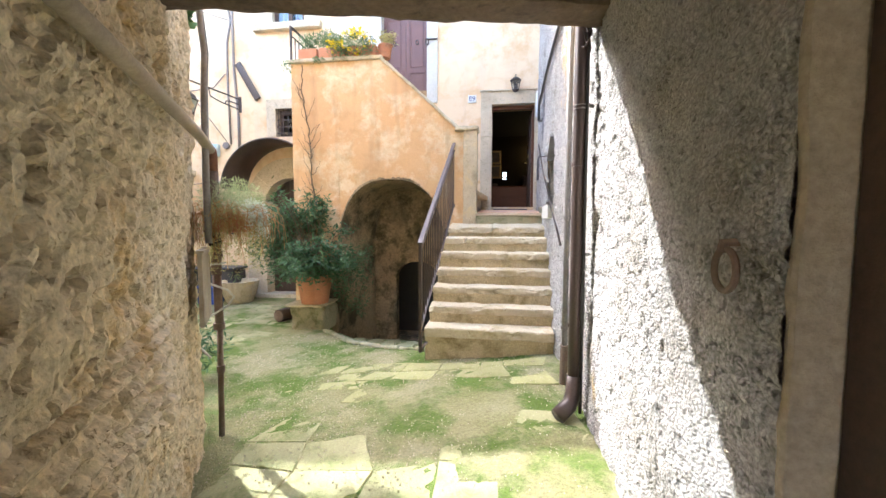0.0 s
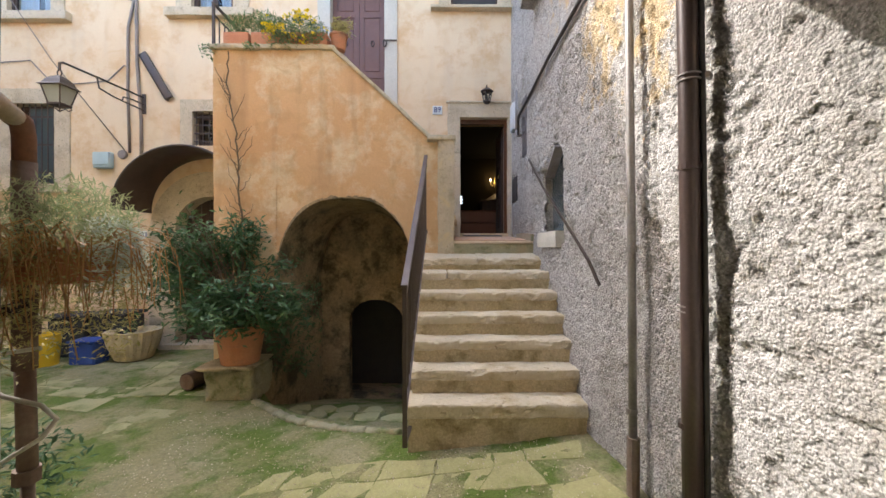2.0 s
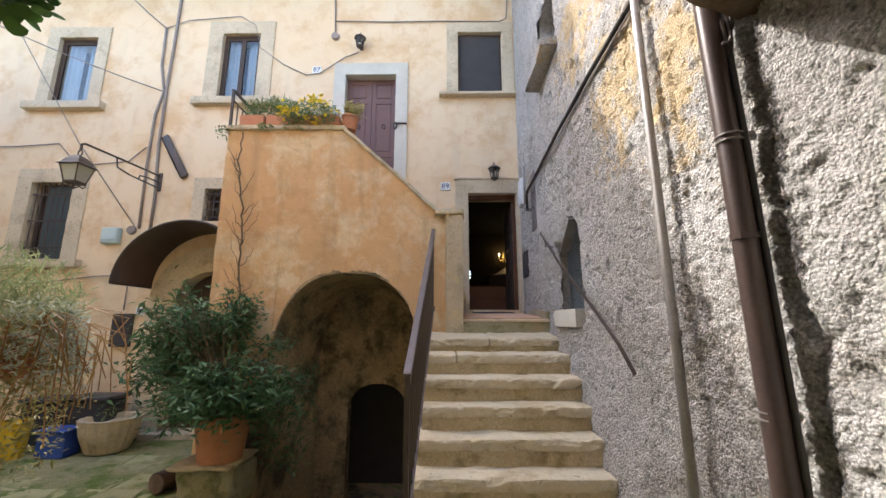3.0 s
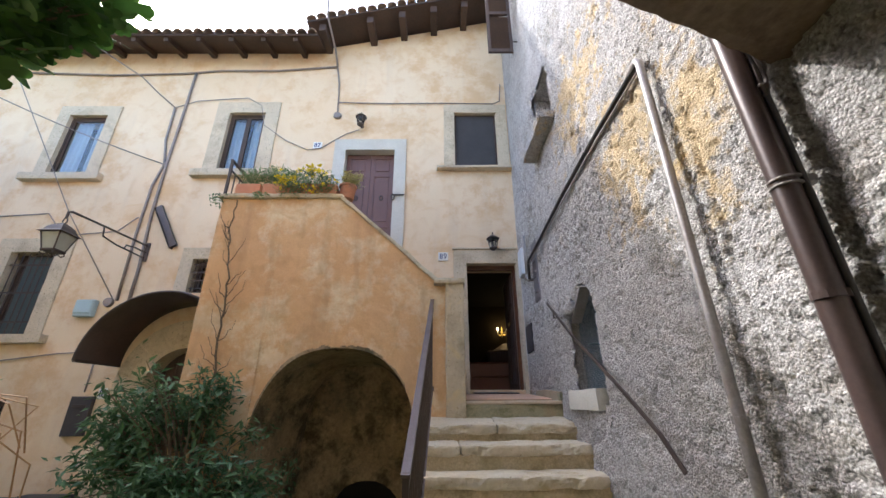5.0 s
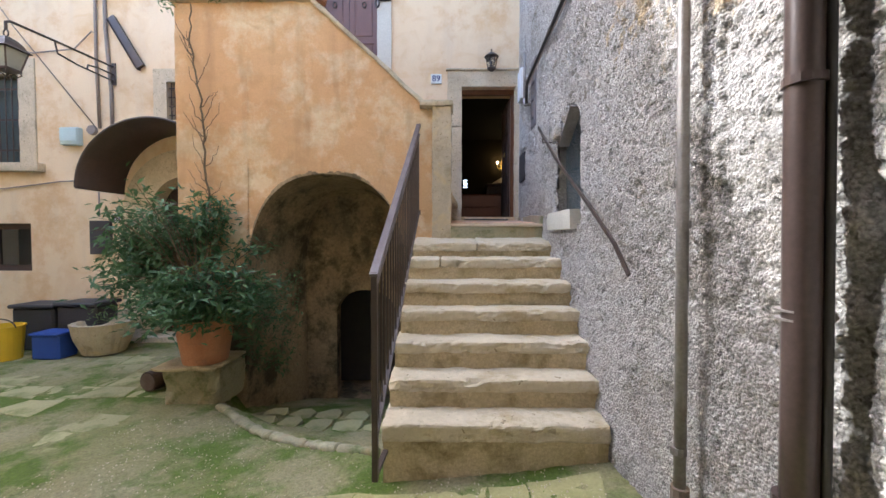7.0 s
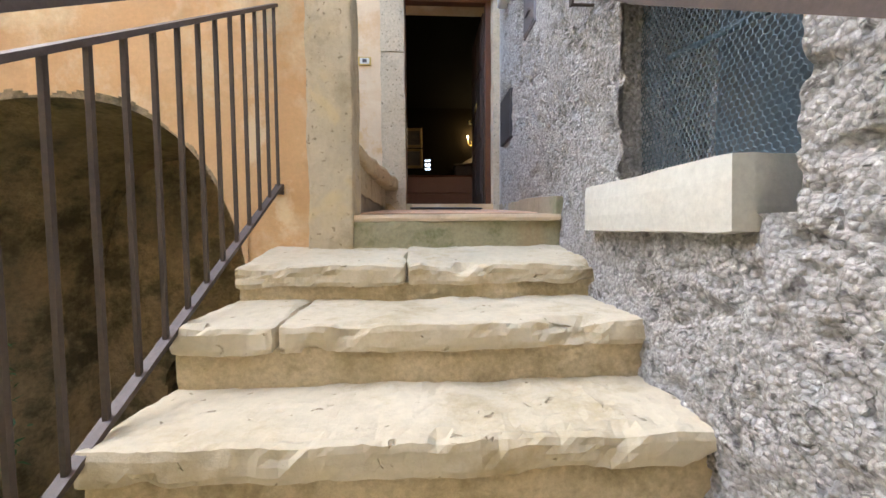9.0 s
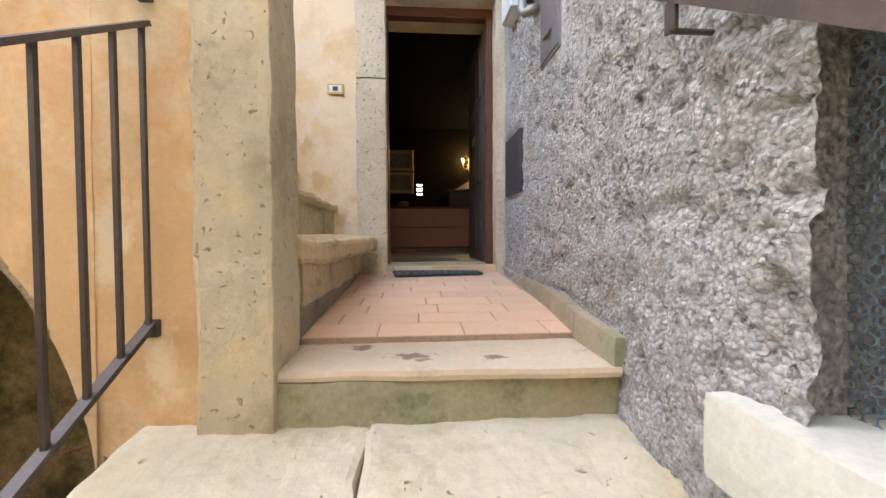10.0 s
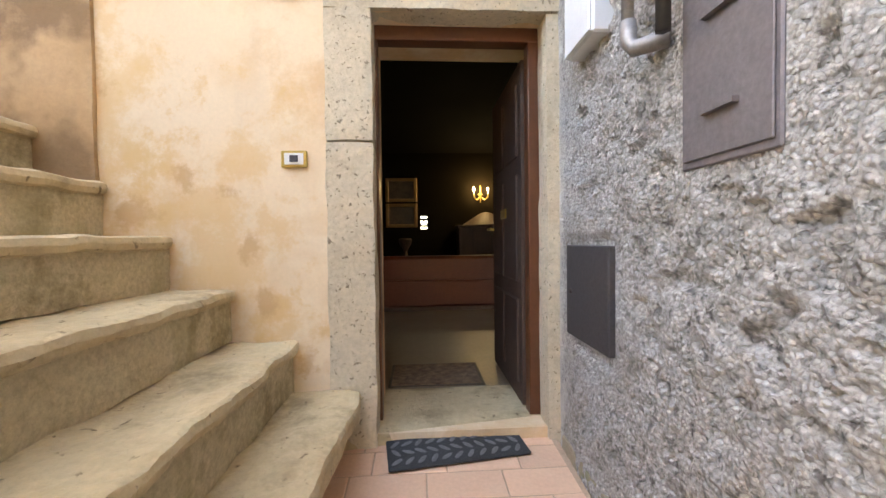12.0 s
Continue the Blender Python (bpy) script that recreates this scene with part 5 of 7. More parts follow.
# wall lanterns beside the doors
def wall_lantern(x, z, s=1.0):
    t = thing("wall_lantern", "small black iron wall lantern on a scroll bracket", "lantern", "door lanterns")
    y = FY - 0.16
    part("backplate", box(x - 0.03, x + 0.03, FY - 0.02, FY - 0.002, z - 0.10, z + 0.05, 0.004), IRON, t)
    part("bracket", tube([(x, FY - 0.01, z + 0.02), (x, FY - 0.08, z + 0.12), (x, y, z + 0.15), (x, y, z + 0.10)], 0.010, 6), IRON, t)
    part("roof", lathe([(0.012, 0.11), (0.05, 0.09), (0.105, 0.045), (0.11, 0.035), (0.02, 0.03)], 12, at=(x, y, z)), IRON, t)
    part("pane", lathe([(0.055, -0.13), (0.085, 0.035)], 6, at=(x, y, z)), GLASSDARK, t)
    for k in range(6):
        a = 2 * math.pi * k / 6
        part("rib", tube([(x + 0.087 * math.cos(a), y + 0.087 * math.sin(a), z + 0.035), (x + 0.057 * math.cos(a), y + 0.057 * math.sin(a), z - 0.13)], 0.007, 5), IRON, t)
    part("base", lathe([(0.03, -0.17), (0.065, -0.14), (0.06, -0.125)], 12, at=(x, y, z)), IRON, t)


wall_lantern(0.265, 4.02)
wall_lantern(-2.15, 6.60)

# large lantern on a long bracket
t = thing("street_lantern", "large black lantern hanging from a long iron bracket", "lantern")
LX, LY, LZ = -5.59, 6.35, 3.60
br = part("bracket", tube([(LX - 0.04, FY, 4.0), (LX - 0.03, 7.0, 3.95), (LX, LY + 0.05, 3.90), (LX, LY, 3.87), (LX, LY, 3.78)], 0.016, 8), IRON, t)
part("stay", tube([(LX - 0.04, FY, 3.78), (LX - 0.03, 7.25, 3.77), (LX - 0.03, 6.98, 3.80), (LX - 0.03, 6.95, 3.93)], 0.012, 6), IRON, t)
part("stay", tube([(LX - 0.04, FY, 3.88), (LX - 0.03, 7.6, 3.87), (LX - 0.03, 7.42, 3.84), (LX - 0.03, 7.40, 3.78)], 0.012, 6), IRON, t)
part("plate", box(LX - 0.07, LX, FY - 0.02, FY - 0.002, 3.72, 4.06, 0.004), IRON, t)
part("ring", tube([(LX + 0.03 * math.sin(a), LY, 3.74 + 0.04 * math.cos(a)) for a in np.linspace(0, 6.28, 12)], 0.008, 6), IRON, t)
bm = bmesh.new()
rings = []
for s, z in ((0.03, 3.70), (0.08, 3.665), (0.125, 3.61), (0.155, 3.54), (0.20, 3.50), (0.17, 3.495)):
    rings.append([bm.verts.new((LX + s * a, LY + s * b, z)) for a, b in ((-1, -1), (1, -1), (1, 1), (-1, 1))])
for a, b in zip(rings, rings[1:]):
    for k in range(4):
        bm.faces.new((a[k], a[(k + 1) % 4], b[(k + 1) % 4], b[k]))
bm.faces.new(rings[0])
bm.faces.new(rings[-1][::-1])
bmesh.ops.recalc_face_normals(bm, faces=bm.faces)
part("roof", bm, IRON, t)
for a, b in ((-1, -1), (1, -1), (1, 1), (-1, 1)):
    part("corner_bar", bar((LX + 0.16 * a, LY + 0.16 * b, 3.50), (LX + 0.10 * a, LY + 0.10 * b, 3.21), 0.02, 0.02), IRON, t)
FROST = material("frosted_glass", (0.40, 0.42, 0.37), (0.34, 0.36, 0.31), 6, 50, 0.35, bump=0.0, speck=0.02)
for (a0, b0), (a1, b1) in (((-1, -1), (1, -1)), ((1, -1), (1, 1)), ((1, 1), (-1, 1)), ((-1, 1), (-1, -1))):
    bm = bmesh.new()
    v = [bm.verts.new(q) for q in ((LX + 0.152 * a0, LY + 0.152 * b0, 3.495), (LX + 0.152 * a1, LY + 0.152 * b1, 3.495), (LX + 0.095 * a1, LY + 0.095 * b1, 3.22), (LX + 0.095 * a0, LY + 0.095 * b0, 3.22))]
    bm.faces.new(v)
    part("pane", bm, FROST, t)
part("base", box(LX - 0.115, LX + 0.115, LY - 0.115, LY + 0.115, 3.18, 3.22, 0.008), IRON, t)
for k in range(4):
    a = math.pi / 4 + k * math.pi / 2
    part("scroll", tube([(LX + r * math.cos(a), LY + r * math.sin(a), z) for r, z in ((0.13, 3.19), (0.15, 3.15), (0.11, 3.12), (0.07, 3.15), (0.03, 3.12), (0.0, 3.09))], 0.010, 6), IRON, t)


# the lamp itself hangs a little smaller below its ring
for ob in t.children_recursive:
    if ob.name.split(".")[0] not in ("bracket", "stay", "plate", "ring"):
        for v in ob.data.vertices:
            v.co = Vector((LX, LY, 3.70)) + (v.co - Vector((LX, LY, 3.70))) * 0.78

# cables, pipes and boxes on the house front
def cable(points, r, mat, label, name="cable", sag=0.0, kind="cable"):
    pts = []
    for p, q in zip(points, points[1:]):
        n = max(2, int((Vector(q) - Vector(p)).length / 0.35)) if sag else 1
        for k in range(n):
            u = k / n
            v = Vector(p).lerp(Vector(q), u)
            v.z -= sag * 4 * u * (1 - u)
            pts.append(v)
    pts.append(Vector(points[-1]))
    return tagged(part(name, tube(pts, r, 6), mat, smooth=True), label, kind)


F = FY - 0.025
cable([(-10.5, F, 7.95), (-9.0, F, 7.92), (-7.4, F, 7.86), (-5.95, F, 7.90), (-5.2, F, 7.98), (-4.0, F, 7.98), (-2.78, F, 8.09)], 0.022, CABLE, "bundle of grey cables along the house front")
cable([(-2.78, F - 0.02, 8.09), (-2.82, F - 0.1, 8.4), (-2.88, 7.18, 8.75), (-2.90, 7.1, 9.4)], 0.022, CABLE, "grey cable rising to the eave")
cable([(-2.78, F, 8.09), (-2.70, F, 7.6), (-2.66, F, 6.85)], 0.016, CABLE, "grey cable down to a junction box")
cable([(-2.66, F, 7.13), (-1.6, F, 7.10), (-0.6, F, 7.11), (0.45, F, 7.09), (0.58, F, 7.16), (0.62, F, 7.6)], 0.012, CABLE, "thin cable over the upper window")
cable([(-5.92, F, 7.0), (-5.5, F, 7.17), (-4.9, F, 7.22), (-4.5, F, 7.25), (-4.2, F, 7.05), (-4.07, F, 6.56), (-3.6, F, 6.2), (-3.16, F, 5.98), (-2.9, F, 6.02), (-2.45, F, 6.35), (-2.2, F, 6.45)], 0.009, CABLE, "thin cable looping to the upper door lantern")
cable([(-7.9, 6.9, 8.32), (-6.6, F - 0.2, 7.6), (-5.92, F, 7.0)], 0.012, CABLE, "thin cable down from the eave", sag=0.02)
cable([(-5.92, F, 7.0), (-5.90, F, 6.2), (-5.78, F, 5.66), (-5.88, F, 5.2), (-5.89, F, 4.2), (-5.86, F, 3.05)], 0.022, CABLE, "grey conduit down the house front", "conduit", kind="pipe")
cable([(-5.71, F, 7.92), (-5.72, F, 6.6), (-5.74, F, 5.7), (-5.73, F, 4.6), (-5.66, F, 3.6), (-5.66, F, 2.95)], 0.026, CABLE, "second grey conduit down the house front", "conduit", kind="pipe")
cable([(-10.0, 6.2, 7.2), (-5.80, F, 5.66)], 0.010, CABLE, "thin overhead cable across the yard", sag=0.15)
cable([(-8.4, 6.6, 7.7), (-7.18, F, 4.63), (-5.95, F, 3.10)], 0.008, CABLE, "thin slanting cable to the junction box")
cable([(-10.4, F, 4.55), (-8.29, F, 4.58), (-7.54, F, 4.63), (-7.23, F, 4.3), (-6.9, F, 4.22), (-6.23, F, 4.28), (-5.95, F, 4.55), (-5.88, F, 4.5)], 0.010, CABLE, "thin wavy cable along the house front")
cable([(-10.4, F, 2.0), (-7.4, F, 2.11), (-6.5, F, 2.22), (-5.6, F, 2.25)], 0.010, CABLE, "thin low cable along the house front")
cable([(-5.9, F, 2.05), (-5.9, F, 1.66)], 0.010, CABLE, "short cable down to the letter box")
for x, z in ((-2.66, 6.80), (-5.98, 3.02)):
    tagged(part("junction_box", lathe([(0.075, -0.02), (0.08, 0.0), (0.07, 0.03)], 16), CABLE), "round grey cable junction box", "junction box")
    o = bpy.context.scene.collection.objects[-1]
    o.rotation_euler, o.location = (math.pi / 2, 0, 0), (x, FY - 0.02, z)
mb = thing("meter_box", "pale blue plastic meter box", "meter box")
part("body", box(-6.43, -6.14, FY - 0.10, FY - 0.002, 2.78, 3.05, 0.012), BLUEBOX, mb)
part("lid", box(-6.42, -6.15, FY - 0.115, FY - 0.10, 2.83, 3.04, 0.006), BLUEBOX, mb)
lb_ = thing("letter_box", "dark metal letter box on the house wall", "letter box")
part("body", box(-6.03, -5.71, FY - 0.07, FY - 0.002, 1.07, 1.60, 0.008), DARKPANEL, lb_)
part("flap", box(-5.97, -5.77, FY - 0.08, FY - 0.07, 1.44, 1.49, 0.003), IRON, lb_)
pk = thing("iron_plate", "dark slanting iron bar fixed on the house wall", "bar")
part("bar", bar((-5.62, FY - 0.05, 4.74), (-5.17, FY - 0.05, 3.98), 0.05, 0.13, up=(0.86, 0, 0.5)), BROWNPIPE, pk)
part("flange", bar((-5.66, FY - 0.03, 4.71), (-5.21, FY - 0.03, 3.95), 0.09, 0.02, up=(0.86, 0, 0.5)), BROWNPIPE, pk)
sw = thing("door_keypad", "small brass framed keypad beside the door", "keypad")
part("frame", box(-0.605, -0.487, FY - 0.016, FY - 0.002, 2.935, 3.012, 0.004), BRASS, sw)
part("face", box(-0.59, -0.502, FY - 0.020, FY - 0.016, 2.947, 3.0, 0.002), ENAMEL, sw)
part("screen", box(-0.565, -0.527, FY - 0.023, FY - 0.020, 2.958, 2.99, 0.001), DARKPANEL, sw)

# ---- fittings on the grey wall ----
WX = RX - 0.03
dp = thing("drainpipe", "dark brown metal drainpipe down the grey wall", "drainpipe")
PXX, PYY = 0.55, 2.865
part("pipe", tube([(PXX, PYY + 0.03, 6.0), (PXX, PYY + 0.03, 3.3), (PXX, PYY, 2.15), (PXX, PYY - 0.02, 1.0), (PXX, PYY - 0.03, 0.16)], 0.042, 14), BROWNPIPE, dp, smooth=True)
part("shoe", tube([(PXX, PYY - 0.03, 0.26), (PXX, PYY - 0.035, 0.13), (PXX - 0.03, PYY - 0.07, 0.06), (PXX - 0.12, PYY - 0.15, 0.01)], 0.055, 14), BROWNPIPE, dp, smooth=True)
for z in (2.14, 1.13):
    cl = part("clip", tube([(PXX, PYY - 0.005, z - 0.016), (PXX, PYY - 0.005, z - 0.010)], 0.0485, 14, tube([(PXX, PYY - 0.005, z + 0.008), (PXX, PYY - 0.005, z + 0.014)], 0.0485, 14)), GREYPIPE, dp, "galvanised pipe clip")
    part("bolt", tube([(PXX + 0.05, PYY - 0.05, z), (PXX + 0.08, PYY - 0.02, z)], 0.014, 6), GREYPIPE, cl)
for z in (1.75, 0.62):
    part("joint", tube([(PXX, PYY - 0.009, z - 0.012), (PXX, PYY - 0.009, z + 0.012)], 0.048, 14), BROWNPIPE, dp)
cable([(PXX + 0.040, PYY - 0.003, 6.0), (PXX + 0.040, PYY - 0.003, 3.3), (PXX + 0.040, PYY - 0.033, 2.15), (PXX + 0.040, PYY - 0.053, 1.0), (PXX + 0.042, PYY - 0.065, 0.0)], 0.012, BLACK, "black cable running down beside the drainpipe")
gp = thing("water_pipe", "thin grey galvanised pipe up the grey wall", "pipe")
part("pipe", tube([(0.575, 3.40, 0.02), (0.572, 3.41, 1.4), (0.575, 3.44, 2.6), (0.585, 3.47, 3.36), (0.592, 3.50, 3.41), (0.60, 3.60, 3.41)], 0.024, 10), GREYPIPE, gp, smooth=True)
for z in (0.45, 1.39):
    part("clip", tube([(0.573, 3.41, z - 0.015), (0.573, 3.41, z + 0.015)], 0.032, 10), GREYPIPE, gp)
part("foot", tube([(0.575, 3.40, -0.06), (0.575, 3.40, 0.30)], 0.036, 10), RUST, gp)
cable([(0.60, 3.52, 3.40), (0.598, 4.2, 3.41), (0.60, 5.2, 3.39), (0.625, 6.2, 3.37), (0.635, 6.88, 3.36), (0.64, 6.95, 3.30), (0.64, 6.95, 3.1)], 0.020, BLACK, "black cable pipe along the grey wall", "cable_pipe", kind="pipe")
cable([(0.605, 3.52, 3.36), (0.605, 4.2, 3.37), (0.61, 5.2, 3.345), (0.63, 6.2, 3.33), (0.645, 6.9, 3.31)], 0.008, CABLE, "thin grey cable under the cable pipe")

hr = thing("wall_handrail", "flat brown iron handrail on the grey wall", "handrail")
a, mid_, b = Vector((0.60, 3.93, 1.13)), Vector((0.55, 5.22, 2.03)), Vector((0.55, 5.88, 2.485))
low_, turn_ = Vector((0.555, 4.42, 1.555)), Vector((0.575, 4.06, 1.30))
part("bar", bar(mid_, b, 0.012, 0.028, bm=bar(low_, mid_, 0.012, 0.026, bm=bar(turn_, low_, 0.012, 0.026, bm=bar(a, turn_, 0.012, 0.026)))), IRON, hr)
for p in (mid_.lerp(b, 0.71),):
    part("bracket", bar(p + Vector((0, 0, -0.075)), p + Vector((0, 0, -0.012)), 0.008, 0.032, up=(0, 1, 0)), IRON, hr)
    part("wall_pin", tube([p + Vector((-0.004, 0, -0.073)), p + Vector((0.12, 0, -0.073))], 0.006, 6), IRON, hr)
sl = thing("window_ledge", "pale marble ledge under the meshed recess", "ledge")
part("slab", rough_block(0.585, 0.92, 4.93, 5.64, 1.405, 1.572, 0.004, 0.05, 77, 0.012), PALE, sl)

# meshed recess
mesh_thing = thing("wire_mesh_screen", "blue-grey hexagonal wire mesh over the wall recess", "mesh screen")
MESHW = material("blue_grey_wire", (0.10, 0.14, 0.16), (0.07, 0.10, 0.12), 6, 50, 0.6, 0.3, bump=0.0)
bm = bmesh.new()
cell = 0.021
verts = {}


def mesh_vert(u, v):
    key = (round(u, 4), round(v, 4))
    if key not in verts:
        verts[key] = (RX + 0.10 + 0.01 * math.sin(u * 9) * math.sin(v * 7), u, v)
    return verts[key]


r3 = math.sqrt(3)
segs = set()
for i in range(44):
    for j in range(72):
        cy, cz = 4.80 + i * cell * 0.9 + (j % 2) * cell * 0.45, 1.50 + j * cell * 0.75
        if cy > 5.55 or cz > 2.55:
            continue
        corners = [(round(cy + cell * 0.52 * math.sin(math.pi / 3 * k), 4), round(cz + cell * 0.5 * math.cos(math.pi / 3 * k), 4)) for k in range(3)]
        for p, q in zip(corners, corners[1:]):
            segs.add((p, q))
        segs.add((corners[0], (round(cy - cell * 0.52 * math.sin(math.pi / 3), 4), round(cz + cell * 0.25, 4))))
for (u0, v0), (u1, v1) in segs:
    p, q = Vector(mesh_vert(u0, v0)), Vector(mesh_vert(u1, v1))
    if (q - p).length < 1e-4:
        continue
    tube([p, q], 0.0017, 3, bm=bm, caps=False)
part("netting", bm, MESHW, mesh_thing)
part("crossbar", tube([(RX + 0.15, 4.84, 1.90), (RX + 0.15, 5.45, 1.98)], 0.010, 6), MESHW, mesh_thing)
part("slanting_board", bar((RX + 0.02, 5.36, 2.17), (RX + 0.02, 5.02, 2.42), 0.10, 0.02, up=(0, 0, 1)), GREYPIPE, mesh_thing)
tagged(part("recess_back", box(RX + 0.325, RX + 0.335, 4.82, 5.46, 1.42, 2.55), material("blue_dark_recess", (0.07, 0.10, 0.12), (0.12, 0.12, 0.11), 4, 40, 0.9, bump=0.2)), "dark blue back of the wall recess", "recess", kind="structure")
st = thing("corbel_stone", "rounded stone over the wall recess", "stone")
part("stone", rough_block(0.60, 0.82, 5.34, 5.54, 2.24, 2.38, 0.02, 0.03, 91, 0.05), RENDER, st)
st = thing("corbel_stone", "rounded stone over the wall recess", "stone")
part("stone", rough_block(0.61, 0.82, 5.16, 5.33, 2.34, 2.48, 0.02, 0.03, 92, 0.05), RENDER, st)
tagged(part("slit_sill", rough_block(0.46, 0.85, 5.10, 6.0, 4.38, 4.50, 0.02, 0.05, 93, 0.03), RENDER), "rough stone sill under a slit window", "sill")
sh = thing("louvre_shutter", "dark brown louvred shutter standing open high up", "shutter")
bm = bmesh.new()
for q in ((0.20, 0.25), (0.57, 0.62)):
    box(q[0], q[1], 6.48, 6.52, 6.95, 8.9, bm=bm)
for z in (6.95, 7.85, 8.82):
    box(0.25, 0.57, 6.48, 6.52, z, z + 0.07, bm=bm)
part("stile_frame", bm, DARKWOOD, sh)
for k in range(34):
    z = 7.04 + k * 0.052
    if abs(z - 7.87) < 0.06 or z > 8.80:
        continue
    part("slat", bar((0.25, 6.50, z), (0.57, 6.50, z), 0.04, 0.008, up=(0, 0.7, 0.7)), DARKWOOD, sh)
part("hinge", tube([(0.60, 6.5, 7.2), (0.72, 6.5, 7.2)], 0.012, 6), IRON, sh)
part("hinge", tube([(0.60, 6.5, 8.5), (0.72, 6.5, 8.5)], 0.012, 6), IRON, sh)

hx = 0.70
h = thing("wall_hatch", "dark metal hatch set in the grey wall", "hatch")
part("plate", box(hx - 0.012, hx + 0.06, 7.325, 7.71, 2.165, 2.56, 0.004), DARKPANEL, h)
part("lock", tube([(hx - 0.02, 7.66, 2.36), (hx, 7.66, 2.36)], 0.012, 8), IRON, h)
ep = thing("meter_cabinet", "grey painted metal meter cabinet door in the wall", "cabinet door")
part("frame", box(hx + 0.006, hx + 0.06, 6.70, 6.975, 2.755, 3.62, 0.004), METALPANEL, ep)
part("door", box(hx, hx + 0.006, 6.712, 6.962, 2.775, 3.60, 0.002), METALPANEL, ep)
for z in (2.877, 3.096, 3.315):
    part("louvre", bar((hx - 0.008, 6.79, z), (hx - 0.008, 6.885, z), 0.016, 0.012), METALPANEL, ep)
part("lock", tube([(hx - 0.022 - 0.002 * k, 6.72 + 0.010 * math.sin(k), 3.14 + 0.010 * math.cos(k)) for k in range(7)], 0.006, 6), GREYPIPE, ep)
wb = thing("white_box", "white metal box on the grey wall", "wall box")
part("body", box(hx - 0.055, hx + 0.05, 7.35, 7.59, 3.315, 3.75, 0.008), WHITEBOX, wb)
part("lid", box(hx - 0.065, hx - 0.055, 7.355, 7.585, 3.32, 3.745, 0.005), WHITEBOX, wb)
cp = thing("conduit_elbow", "grey conduit with an elbow into the wall", "conduit")
part("pipe", tube([(hx - 0.05, 7.13, 3.85), (hx - 0.05, 7.13, 3.20)], 0.018, 10), GREYPIPE, cp, smooth=True)
part("elbow", tube([(hx - 0.05, 7.13, 3.22), (hx - 0.05, 7.125, 3.16), (hx - 0.04, 7.11, 3.135), (hx - 0.02, 7.07, 3.13), (hx + 0.02, 7.04, 3.13)], 0.024, 10), GREYPIPE, cp, smooth=True)
ir = thing("iron_ring", "rusty iron tethering ring on the pier", "ring")
part("ring", tube([(0.60, 1.137 + 0.05 * math.sin(t), 1.225 + 0.055 * math.cos(t)) for t in np.linspace(0, 6.2832, 20)], 0.009, 8), RUST, ir)
part("staple", tube([(0.66, 1.137, 1.30), (0.59, 1.137, 1.295), (0.59, 1.137, 1.27)], 0.012, 6), RUST, ir)
wr = thing("wire_tangle", "tangle of rusty wire at the beam end", "wire")
for k in range(5):
    pts = [(0.575 + 0.03 * math.sin(k * 2 + u * 5), 2.84 + 0.04 * math.cos(k + u * 4), 2.72 - 0.22 * u + 0.04 * math.sin(k * 3 + u * 7)) for u in np.linspace(0, 1, 12)]
    part("strand", tube(pts, 0.007, 5), IRON, wr)

# ---- railing of the steps ----
rl = thing("stair_railing", "dark brown iron stair railing with thin balusters", "railing")
RLX = (-0.79, -0.715)


def rail_pt(y, z0, z1, ya=3.89, yb=6.06):
    u = (y - ya) / (yb - ya)
    return Vector((RLX[0] + (RLX[1] - RLX[0]) * u, y, z0 + (z1 - z0) * u))


part("handrail", bar(rail_pt(3.87, 1.145, 2.56), rail_pt(6.09, 1.145, 2.56), 0.045, 0.022), RAILIRON, rl)
part("upper_rail", bar(rail_pt(3.89, 1.07, 2.455), rail_pt(6.09, 1.07, 2.455), 0.030, 0.014), RAILIRON, rl)
part("lower_rail", bar(rail_pt(3.89, 0.235, 1.615), rail_pt(6.09, 0.235, 1.615), 0.030, 0.014), IRON, rl)
part("post", bar(Vector((RLX[0], 3.89, 0.0)), Vector((RLX[0], 3.89, 1.15)), 0.032, 0.032, up=(0, 1, 0)), IRON, rl)
part("post_lug", bar(Vector((RLX[0], 3.88, 0.03)), Vector((RLX[0] + 0.02, 4.16, 0.03)), 0.03, 0.02), IRON, rl)
for k in range(1, 23):
    y = 3.878 + k * 0.0998
    p, q = rail_pt(y, 0.235, 1.615), rail_pt(y, 1.07, 2.455)
    part("baluster", bar(p, q, 0.012, 0.012, up=(0, 1, 0)), IRON, rl)
for z in (2.56, 1.615):
    part("wall_plate", box(-0.735, -0.695, 6.08, 6.10, z - 0.025, z + 0.025, 0.003), IRON, rl)

# ---- doormats ----
dm = thing("doormat", "dark grey rubber doormat on the landing tiles", "doormat")
part("mat", box(-0.13, 0.52, -0.11, 0.11, 0, 0.014, 0.004), RUBBER, dm)
r4 = random.Random(5)
for k in range(11):
    for j in range(3):
        a = r4.uniform(0.5, 1.1) * (1 if j % 2 else -1)
        bm = lathe([(0.006, 0.0), (0.022, 0.002), (0.006, 0.004)], 8)
        for v in bm.verts:
            v.co = Vector((-0.09 + k * 0.056 + r4.uniform(-0.002, 0.002) + 0.55 * v.co.x * math.cos(a) - v.co.y * 1.5 * math.sin(a), -0.065 + j * 0.065 + 0.55 * v.co.x * math.sin(a) + v.co.y * 1.5 * math.cos(a), v.co.z + 0.0135))
        part("leaf_relief", bm, RUBBERWORN, dm)
dm.location = (0.0, 7.77, land_z(7.77) + 0.008)
dm.rotation_euler = (math.atan(SL), 0, radians(8))


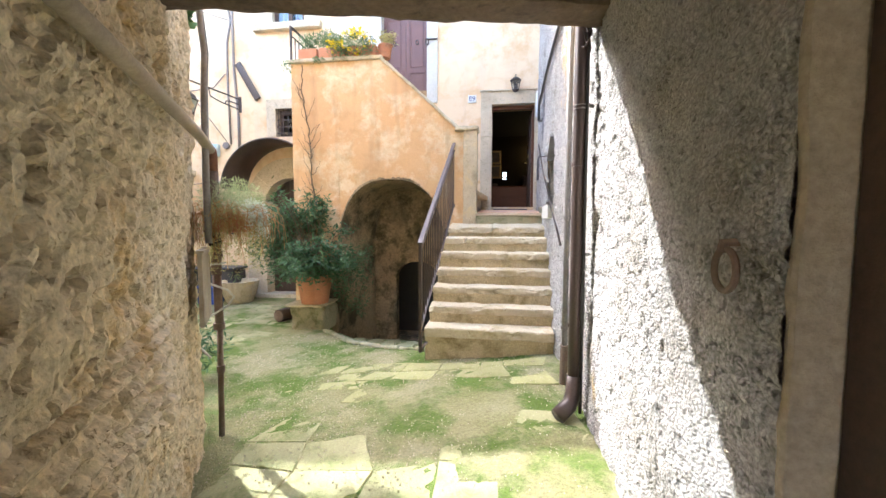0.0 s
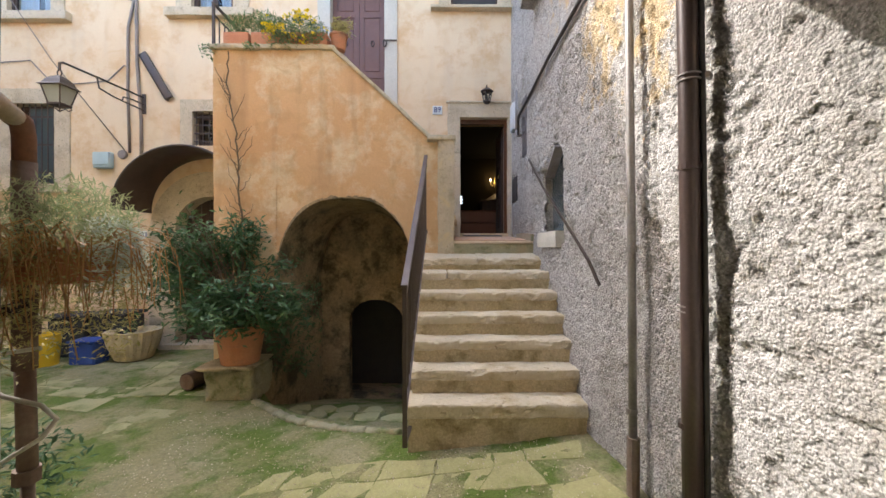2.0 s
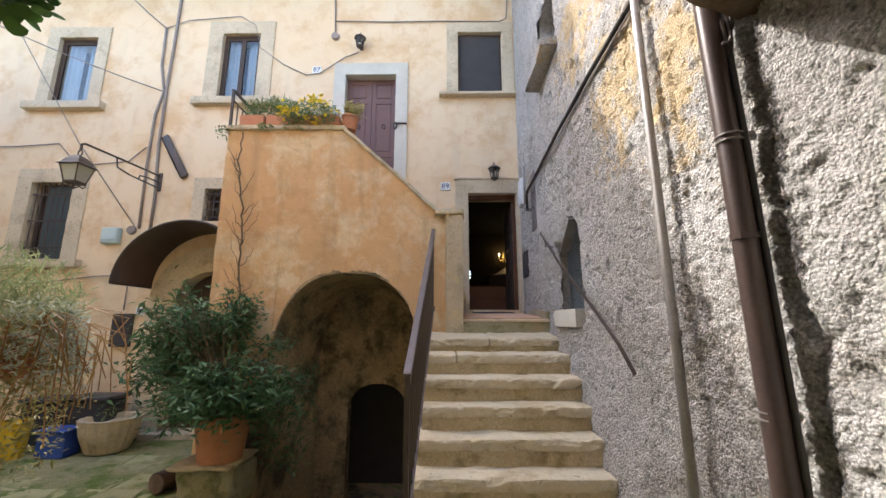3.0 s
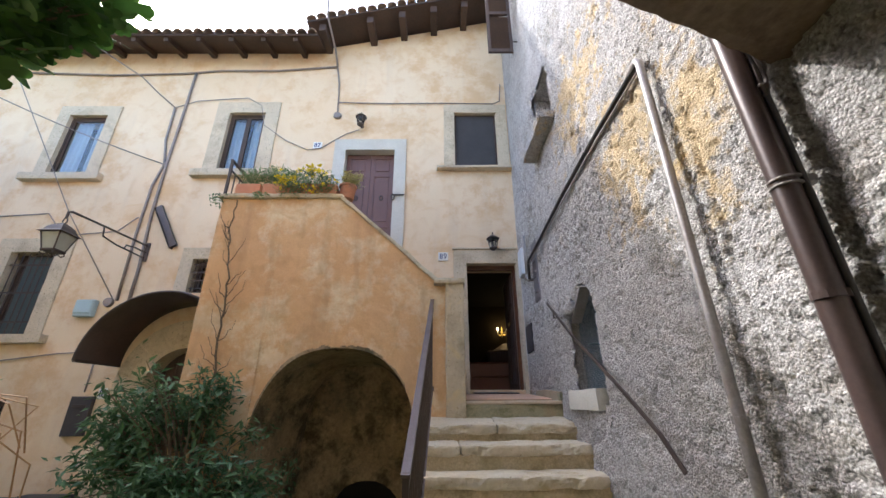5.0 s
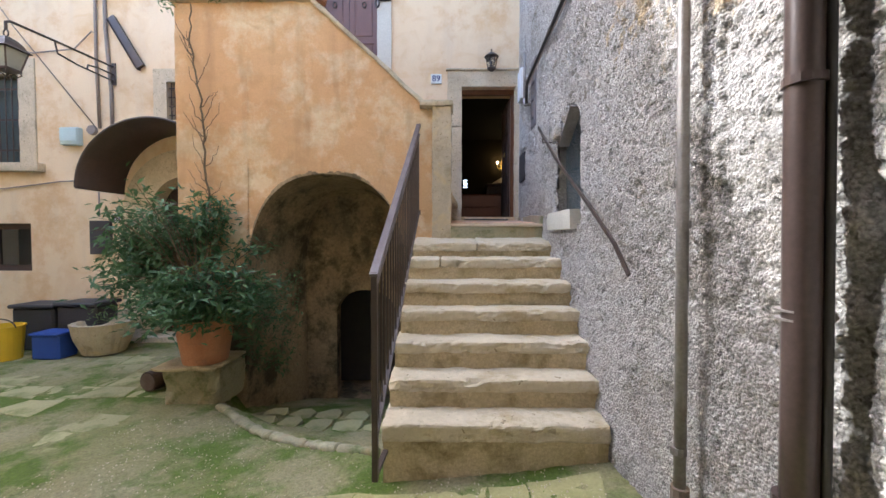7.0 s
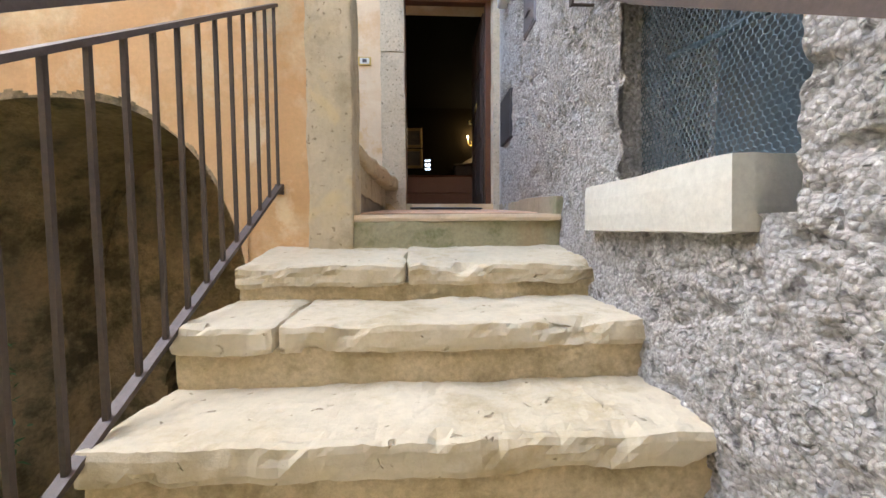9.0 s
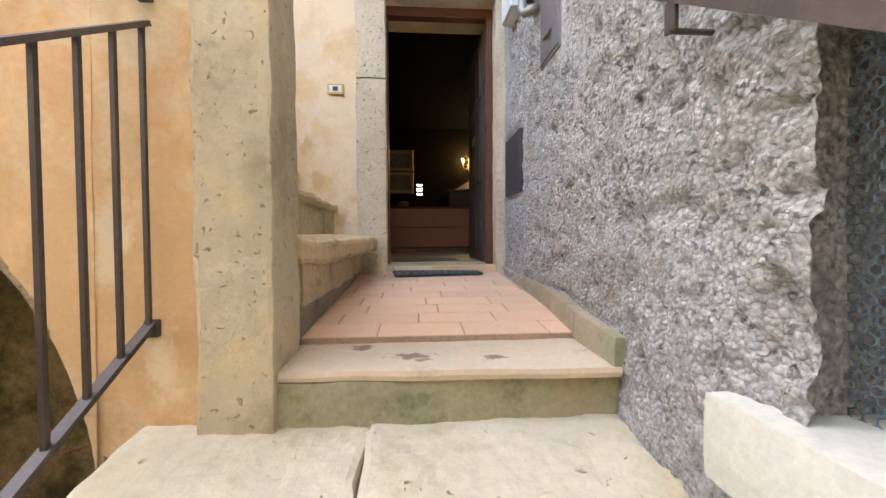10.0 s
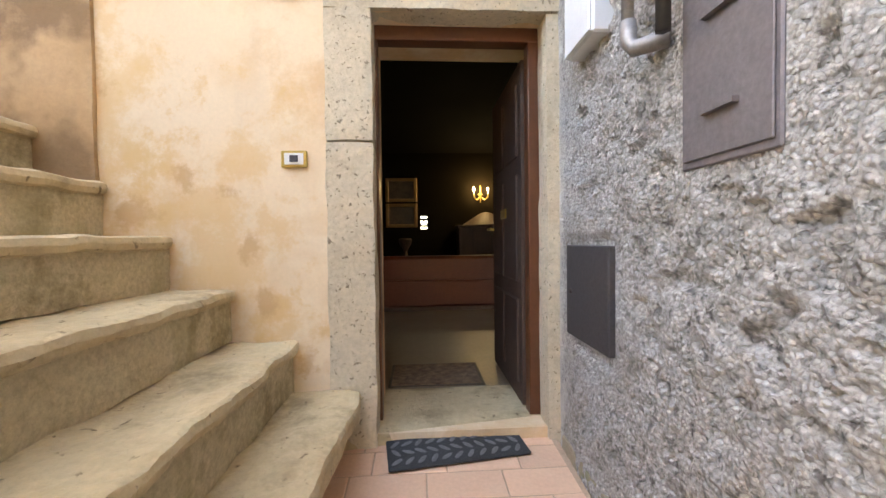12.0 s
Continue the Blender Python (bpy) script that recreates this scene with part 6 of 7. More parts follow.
# ---- plants ----
def leaves(bm, places, size, width=0.35, droop=0.3, rng=None, up=0.3):
    """Folded lance-shaped leaves at the places given."""
    rng = rng or random
    for p in places:
        d = Vector((rng.gauss(0, 1), rng.gauss(0, 1), rng.gauss(up, 0.6) - droop)).normalized()
        s = size * rng.uniform(0.6, 1.3)
        side = d.cross(Vector((rng.gauss(0, 0.5), rng.gauss(0, 0.5), 1))).normalized() * s * width
        n = side.cross(d).normalized() * s * 0.08
        p = Vector(p)
        a, b, m1, m2, e = (bm.verts.new(v) for v in (p, p + d * s, p + d * s * 0.45 + side * 0.5 + n, p + d * s * 0.45 - side * 0.5 + n, p + d * s * 0.5))
        bm.faces.new((a, m2, e))
        bm.faces.new((a, e, m1))
        bm.faces.new((m2, b, e))
        bm.faces.new((e, b, m1))
    return bm


def clump(n, centre, radii, rng, shell=0.35):
    out = []
    for _ in range(n):
        v = Vector((rng.gauss(0, 1), rng.gauss(0, 1), rng.gauss(0, 1))).normalized()
        k = rng.uniform(shell, 1.0) ** 0.6
        out.append((centre[0] + v.x * radii[0] * k, centre[1] + v.y * radii[1] * k, centre[2] + v.z * radii[2] * k))
    return out


def pot(parent, r, h, at, rim=0.02, mat=None):
    x, y, z = at
    part("pot", lathe([(r * 0.74, 0), (r * 0.76, 0.01), (r * 0.97, h * 0.86), (r + rim * 0.3, h * 0.87), (r + rim * 0.4, h), (r * 0.92, h), (r * 0.9, h * 0.9), (0.01, h * 0.88)], 28, at=at), mat or POT, parent, smooth=False)


rng = random.Random(7)
# plinth and the large potted bush
tagged(part("pot_plinth", rough_block(-3.20, -2.64, 5.52, 6.04, -0.36, 0.055, 0.045, 0.035, 210, 0.06, 0.01), MOSSY), "rough yellowish stone plinth under the large pot", "plinth")
tagged(part("plinth_slab", rough_block(-3.24, -2.62, 5.42, 6.02, 0.05, 0.083, 0.014, 0.04, 211, 0.014), RISER), "flat stone slab on the plinth", "slab")
b = thing("potted_bush", "leafy dark green bush in a large terracotta pot", "potted plant")
pot(b, 0.27, 0.44, (-2.86, 5.68, 0.085))
bm, lv = bmesh.new(), []
root = Vector((-2.86, 5.68, 0.46))
SPRAYS = ((-2.75, 5.42, 0.78, 0.42, 30), (-2.38, 5.50, 0.66, 0.30, 17), (-3.15, 5.42, 0.74, 0.36, 20), (-2.22, 5.72, 0.72, 0.20, 4), (-2.95, 5.86, 1.48, 0.32, 24), (-3.85, 5.85, 1.22, 0.34, 26), (-3.40, 5.75, 1.50, 0.34, 24), (-3.45, 5.55, 1.02, 0.34, 14))
for cx, cy, cz, spread, n in SPRAYS:
    for k in range(n):
        tip = Vector((cx + rng.gauss(0, spread * 0.55), min(cy + rng.gauss(0, 0.18), 5.98 if cx > -3.4 else 6.4), cz + rng.gauss(0, spread * 0.55)))
        mid = root.lerp(tip, 0.55) + Vector((0, 0, 0.18))
        tube([root + Vector((rng.gauss(0, 0.06), rng.gauss(0, 0.06), 0)), mid, tip], [0.009, 0.006, 0.003], 4, bm, False)
        for i in range(38):
            u = rng.uniform(0.45, 1.05)
            p_ = mid.lerp(tip, u) + Vector((rng.gauss(0, 0.07), rng.gauss(0, 0.07), rng.gauss(-0.01, 0.055)))
            lv.append(p_)
part("branchwork", bm, TWIG, b)
part("foliage", leaves(bmesh.new(), lv, 0.098, 0.34, 0.55, rng), NANDINA, b)
lg = thing("log", "short dark brown log lying on the ground", "log")
bm = tube([(-3.56, 5.80, -0.19), (-3.46, 6.20, -0.18)], 0.105, 16)
part("log_wood", bm, DARKWOOD, lg)
part("end_grain", tube([(-3.562, 5.792, -0.19), (-3.56, 5.802, -0.19)], 0.092, 16), RUST, lg)

# dry climber and creeper on the orange wall
cl = thing("creeper", "bare dry creeper stems on the orange wall", "climbing plant")
bm = bmesh.new()
x, z, pts = -3.06, 1.4, []
while z < 3.90:
    pts.append((x, PY - 0.045 - 0.012 * rng.random(), z))
    z += 0.08
    x += rng.uniform(-0.028, 0.026)
tube(pts, [0.013 * (1 - 0.45 * i / len(pts)) for i in range(len(pts))], 6, bm)
for k in range(22):
    p = Vector(pts[rng.randint(0, len(pts) - 6)])
    side_ = rng.choice((-1, -1, 1))
    q = [p]
    for i in range(rng.randint(4, 9)):
        q.append(q[-1] + Vector((side_ * rng.uniform(0.0, 0.045), rng.uniform(-0.006, 0.004), rng.uniform(0.01, 0.08))))
    tube(q, [0.006 * (1 - 0.7 * i / len(q)) for i in range(len(q))], 4, bm)
part("branchwork", bm, TWIG, cl)
part("foliage", leaves(bmesh.new(), clump(60, (-3.45, 6.05, 3.9), (0.12, 0.06, 0.12), rng, 0.1) + clump(60, (-2.93, 6.05, 3.95), (0.11, 0.05, 0.05), rng, 0.1), 0.05, 0.4, 0.2, rng), HERB, cl)
hv = thing("hanging_creeper", "dark creeper hanging down the vault corner", "climbing plant")
pts = []
for k in range(150):
    x, z = rng.uniform(-2.66, -2.10), rng.uniform(-0.1, 0.95)
    pts += [(x + rng.gauss(0, 0.04), 6.02 - 0.05 * rng.random() + 0.5 * max(0, x + 2.45), z + rng.gauss(0, 0.06)) for _ in range(6)]
part("foliage", leaves(bmesh.new(), pts, 0.06, 0.35, 0.9, rng), NANDINA, hv)

# hanging pot with trailing plant at the passage corner
hp = thing("hanging_planter", "terracotta planter with silvery trailing plant", "hanging plant")
HX, HY = -1.93, 2.61
part("box", rough_block(HX - 0.13, HX + 0.11, HY - 0.10, HY + 0.12, 1.27, 1.40, 0.004, 0.05, 260, 0.015), POT, hp)
part("bracket", bar((HX - 0.24, HY + 0.02, 1.275), (HX + 0.02, HY + 0.02, 1.275), 0.03, 0.015), IRON, hp)
top = clump(2600, (HX, HY, 1.49), (0.24, 0.23, 0.17), rng, 0.1)
part("upper_foliage", leaves(bmesh.new(), top, 0.036, 0.16, -0.4, rng), SAGE, hp)
pts = []
for k in range(330):
    a, far_ = rng.uniform(0, 6.28), rng.uniform(0.5, 1.0)
    x, y = HX + 0.20 * far_ * math.cos(a), HY + 0.19 * far_ * math.sin(a)
    for i in range(rng.randint(6, 21)):
        pts.append((x + 0.03 * math.sin(0.35 * i + 9 * a) + 0.002 * i * math.cos(a) + rng.gauss(0, 0.022), y + 0.03 * math.cos(0.4 * i + 7 * a) + 0.002 * i * math.sin(a) + rng.gauss(0, 0.022), 1.42 - 0.022 * i + rng.gauss(0, 0.02)))
part("trailing_foliage", leaves(bmesh.new(), pts, 0.024, 0.30, 0.4, rng), OLIVE, hp)
pts = []
for k in range(95):
    a = rng.uniform(-0.5, 2.1)
    x, y = HX + 0.17 * math.cos(a), HY + 0.17 * math.sin(a)
    h_ = rng.uniform(1.34, 1.50)
    for i in range(24):
        u = i / 24
        pts.append((x + 0.08 * u * math.cos(a) + rng.gauss(0, 0.008), y + 0.08 * u * math.sin(a) + rng.gauss(0, 0.008), h_ + 0.05 * u - 0.20 * u * u + rng.gauss(0, 0.008)))
part("silver_foliage", leaves(bmesh.new(), pts, 0.024, 0.34, -0.1, rng), SILVER, hp)
bm = bmesh.new()
for k in range(190):
    a = rng.uniform(0, 6.28)
    p = Vector((HX + 0.16 * math.cos(a), HY + 0.14 * math.sin(a), rng.uniform(1.33, 1.45)))
    q = p + Vector((0.09 * math.cos(a) + rng.gauss(0, 0.04), 0.09 * math.sin(a) + rng.gauss(0, 0.04), rng.uniform(-0.1, 0.06)))
    tube([p, p.lerp(q, 0.5) + Vector((0, 0, 0.04)), q, q + Vector((rng.gauss(0, 0.03), rng.gauss(0, 0.03), rng.uniform(-0.24, -0.05)))], 0.0022, 3, bm, False)
tagged(part("dry_tangle", bm, DRYLEAF, hp), kind="stuff")

# planters on the parapet
def planter(x0, x1, label):
    t = thing("flower_box", label, "planter", "parapet planters")
    part("box", rough_block(x0, x1, 6.12, 6.34, 3.99, 4.17, 0.004, 0.05, int(abs(x0) * 60), 0.015), POT, t)
    return t


p = planter(-3.30, -2.98, "small terracotta planter with grey-green herbs on the parapet")
part("foliage", leaves(bmesh.new(), clump(420, (-3.14, 6.22, 4.28), (0.20, 0.13, 0.15), rng, 0.1), 0.075, 0.16, -0.5, rng), HERB, p)
p = planter(-2.95, -2.50, "terracotta planter with grey-green herbs on the parapet")
part("foliage", leaves(bmesh.new(), clump(650, (-2.80, 6.22, 4.30), (0.24, 0.13, 0.17), rng, 0.1), 0.075, 0.16, -0.5, rng), HERB, p)
p = planter(-2.46, -1.98, "terracotta planter spilling over with yellow flowers")
part("foliage", leaves(bmesh.new(), clump(700, (-2.33, 6.16, 4.20), (0.34, 0.17, 0.20), rng, 0.1) + clump(500, (-2.52, 6.05, 4.10), (0.26, 0.10, 0.22), rng, 0.1) + clump(300, (-2.12, 6.06, 4.10), (0.20, 0.10, 0.16), rng, 0.1), 0.06, 0.2, -0.1, rng), HERB, p)
heads = []
for c_ in clump(64, (-2.38, 6.10, 4.20), (0.42, 0.18, 0.24), rng, 0.5):
    heads += clump(9, c_, (0.035, 0.035, 0.025), rng, 0.2)
part("blossoms", leaves(bmesh.new(), heads, 0.036, 0.9, -0.2, rng), FLOWER, p)
p = thing("flower_pot", "round terracotta pot at the parapet corner", "flower pot")
pot(p, 0.11, 0.20, (-1.86, 6.24, 3.985))
part("foliage", leaves(bmesh.new(), clump(220, (-1.80, 6.2, 4.27), (0.15, 0.12, 0.12), rng, 0.1), 0.07, 0.3, 0.1, rng), OLIVE, p)
rw = thing("landing_railing", "dark iron railing at the side of the upper landing", "railing")
part("post", bar((-3.43, 6.14, 3.98), (-3.43, 6.14, 4.54), 0.03, 0.03, up=(0, 1, 0)), IRON, rw)
part("post", bar((-3.43, 7.80, 3.6), (-3.43, 7.80, 4.54), 0.03, 0.03, up=(0, 1, 0)), IRON, rw)
part("top_rail", bar((-3.43, 6.12, 4.54), (-3.43, 7.86, 4.54), 0.035, 0.02), IRON, rw)
part("mid_rail", bar((-3.43, 6.14, 4.40), (-3.43, 7.86, 4.40), 0.02, 0.015), IRON, rw)
for k in range(12):
    y = 6.27 + 0.125 * k
    part("baluster", bar((-3.43, y, 3.98), (-3.43, y, 4.40), 0.014, 0.014, up=(0, 1, 0)), IRON, rw)

# containers by the far wall
def tub(name, label, cat, r, h, at, mat, taper=0.85, rim=0.012):
    t = thing(name, label, cat)
    part("body", lathe([(r * taper, 0), (r, h), (r + rim, h), (r + rim, h + 0.02), (r - 0.01, h + 0.02), (r * taper - 0.012, 0.02)], 24, at=at), mat, t)
    return t


y = tub("bucket", "bright yellow plastic bucket", "bucket", 0.22, 0.44, (-6.38, 6.88, -0.31), YELLOW)
part("handle", tube([(-6.38 + 0.23 * math.cos(a), 6.84, 0.13 + 0.12 * math.sin(a)) for a in np.linspace(0, math.pi, 12)], 0.008, 6), IRON, y)
bl = thing("crate", "blue plastic crate on the ground", "crate")
bm = box(-5.98, -5.60, 6.86, 7.14, -0.31, 0.02, 0.02)
part("body", bm, BLUE, bl)
part("rim", box(-6.0, -5.58, 6.84, 7.16, 0.015, 0.05, 0.008), BLUE, bl)
for x0, y0, w_, h_, z0 in ((-6.72, 7.28, 0.62, 0.62, -0.31), (-6.02, 7.24, 0.58, 0.66, -0.31)):
    t = thing("storage_bin", "black plastic storage bin with a lid", "bin", "black bins")
    part("body", box(x0, x0 + w_, y0, y0 + 0.40, z0, z0 + h_, 0.03), BLACKPLASTIC, t)
    part("lid", box(x0 - 0.03, x0 + w_ + 0.03, y0 - 0.03, y0 + 0.43, z0 + h_ - 0.002, z0 + h_ + 0.05, 0.015), BLACKPLASTIC, t)
t = thing("stone_planter", "mossy grey ribbed stone planter on the ground", "planter")
bm = lathe([(0.20, 0), (0.24, 0.02), (0.33, 0.25), (0.36, 0.42), (0.37, 0.45), (0.30, 0.45), (0.27, 0.38), (0.01, 0.36)], 40, at=(-5.30, 7.22, -0.31))
for v in bm.verts:
    dx, dy = v.co.x + 5.30, v.co.y - 7.22
    k = 1 + 0.03 * math.cos(20 * math.atan2(dy, dx))
    v.co.x, v.co.y = -5.30 + dx * k, 7.22 + dy * k
part("bowl", bm, STONE, t)
part("foliage", leaves(bmesh.new(), clump(50, (-5.32, 7.22, 0.22), (0.2, 0.2, 0.12), rng, 0.1), 0.06, 0.3, 0, rng), HERB, t)
sh_ = thing("garden_shrub", "low straggling shrub by the house wall", "shrub")
part("foliage", leaves(bmesh.new(), clump(420, (-3.05, 3.55, 0.05), (0.30, 0.30, 0.30), rng, 0.1), 0.07, 0.3, 0.1, rng), NANDINA, sh_)

# pipes and cables at the corner of the left wall
lp = thing("wall_pipe", "pale painted pipe along the rubble wall", "pipe")
dirx = Vector((-1.1, 1.78, 0)).normalized()
off_ = Vector((0.85, 0.53, 0)) * 0.10
pp = [Vector((-0.95, 0.45, 1.90)) + off_, Vector((-1.30, 1.09, 1.895)) + off_, Vector((-1.87, 2.10, 1.87)) + off_, Vector((-2.12, 2.50, 1.855)) + off_]
part("pipe", tube(pp, 0.032, 12), material("painted_pipe", (0.46, 0.38, 0.28), (0.40, 0.33, 0.25), 5, 50, 0.6, bump=0.1), lp, smooth=True)
end = pp[-1]
part("elbow", tube([end - dirx * 0.03, end + dirx * 0.04, end + dirx * 0.07 + Vector((0, 0, -0.05)), end + dirx * 0.07 + Vector((0, 0, -0.16))], 0.034, 12), material("rust_red_elbow", (0.26, 0.11, 0.06), (0.18, 0.09, 0.06), 6, 50, 0.8, bump=0.3), lp, "rust-red elbow", smooth=True)
dn = end + dirx * 0.07
rp = thing("rusty_downpipe", "rusty jointed downpipe at the wall corner", "downpipe")
part("upper_length", tube([dn + Vector((0, 0, -0.14)), dn + Vector((0.0, 0, -0.9))], 0.036, 12), RUST, rp, smooth=True)
part("middle_length", tube([dn + Vector((0.0, 0, -0.88)), dn + Vector((0.01, 0.0, -1.30))], 0.030, 12), RUST, rp, smooth=True)
part("lower_length", tube([dn + Vector((0.01, 0, -1.28)), dn + Vector((-0.02, 0.02, -2.16))], 0.021, 12), RUST, rp, smooth=True)
for z in (-0.75, -1.29, -1.62):
    part("joint", tube([dn + Vector((0.006, 0, z - 0.025)), dn + Vector((0.006, 0, z + 0.025))], 0.040 if z > -1.5 else 0.028, 12), RUST, rp)
cable([(-1.92, 2.40, 4.4), (-1.93, 2.40, 3.2), (-1.95, 2.39, 2.75), (-1.91, 2.38, 2.45), (-1.93, 2.385, 2.2), (-1.945, 2.39, 1.6), (-1.95, 2.40, 1.2)], 0.022, GREYPIPE, "pale bent conduit up the wall corner", "conduit", kind="pipe")
gb = thing("meter_door", "weathered grey metal door of a meter recess", "wall cabinet")
GREYBOARD = streaks(material("grey_board", (0.52, 0.46, 0.38), (0.42, 0.36, 0.29), 4, 40, 0.7, bump=0.3, third=(0.30, 0.20, 0.12), third_at=0.60, third_scale=5, speck=0.1), (0.26, 0.19, 0.13), 0.5, 12, 2)
b0, b1 = Vector((-1.80, 2.14, 0.92)), Vector((-2.03, 2.48, 0.92))
part("door_sheet", bar(b0, b1, 0.025, 0.46), GREYBOARD, gb)
part("top_lip", bar(b0 + Vector((0.0, 0.0, 0.24)), b1 + Vector((0.0, 0.0, 0.24)), 0.045, 0.016), GREYBOARD, gb)
part("hasp", tube([(-1.98, 2.46, 1.19), (-2.0, 2.56, 1.20)], 0.022, 8), IRON, gb)
cable([(-1.938, 2.540, 1.05), (-2.034, 2.510, 1.04), (-2.098, 2.500, 1.01), (-2.082, 2.490, 0.94), (-2.018, 2.490, 0.90), (-1.906, 2.510, 0.86), (-1.866, 2.520, 0.81), (-1.906, 2.510, 0.75), (-2.034, 2.500, 0.67), (-2.146, 2.490, 0.60), (-2.194, 2.490, 0.55), (-2.178, 2.500, 0.46), (-2.114, 2.510, 0.40), (-2.066, 2.520, 0.35)], 0.008, WHITECABLE, "loose white hose looped round the downpipe", "hose", kind="hose")

# fig branch over the yard
tr = thing("fig_tree", "fig tree with broad lobed leaves by the wall", "tree")
part("trunk", tube([(-3.75, 3.25, -0.35), (-3.75, 3.22, 1.2), (-3.65, 3.20, 2.3), (-3.5, 3.22, 3.0)], [0.07, 0.055, 0.045, 0.03], 10), TWIG, tr, smooth=True)
bm = bmesh.new()
lv = []
for k in range(22):
    tip = Vector((rng.uniform(-3.35, -2.62), rng.uniform(3.22, 3.62), rng.uniform(3.1, 4.1)))
    st_ = Vector((-3.5, 3.22, 2.95))
    tube([st_, st_.lerp(tip, 0.5) + Vector((0, 0, 0.15)), tip], [0.02, 0.012, 0.004], 6, bm)
    for i in range(14):
        u = rng.uniform(0.45, 1.05)
        lv.append(st_.lerp(tip, u) + Vector((rng.gauss(0, 0.06), rng.gauss(0, 0.06), rng.gauss(0.02, 0.06))))
part("limb", bm, TWIG, tr)
bm = bmesh.new()
for p in lv:
    d = Vector((rng.gauss(0, 1), rng.gauss(0, 1), -0.5)).normalized()
    n = Vector((rng.gauss(0, 0.4), rng.gauss(0, 0.4), 1)).normalized()
    s_ = d.cross(n).normalized()
    size = rng.uniform(0.07, 0.12)
    c0 = bm.verts.new(p)
    ring = []
    for i in range(21):
        a = -2.6 + 5.2 * i / 20
        r = size * (0.45 + 0.55 * abs(math.cos(a * 1.5)) ** 1.5)
        ring.append(bm.verts.new(p + (d * math.cos(a) + s_ * math.sin(a)) * r - n * 0.12 * r))
    for q, w_ in zip(ring, ring[1:]):
        bm.faces.new((c0, q, w_))
part("crown", bm, FIG, tr)

# ---- room behind the open door ----
sf = thing("leather_sofa", "red-brown leather sofa back in the dim room", "sofa")
LEATHER = material("red_brown_leather", (0.12, 0.030, 0.011), (0.10, 0.024, 0.009), 4, 50, 0.4, bump=0.15, bump_dist=0.003)
part("back", box(-0.75, 1.35, 11.05, 11.30, 1.70, 2.38, 0.04), LEATHER, sf)
part("piping", box(-0.76, 1.36, 11.03, 11.06, 2.04, 2.07, 0.008), LEATHER, sf)
part("seat", box(-0.70, 1.30, 11.28, 11.95, 1.70, 2.10, 0.04), LEATHER, sf)
part("base", box(-0.72, 1.32, 11.08, 11.9, 1.66, 1.71), DARKWOOD, sf)
part("arm", box(-0.92, -0.74, 11.06, 11.95, 1.70, 2.30, 0.04), LEATHER, sf)
part("arm", box(1.34, 1.52, 11.06, 11.95, 1.70, 2.30, 0.04), LEATHER, sf)
GILT = material("dull_gilt", (0.34, 0.20, 0.07), (0.26, 0.14, 0.05), 8, 60, 0.4, 0.4, bump=0.2)
CANVAS = material("dark_canvas", (0.13, 0.09, 0.05), (0.07, 0.05, 0.035), 9, 60, 0.6, bump=0.1)
for z0 in (2.83, 3.30):
    pc = thing("framed_picture", "dark picture in a gilt frame on the room wall", "picture", "room pictures")
    bm = bmesh.new()
    for q in ((-0.58, -0.52, z0, z0 + 0.44), (-0.06, 0.0, z0, z0 + 0.44), (-0.52, -0.06, z0, z0 + 0.06), (-0.52, -0.06, z0 + 0.38, z0 + 0.44)):
        box(q[0], q[1], 13.15, 13.196, q[2], q[3], 0.008, bm)
    part("frame", bm, GILT, pc)
    part("canvas", box(-0.525, -0.055, 13.172, 13.19, z0 + 0.055, z0 + 0.385), CANVAS, pc)
wg = thing("lattice_window", "small bright lattice window far inside the room", "window")
part("lattice_bar", tube([(0.02, 13.3, 2.85), (0.22, 13.3, 3.05)], 0.010, 6), DARKWOOD, wg)
part("lattice_bar", tube([(0.22, 13.3, 2.85), (0.02, 13.3, 3.05)], 0.010, 6), DARKWOOD, wg)
for z in (2.86, 2.98, 3.06):
    part("crossbar", box(0.02, 0.22, 13.28, 13.32, z - 0.02, z + 0.02), DARKWOOD, wg)
cb = thing("dark_cabinet", "dark wooden cabinet against the room wall", "cabinet")
part("body", box(0.72, 1.75, 12.7, 13.18, 1.66, 2.80, 0.01), DARKWOOD, cb)
part("top", box(0.69, 1.78, 12.67, 13.18, 2.80, 2.85, 0.008), DARKWOOD, cb)
part("pediment", lathe([(0.02, 0), (0.45, 0.0), (0.1, 0.22), (0.02, 0.24)], 24, at=(1.25, 13.0, 2.85)), DARKWOOD, cb)
ur = thing("vase", "small dark vase behind the sofa", "vase")
part("body", lathe([(0.05, 0), (0.03, 0.10), (0.10, 0.22), (0.12, 0.30), (0.09, 0.33), (0.07, 0.30)], 16, at=(-0.22, 12.9, 2.30)), DARKWOOD, ur)
part("stand", box(-0.42, 0.0, 12.75, 13.1, 1.66, 2.30, 0.01), DARKWOOD, ur)
sc = thing("wall_sconce", "brass two-arm wall sconce with lit candle bulbs", "wall lamp")
SX, SZ = 1.17, 3.42
part("plate", lathe([(0.05, 0.0), (0.04, 0.02), (0.01, 0.03)], 12, at=(SX, 13.15, SZ)), BRASS, sc)
BULB = bpy.data.materials.new("lit_bulb")
BULB.use_nodes = True
nb = BULB.node_tree.nodes["Principled BSDF"]
nb.inputs["Emission Color"].default_value, nb.inputs["Emission Strength"].default_value = (1.0, 0.72, 0.32, 1), 12.0
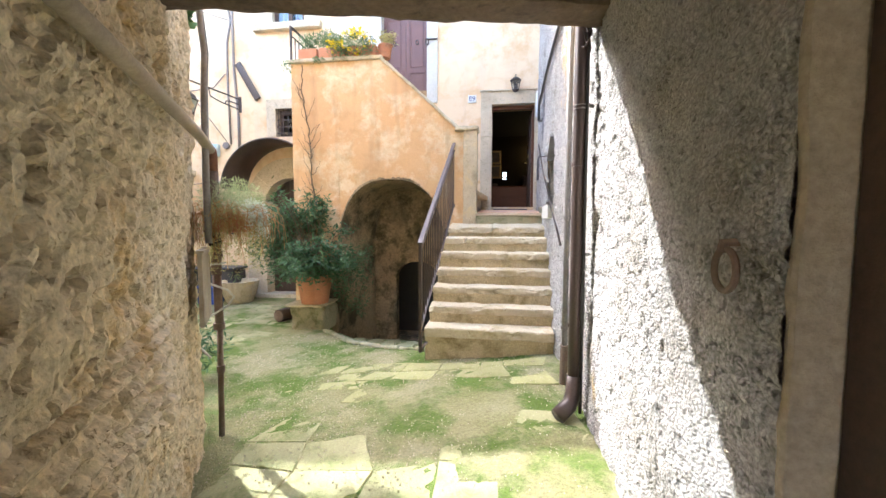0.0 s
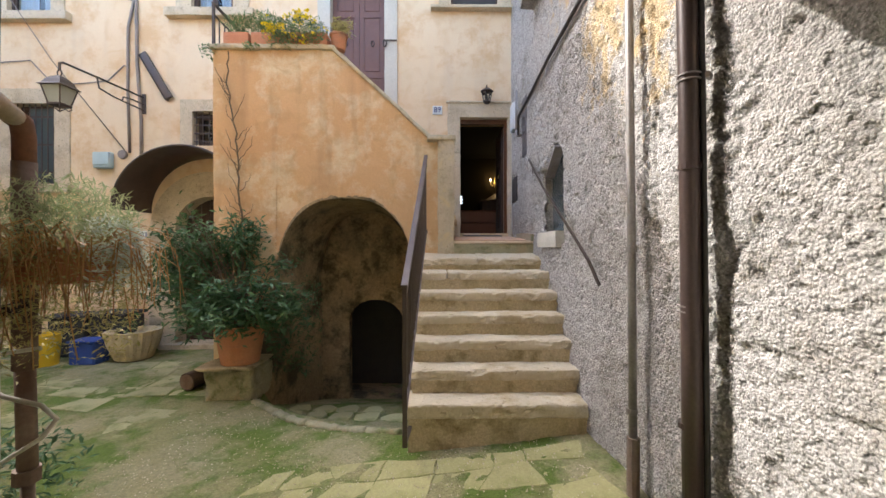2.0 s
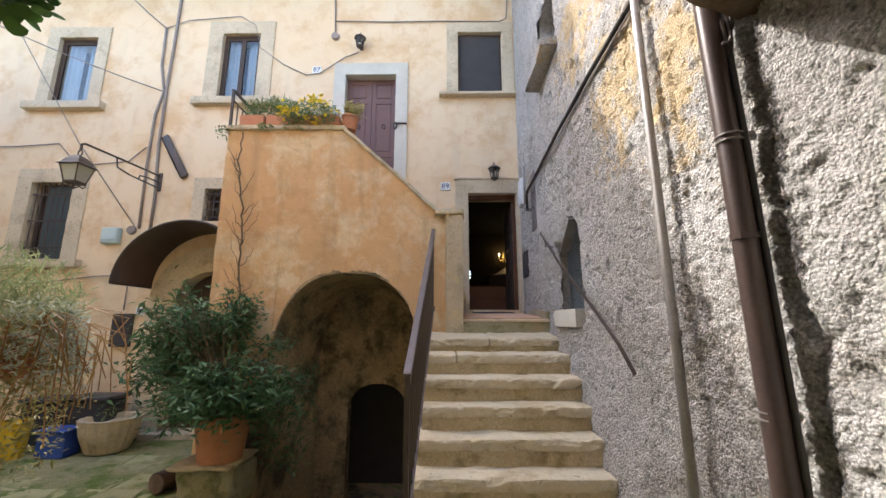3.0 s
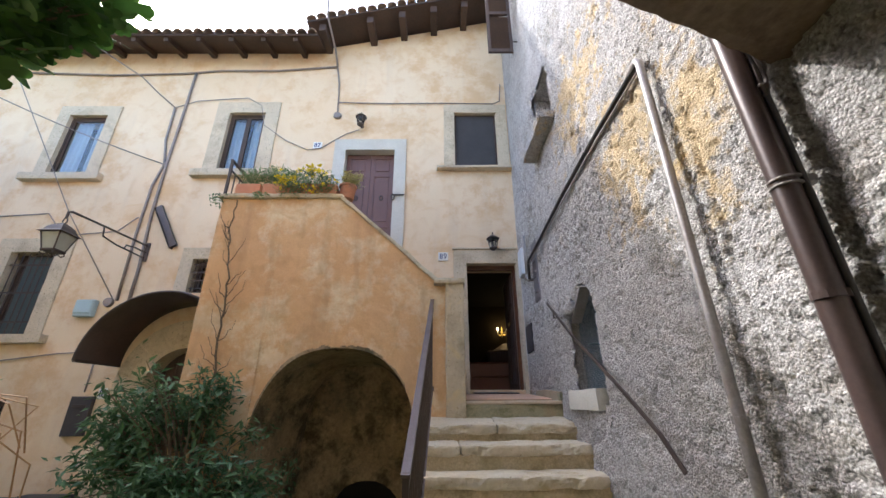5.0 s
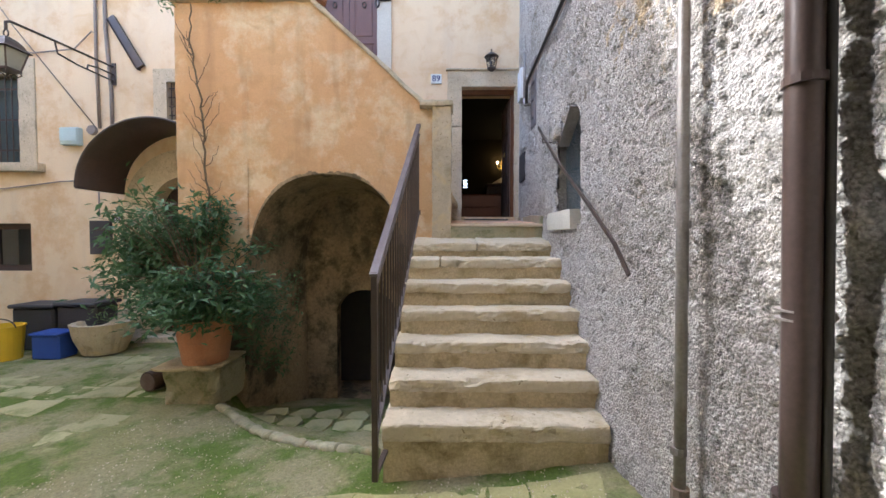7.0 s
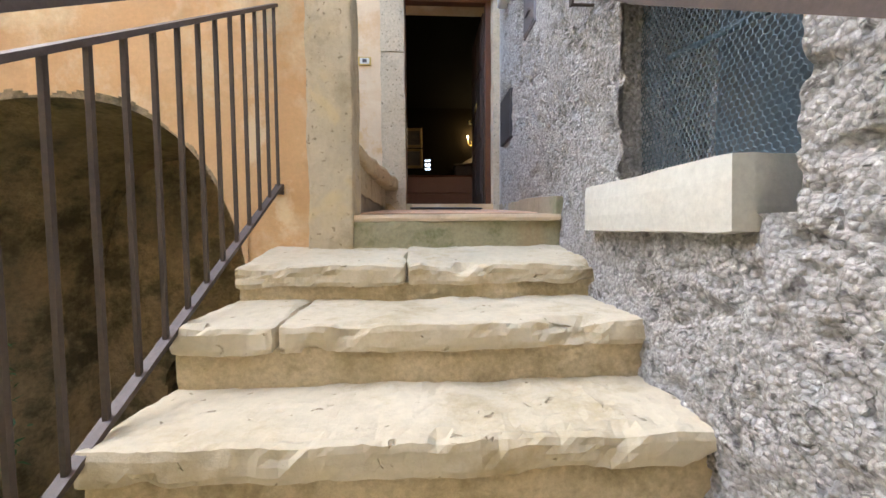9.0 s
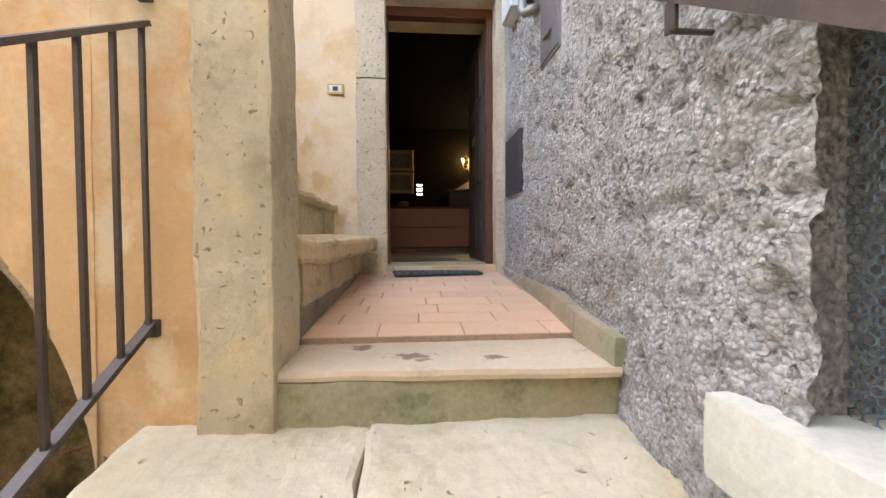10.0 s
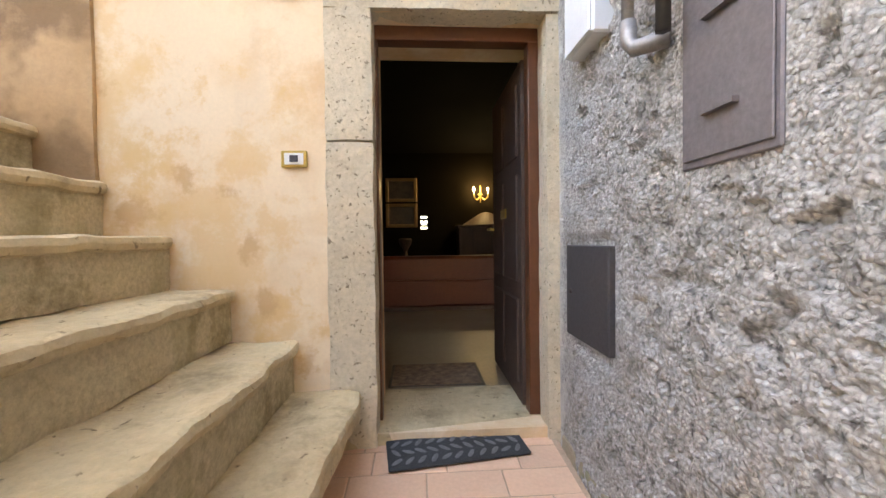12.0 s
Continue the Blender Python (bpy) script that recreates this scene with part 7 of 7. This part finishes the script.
for s in (-1, 1):
    part("arm", tube([(SX, 13.15, SZ - 0.02), (SX + s * 0.07, 13.08, SZ - 0.10), (SX + s * 0.13, 13.06, SZ - 0.04), (SX + s * 0.13, 13.06, SZ)], 0.009, 6), BRASS, sc)
    part("candle", tube([(SX + s * 0.13, 13.06, SZ), (SX + s * 0.13, 13.06, SZ + 0.07)], 0.011, 8), ENAMEL, sc)
    part("bulb", lathe([(0.008, 0.07), (0.016, 0.085), (0.012, 0.115), (0.002, 0.13)], 8, at=(SX + s * 0.13, 13.06, SZ)), BULB, sc)
part("spike", tube([(SX, 13.12, SZ - 0.14), (SX, 13.12, SZ + 0.16)], 0.010, 6), BRASS, sc)
lamp = new("sconce_light", bpy.data.lights.new("sconce_light", "POINT"))
lamp.data.energy, lamp.data.color, lamp.data.shadow_soft_size = 1.8, (1.0, 0.70, 0.32), 0.05
lamp.location = (SX, 12.98, SZ + 0.10)
rg = thing("rug", "small patterned brown rug inside the doorway", "rug")
part("woven_field", box(-0.16, 0.42, 8.46, 8.86, 1.662, 1.672, 0.003), material("rug_pile", (0.14, 0.08, 0.05), (0.30, 0.20, 0.12), 22, 80, 0.95, bump=0.3, third=(0.06, 0.04, 0.03), third_scale=18), rg)
part("border", box(-0.18, 0.44, 8.44, 8.88, 1.660, 1.666, 0.002), CANVAS, rg)

# ---- stones of the ground ----
def stone_slab(parent, x, y, rx, ry, h, seed, mat=FLAG, turn=0.0):
    r = random.Random(seed)
    n = r.randint(6, 8)
    bm = bmesh.new()
    pts = []
    for k in range(n):
        a = 2 * math.pi * (k + r.uniform(-0.25, 0.25)) / n
        c, s = math.cos(a), math.sin(a)
        q = max(abs(c), abs(s)) ** 0.6
        pts.append((rx * c / q * r.uniform(0.9, 1.08), ry * s / q * r.uniform(0.9, 1.08)))
    lo_ = [bm.verts.new((px_, py_, -0.06)) for px_, py_ in pts]
    hi_ = [bm.verts.new((px_, py_, 0.0)) for px_, py_ in pts]
    tp = [bm.verts.new((px_ * 0.94, py_ * 0.94, 0.008)) for px_, py_ in pts]
    for k in range(n):
        j = (k + 1) % n
        bm.faces.new((lo_[k], lo_[j], hi_[j], hi_[k]))
        bm.faces.new((hi_[k], hi_[j], tp[j], tp[k]))
    bm.faces.new(tp)
    ob = part("flagstone", bm, mat, parent)
    ob.location = (x, y, float(ground_z(np.array(x), np.array(y))) + h)
    ob.rotation_euler = (r.uniform(-0.02, 0.02), -0.10 if x > -2.0 else 0, turn + r.uniform(-0.15, 0.15))
    return ob


r2 = random.Random(21)


def paving(x0, x1, y0, y1, cw, ch, keep, gap, lift, seed, mat=FLAG):
    """Close-laid irregular flags: a jittered grid of slabs with open joints, kept where keep(x, y) holds."""
    r = random.Random(seed)
    nx, ny = int((x1 - x0) / cw), int((y1 - y0) / ch)
    pt = {(i, j): (x0 + (i + r.uniform(-0.22, 0.22)) * cw, y0 + (j + r.uniform(-0.18, 0.18)) * ch) for i in range(nx + 1) for j in range(ny + 1)}
    for i in range(nx):
        for j in range(ny):
            q = [pt[i, j], pt[i + 1, j], pt[i + 1, j + 1], pt[i, j + 1]]
            cx, cy = sum(p_[0] for p_ in q) / 4, sum(p_[1] for p_ in q) / 4
            if not keep(cx, cy):
                continue
            edge = []
            for (ax, ay), (bx, by) in zip(q, q[1:] + q[:1]):
                edge.append((ax, ay))
                for u in (0.33, 0.66):
                    edge.append((ax + (bx - ax) * u + r.uniform(-0.012, 0.012), ay + (by - ay) * u + r.uniform(-0.012, 0.012)))
            bm = bmesh.new()
            h = lift + r.uniform(-0.007, 0.005)
            tilt = (r.uniform(-0.015, 0.015), r.uniform(-0.015, 0.015))
            rings = []
            for inset, dz in ((gap * 0.5, -0.05), (gap * 0.5, -0.006), (gap * 0.5 + 0.006, 0.0)):
                ring = []
                for ex, ey in edge:
                    d = math.hypot(ex - cx, ey - cy)
                    k_ = max(0.1, 1 - inset / d)
                    x, y = cx + (ex - cx) * k_, cy + (ey - cy) * k_
                    ring.append(bm.verts.new((x - cx, y - cy, float(ground_z(np.array(x), np.array(y))) - float(ground_z(np.array(cx), np.array(cy))) + dz + tilt[0] * (x - cx) + tilt[1] * (y - cy))))
                rings.append(ring)
            m = len(edge)
            for a_, b_ in zip(rings, rings[1:]):
                for k in range(m):
                    bm.faces.new((a_[k], a_[(k + 1) % m], b_[(k + 1) % m], b_[k]))
            bm.faces.new(rings[-1])
            ob = part("flagstone", bm, mat, ground)
            ob.location = (cx, cy, float(ground_z(np.array(cx), np.array(cy))) + h)


paving(-2.4, 0.7, 3.15, 4.15, 0.36, 0.22, lambda x, y: ((x + 0.80) / 1.15) ** 4 + ((y - 3.66) / 0.44) ** 4 < 1, 0.001, 0.001, 31, YELLOWFLAG)
paving(-0.9, 0.75, 3.86, 4.1, 0.42, 0.24, lambda x, y: x < 0.5, 0.02, 0.014, 36, STEP)
paving(-2.2, 0.9, -1.5, 3.0, 0.46, 0.34, lambda x, y: x < 0.5 and x > -0.55 - 0.60 * max(0, y) and ((y < 2.55 + 0.3 * math.sin(x * 3)) or r2.random() < 0.15), 0.014, 0.004, 32)
paving(-8.0, -2.9, 4.2, 7.7, 0.48, 0.36, lambda x, y: y - 0.15 * x > 6.3 or r2.random() < 0.25, 0.02, -0.006, 33)
kb = thing("kerb", "pale worn stone kerb round the sunken vault floor", "kerb")


def kerb_at(u):
    x, y = -2.60 + 1.72 * u, 5.47 - 1.0 * u - 0.14 * math.sin(math.pi * u)
    return Vector((x, y, float(ground_z(np.array(x), np.array(y - 0.1))) + 0.008))


for u0, u1 in ((0.0, 0.21), (0.216, 0.46), (0.466, 0.66), (0.667, 0.82), (0.826, 1.0)):
    bm = tube([kerb_at(u0 + (u1 - u0) * i / 12) for i in range(13)], [0.046 + 0.012 * r2.uniform(-1, 1) for i in range(13)], 10)
    for v in bm.verts:
        c_ = float(ground_z(np.array(v.co.x), np.array(v.co.y - 0.1)))
        v.co.z = kerb_at((v.co.x + 2.60) / 1.72).z + (v.co.z - kerb_at((v.co.x + 2.60) / 1.72).z) * (0.55 if v.co.z > c_ else 1.4)
        v.co += Vector((0, 0, 0.012 * noise.noise(v.co * 14)))
    part("kerb_stone", bm, MOSSY, kb, smooth=True)
for k in range(9):
    stone_slab(ground, -2.25 + (k % 5) * 0.30, 5.55 + (k // 5) * 0.35 - 0.05 * (k % 5), 0.15, 0.14, 0.004, 720 + k)
# loose grit and fallen petals
bm = bmesh.new()
for k in range(4500):
    x, y = r2.uniform(-3.2, 0.5), r2.uniform(2.0, 5.2)
    if x < -1.0 and y > kerb_y(x) - 0.1:
        continue
    s = r2.uniform(0.003, 0.011)
    z = float(ground_z(np.array(x), np.array(y))) + 0.004
    v = [bm.verts.new((x + s * r2.uniform(0.5, 1) * math.cos(a), y + s * math.sin(a), z)) for a in (0, 2.1, 4.2)]
    t_ = bm.verts.new((x, y, z + s * 0.9))
    for i in range(3):
        bm.faces.new((v[i], v[(i + 1) % 3], t_))
gr = part("grit", bm, STEP)
tagged(gr, "loose pale grit and bits on the mossy ground", "grit", kind="stuff")
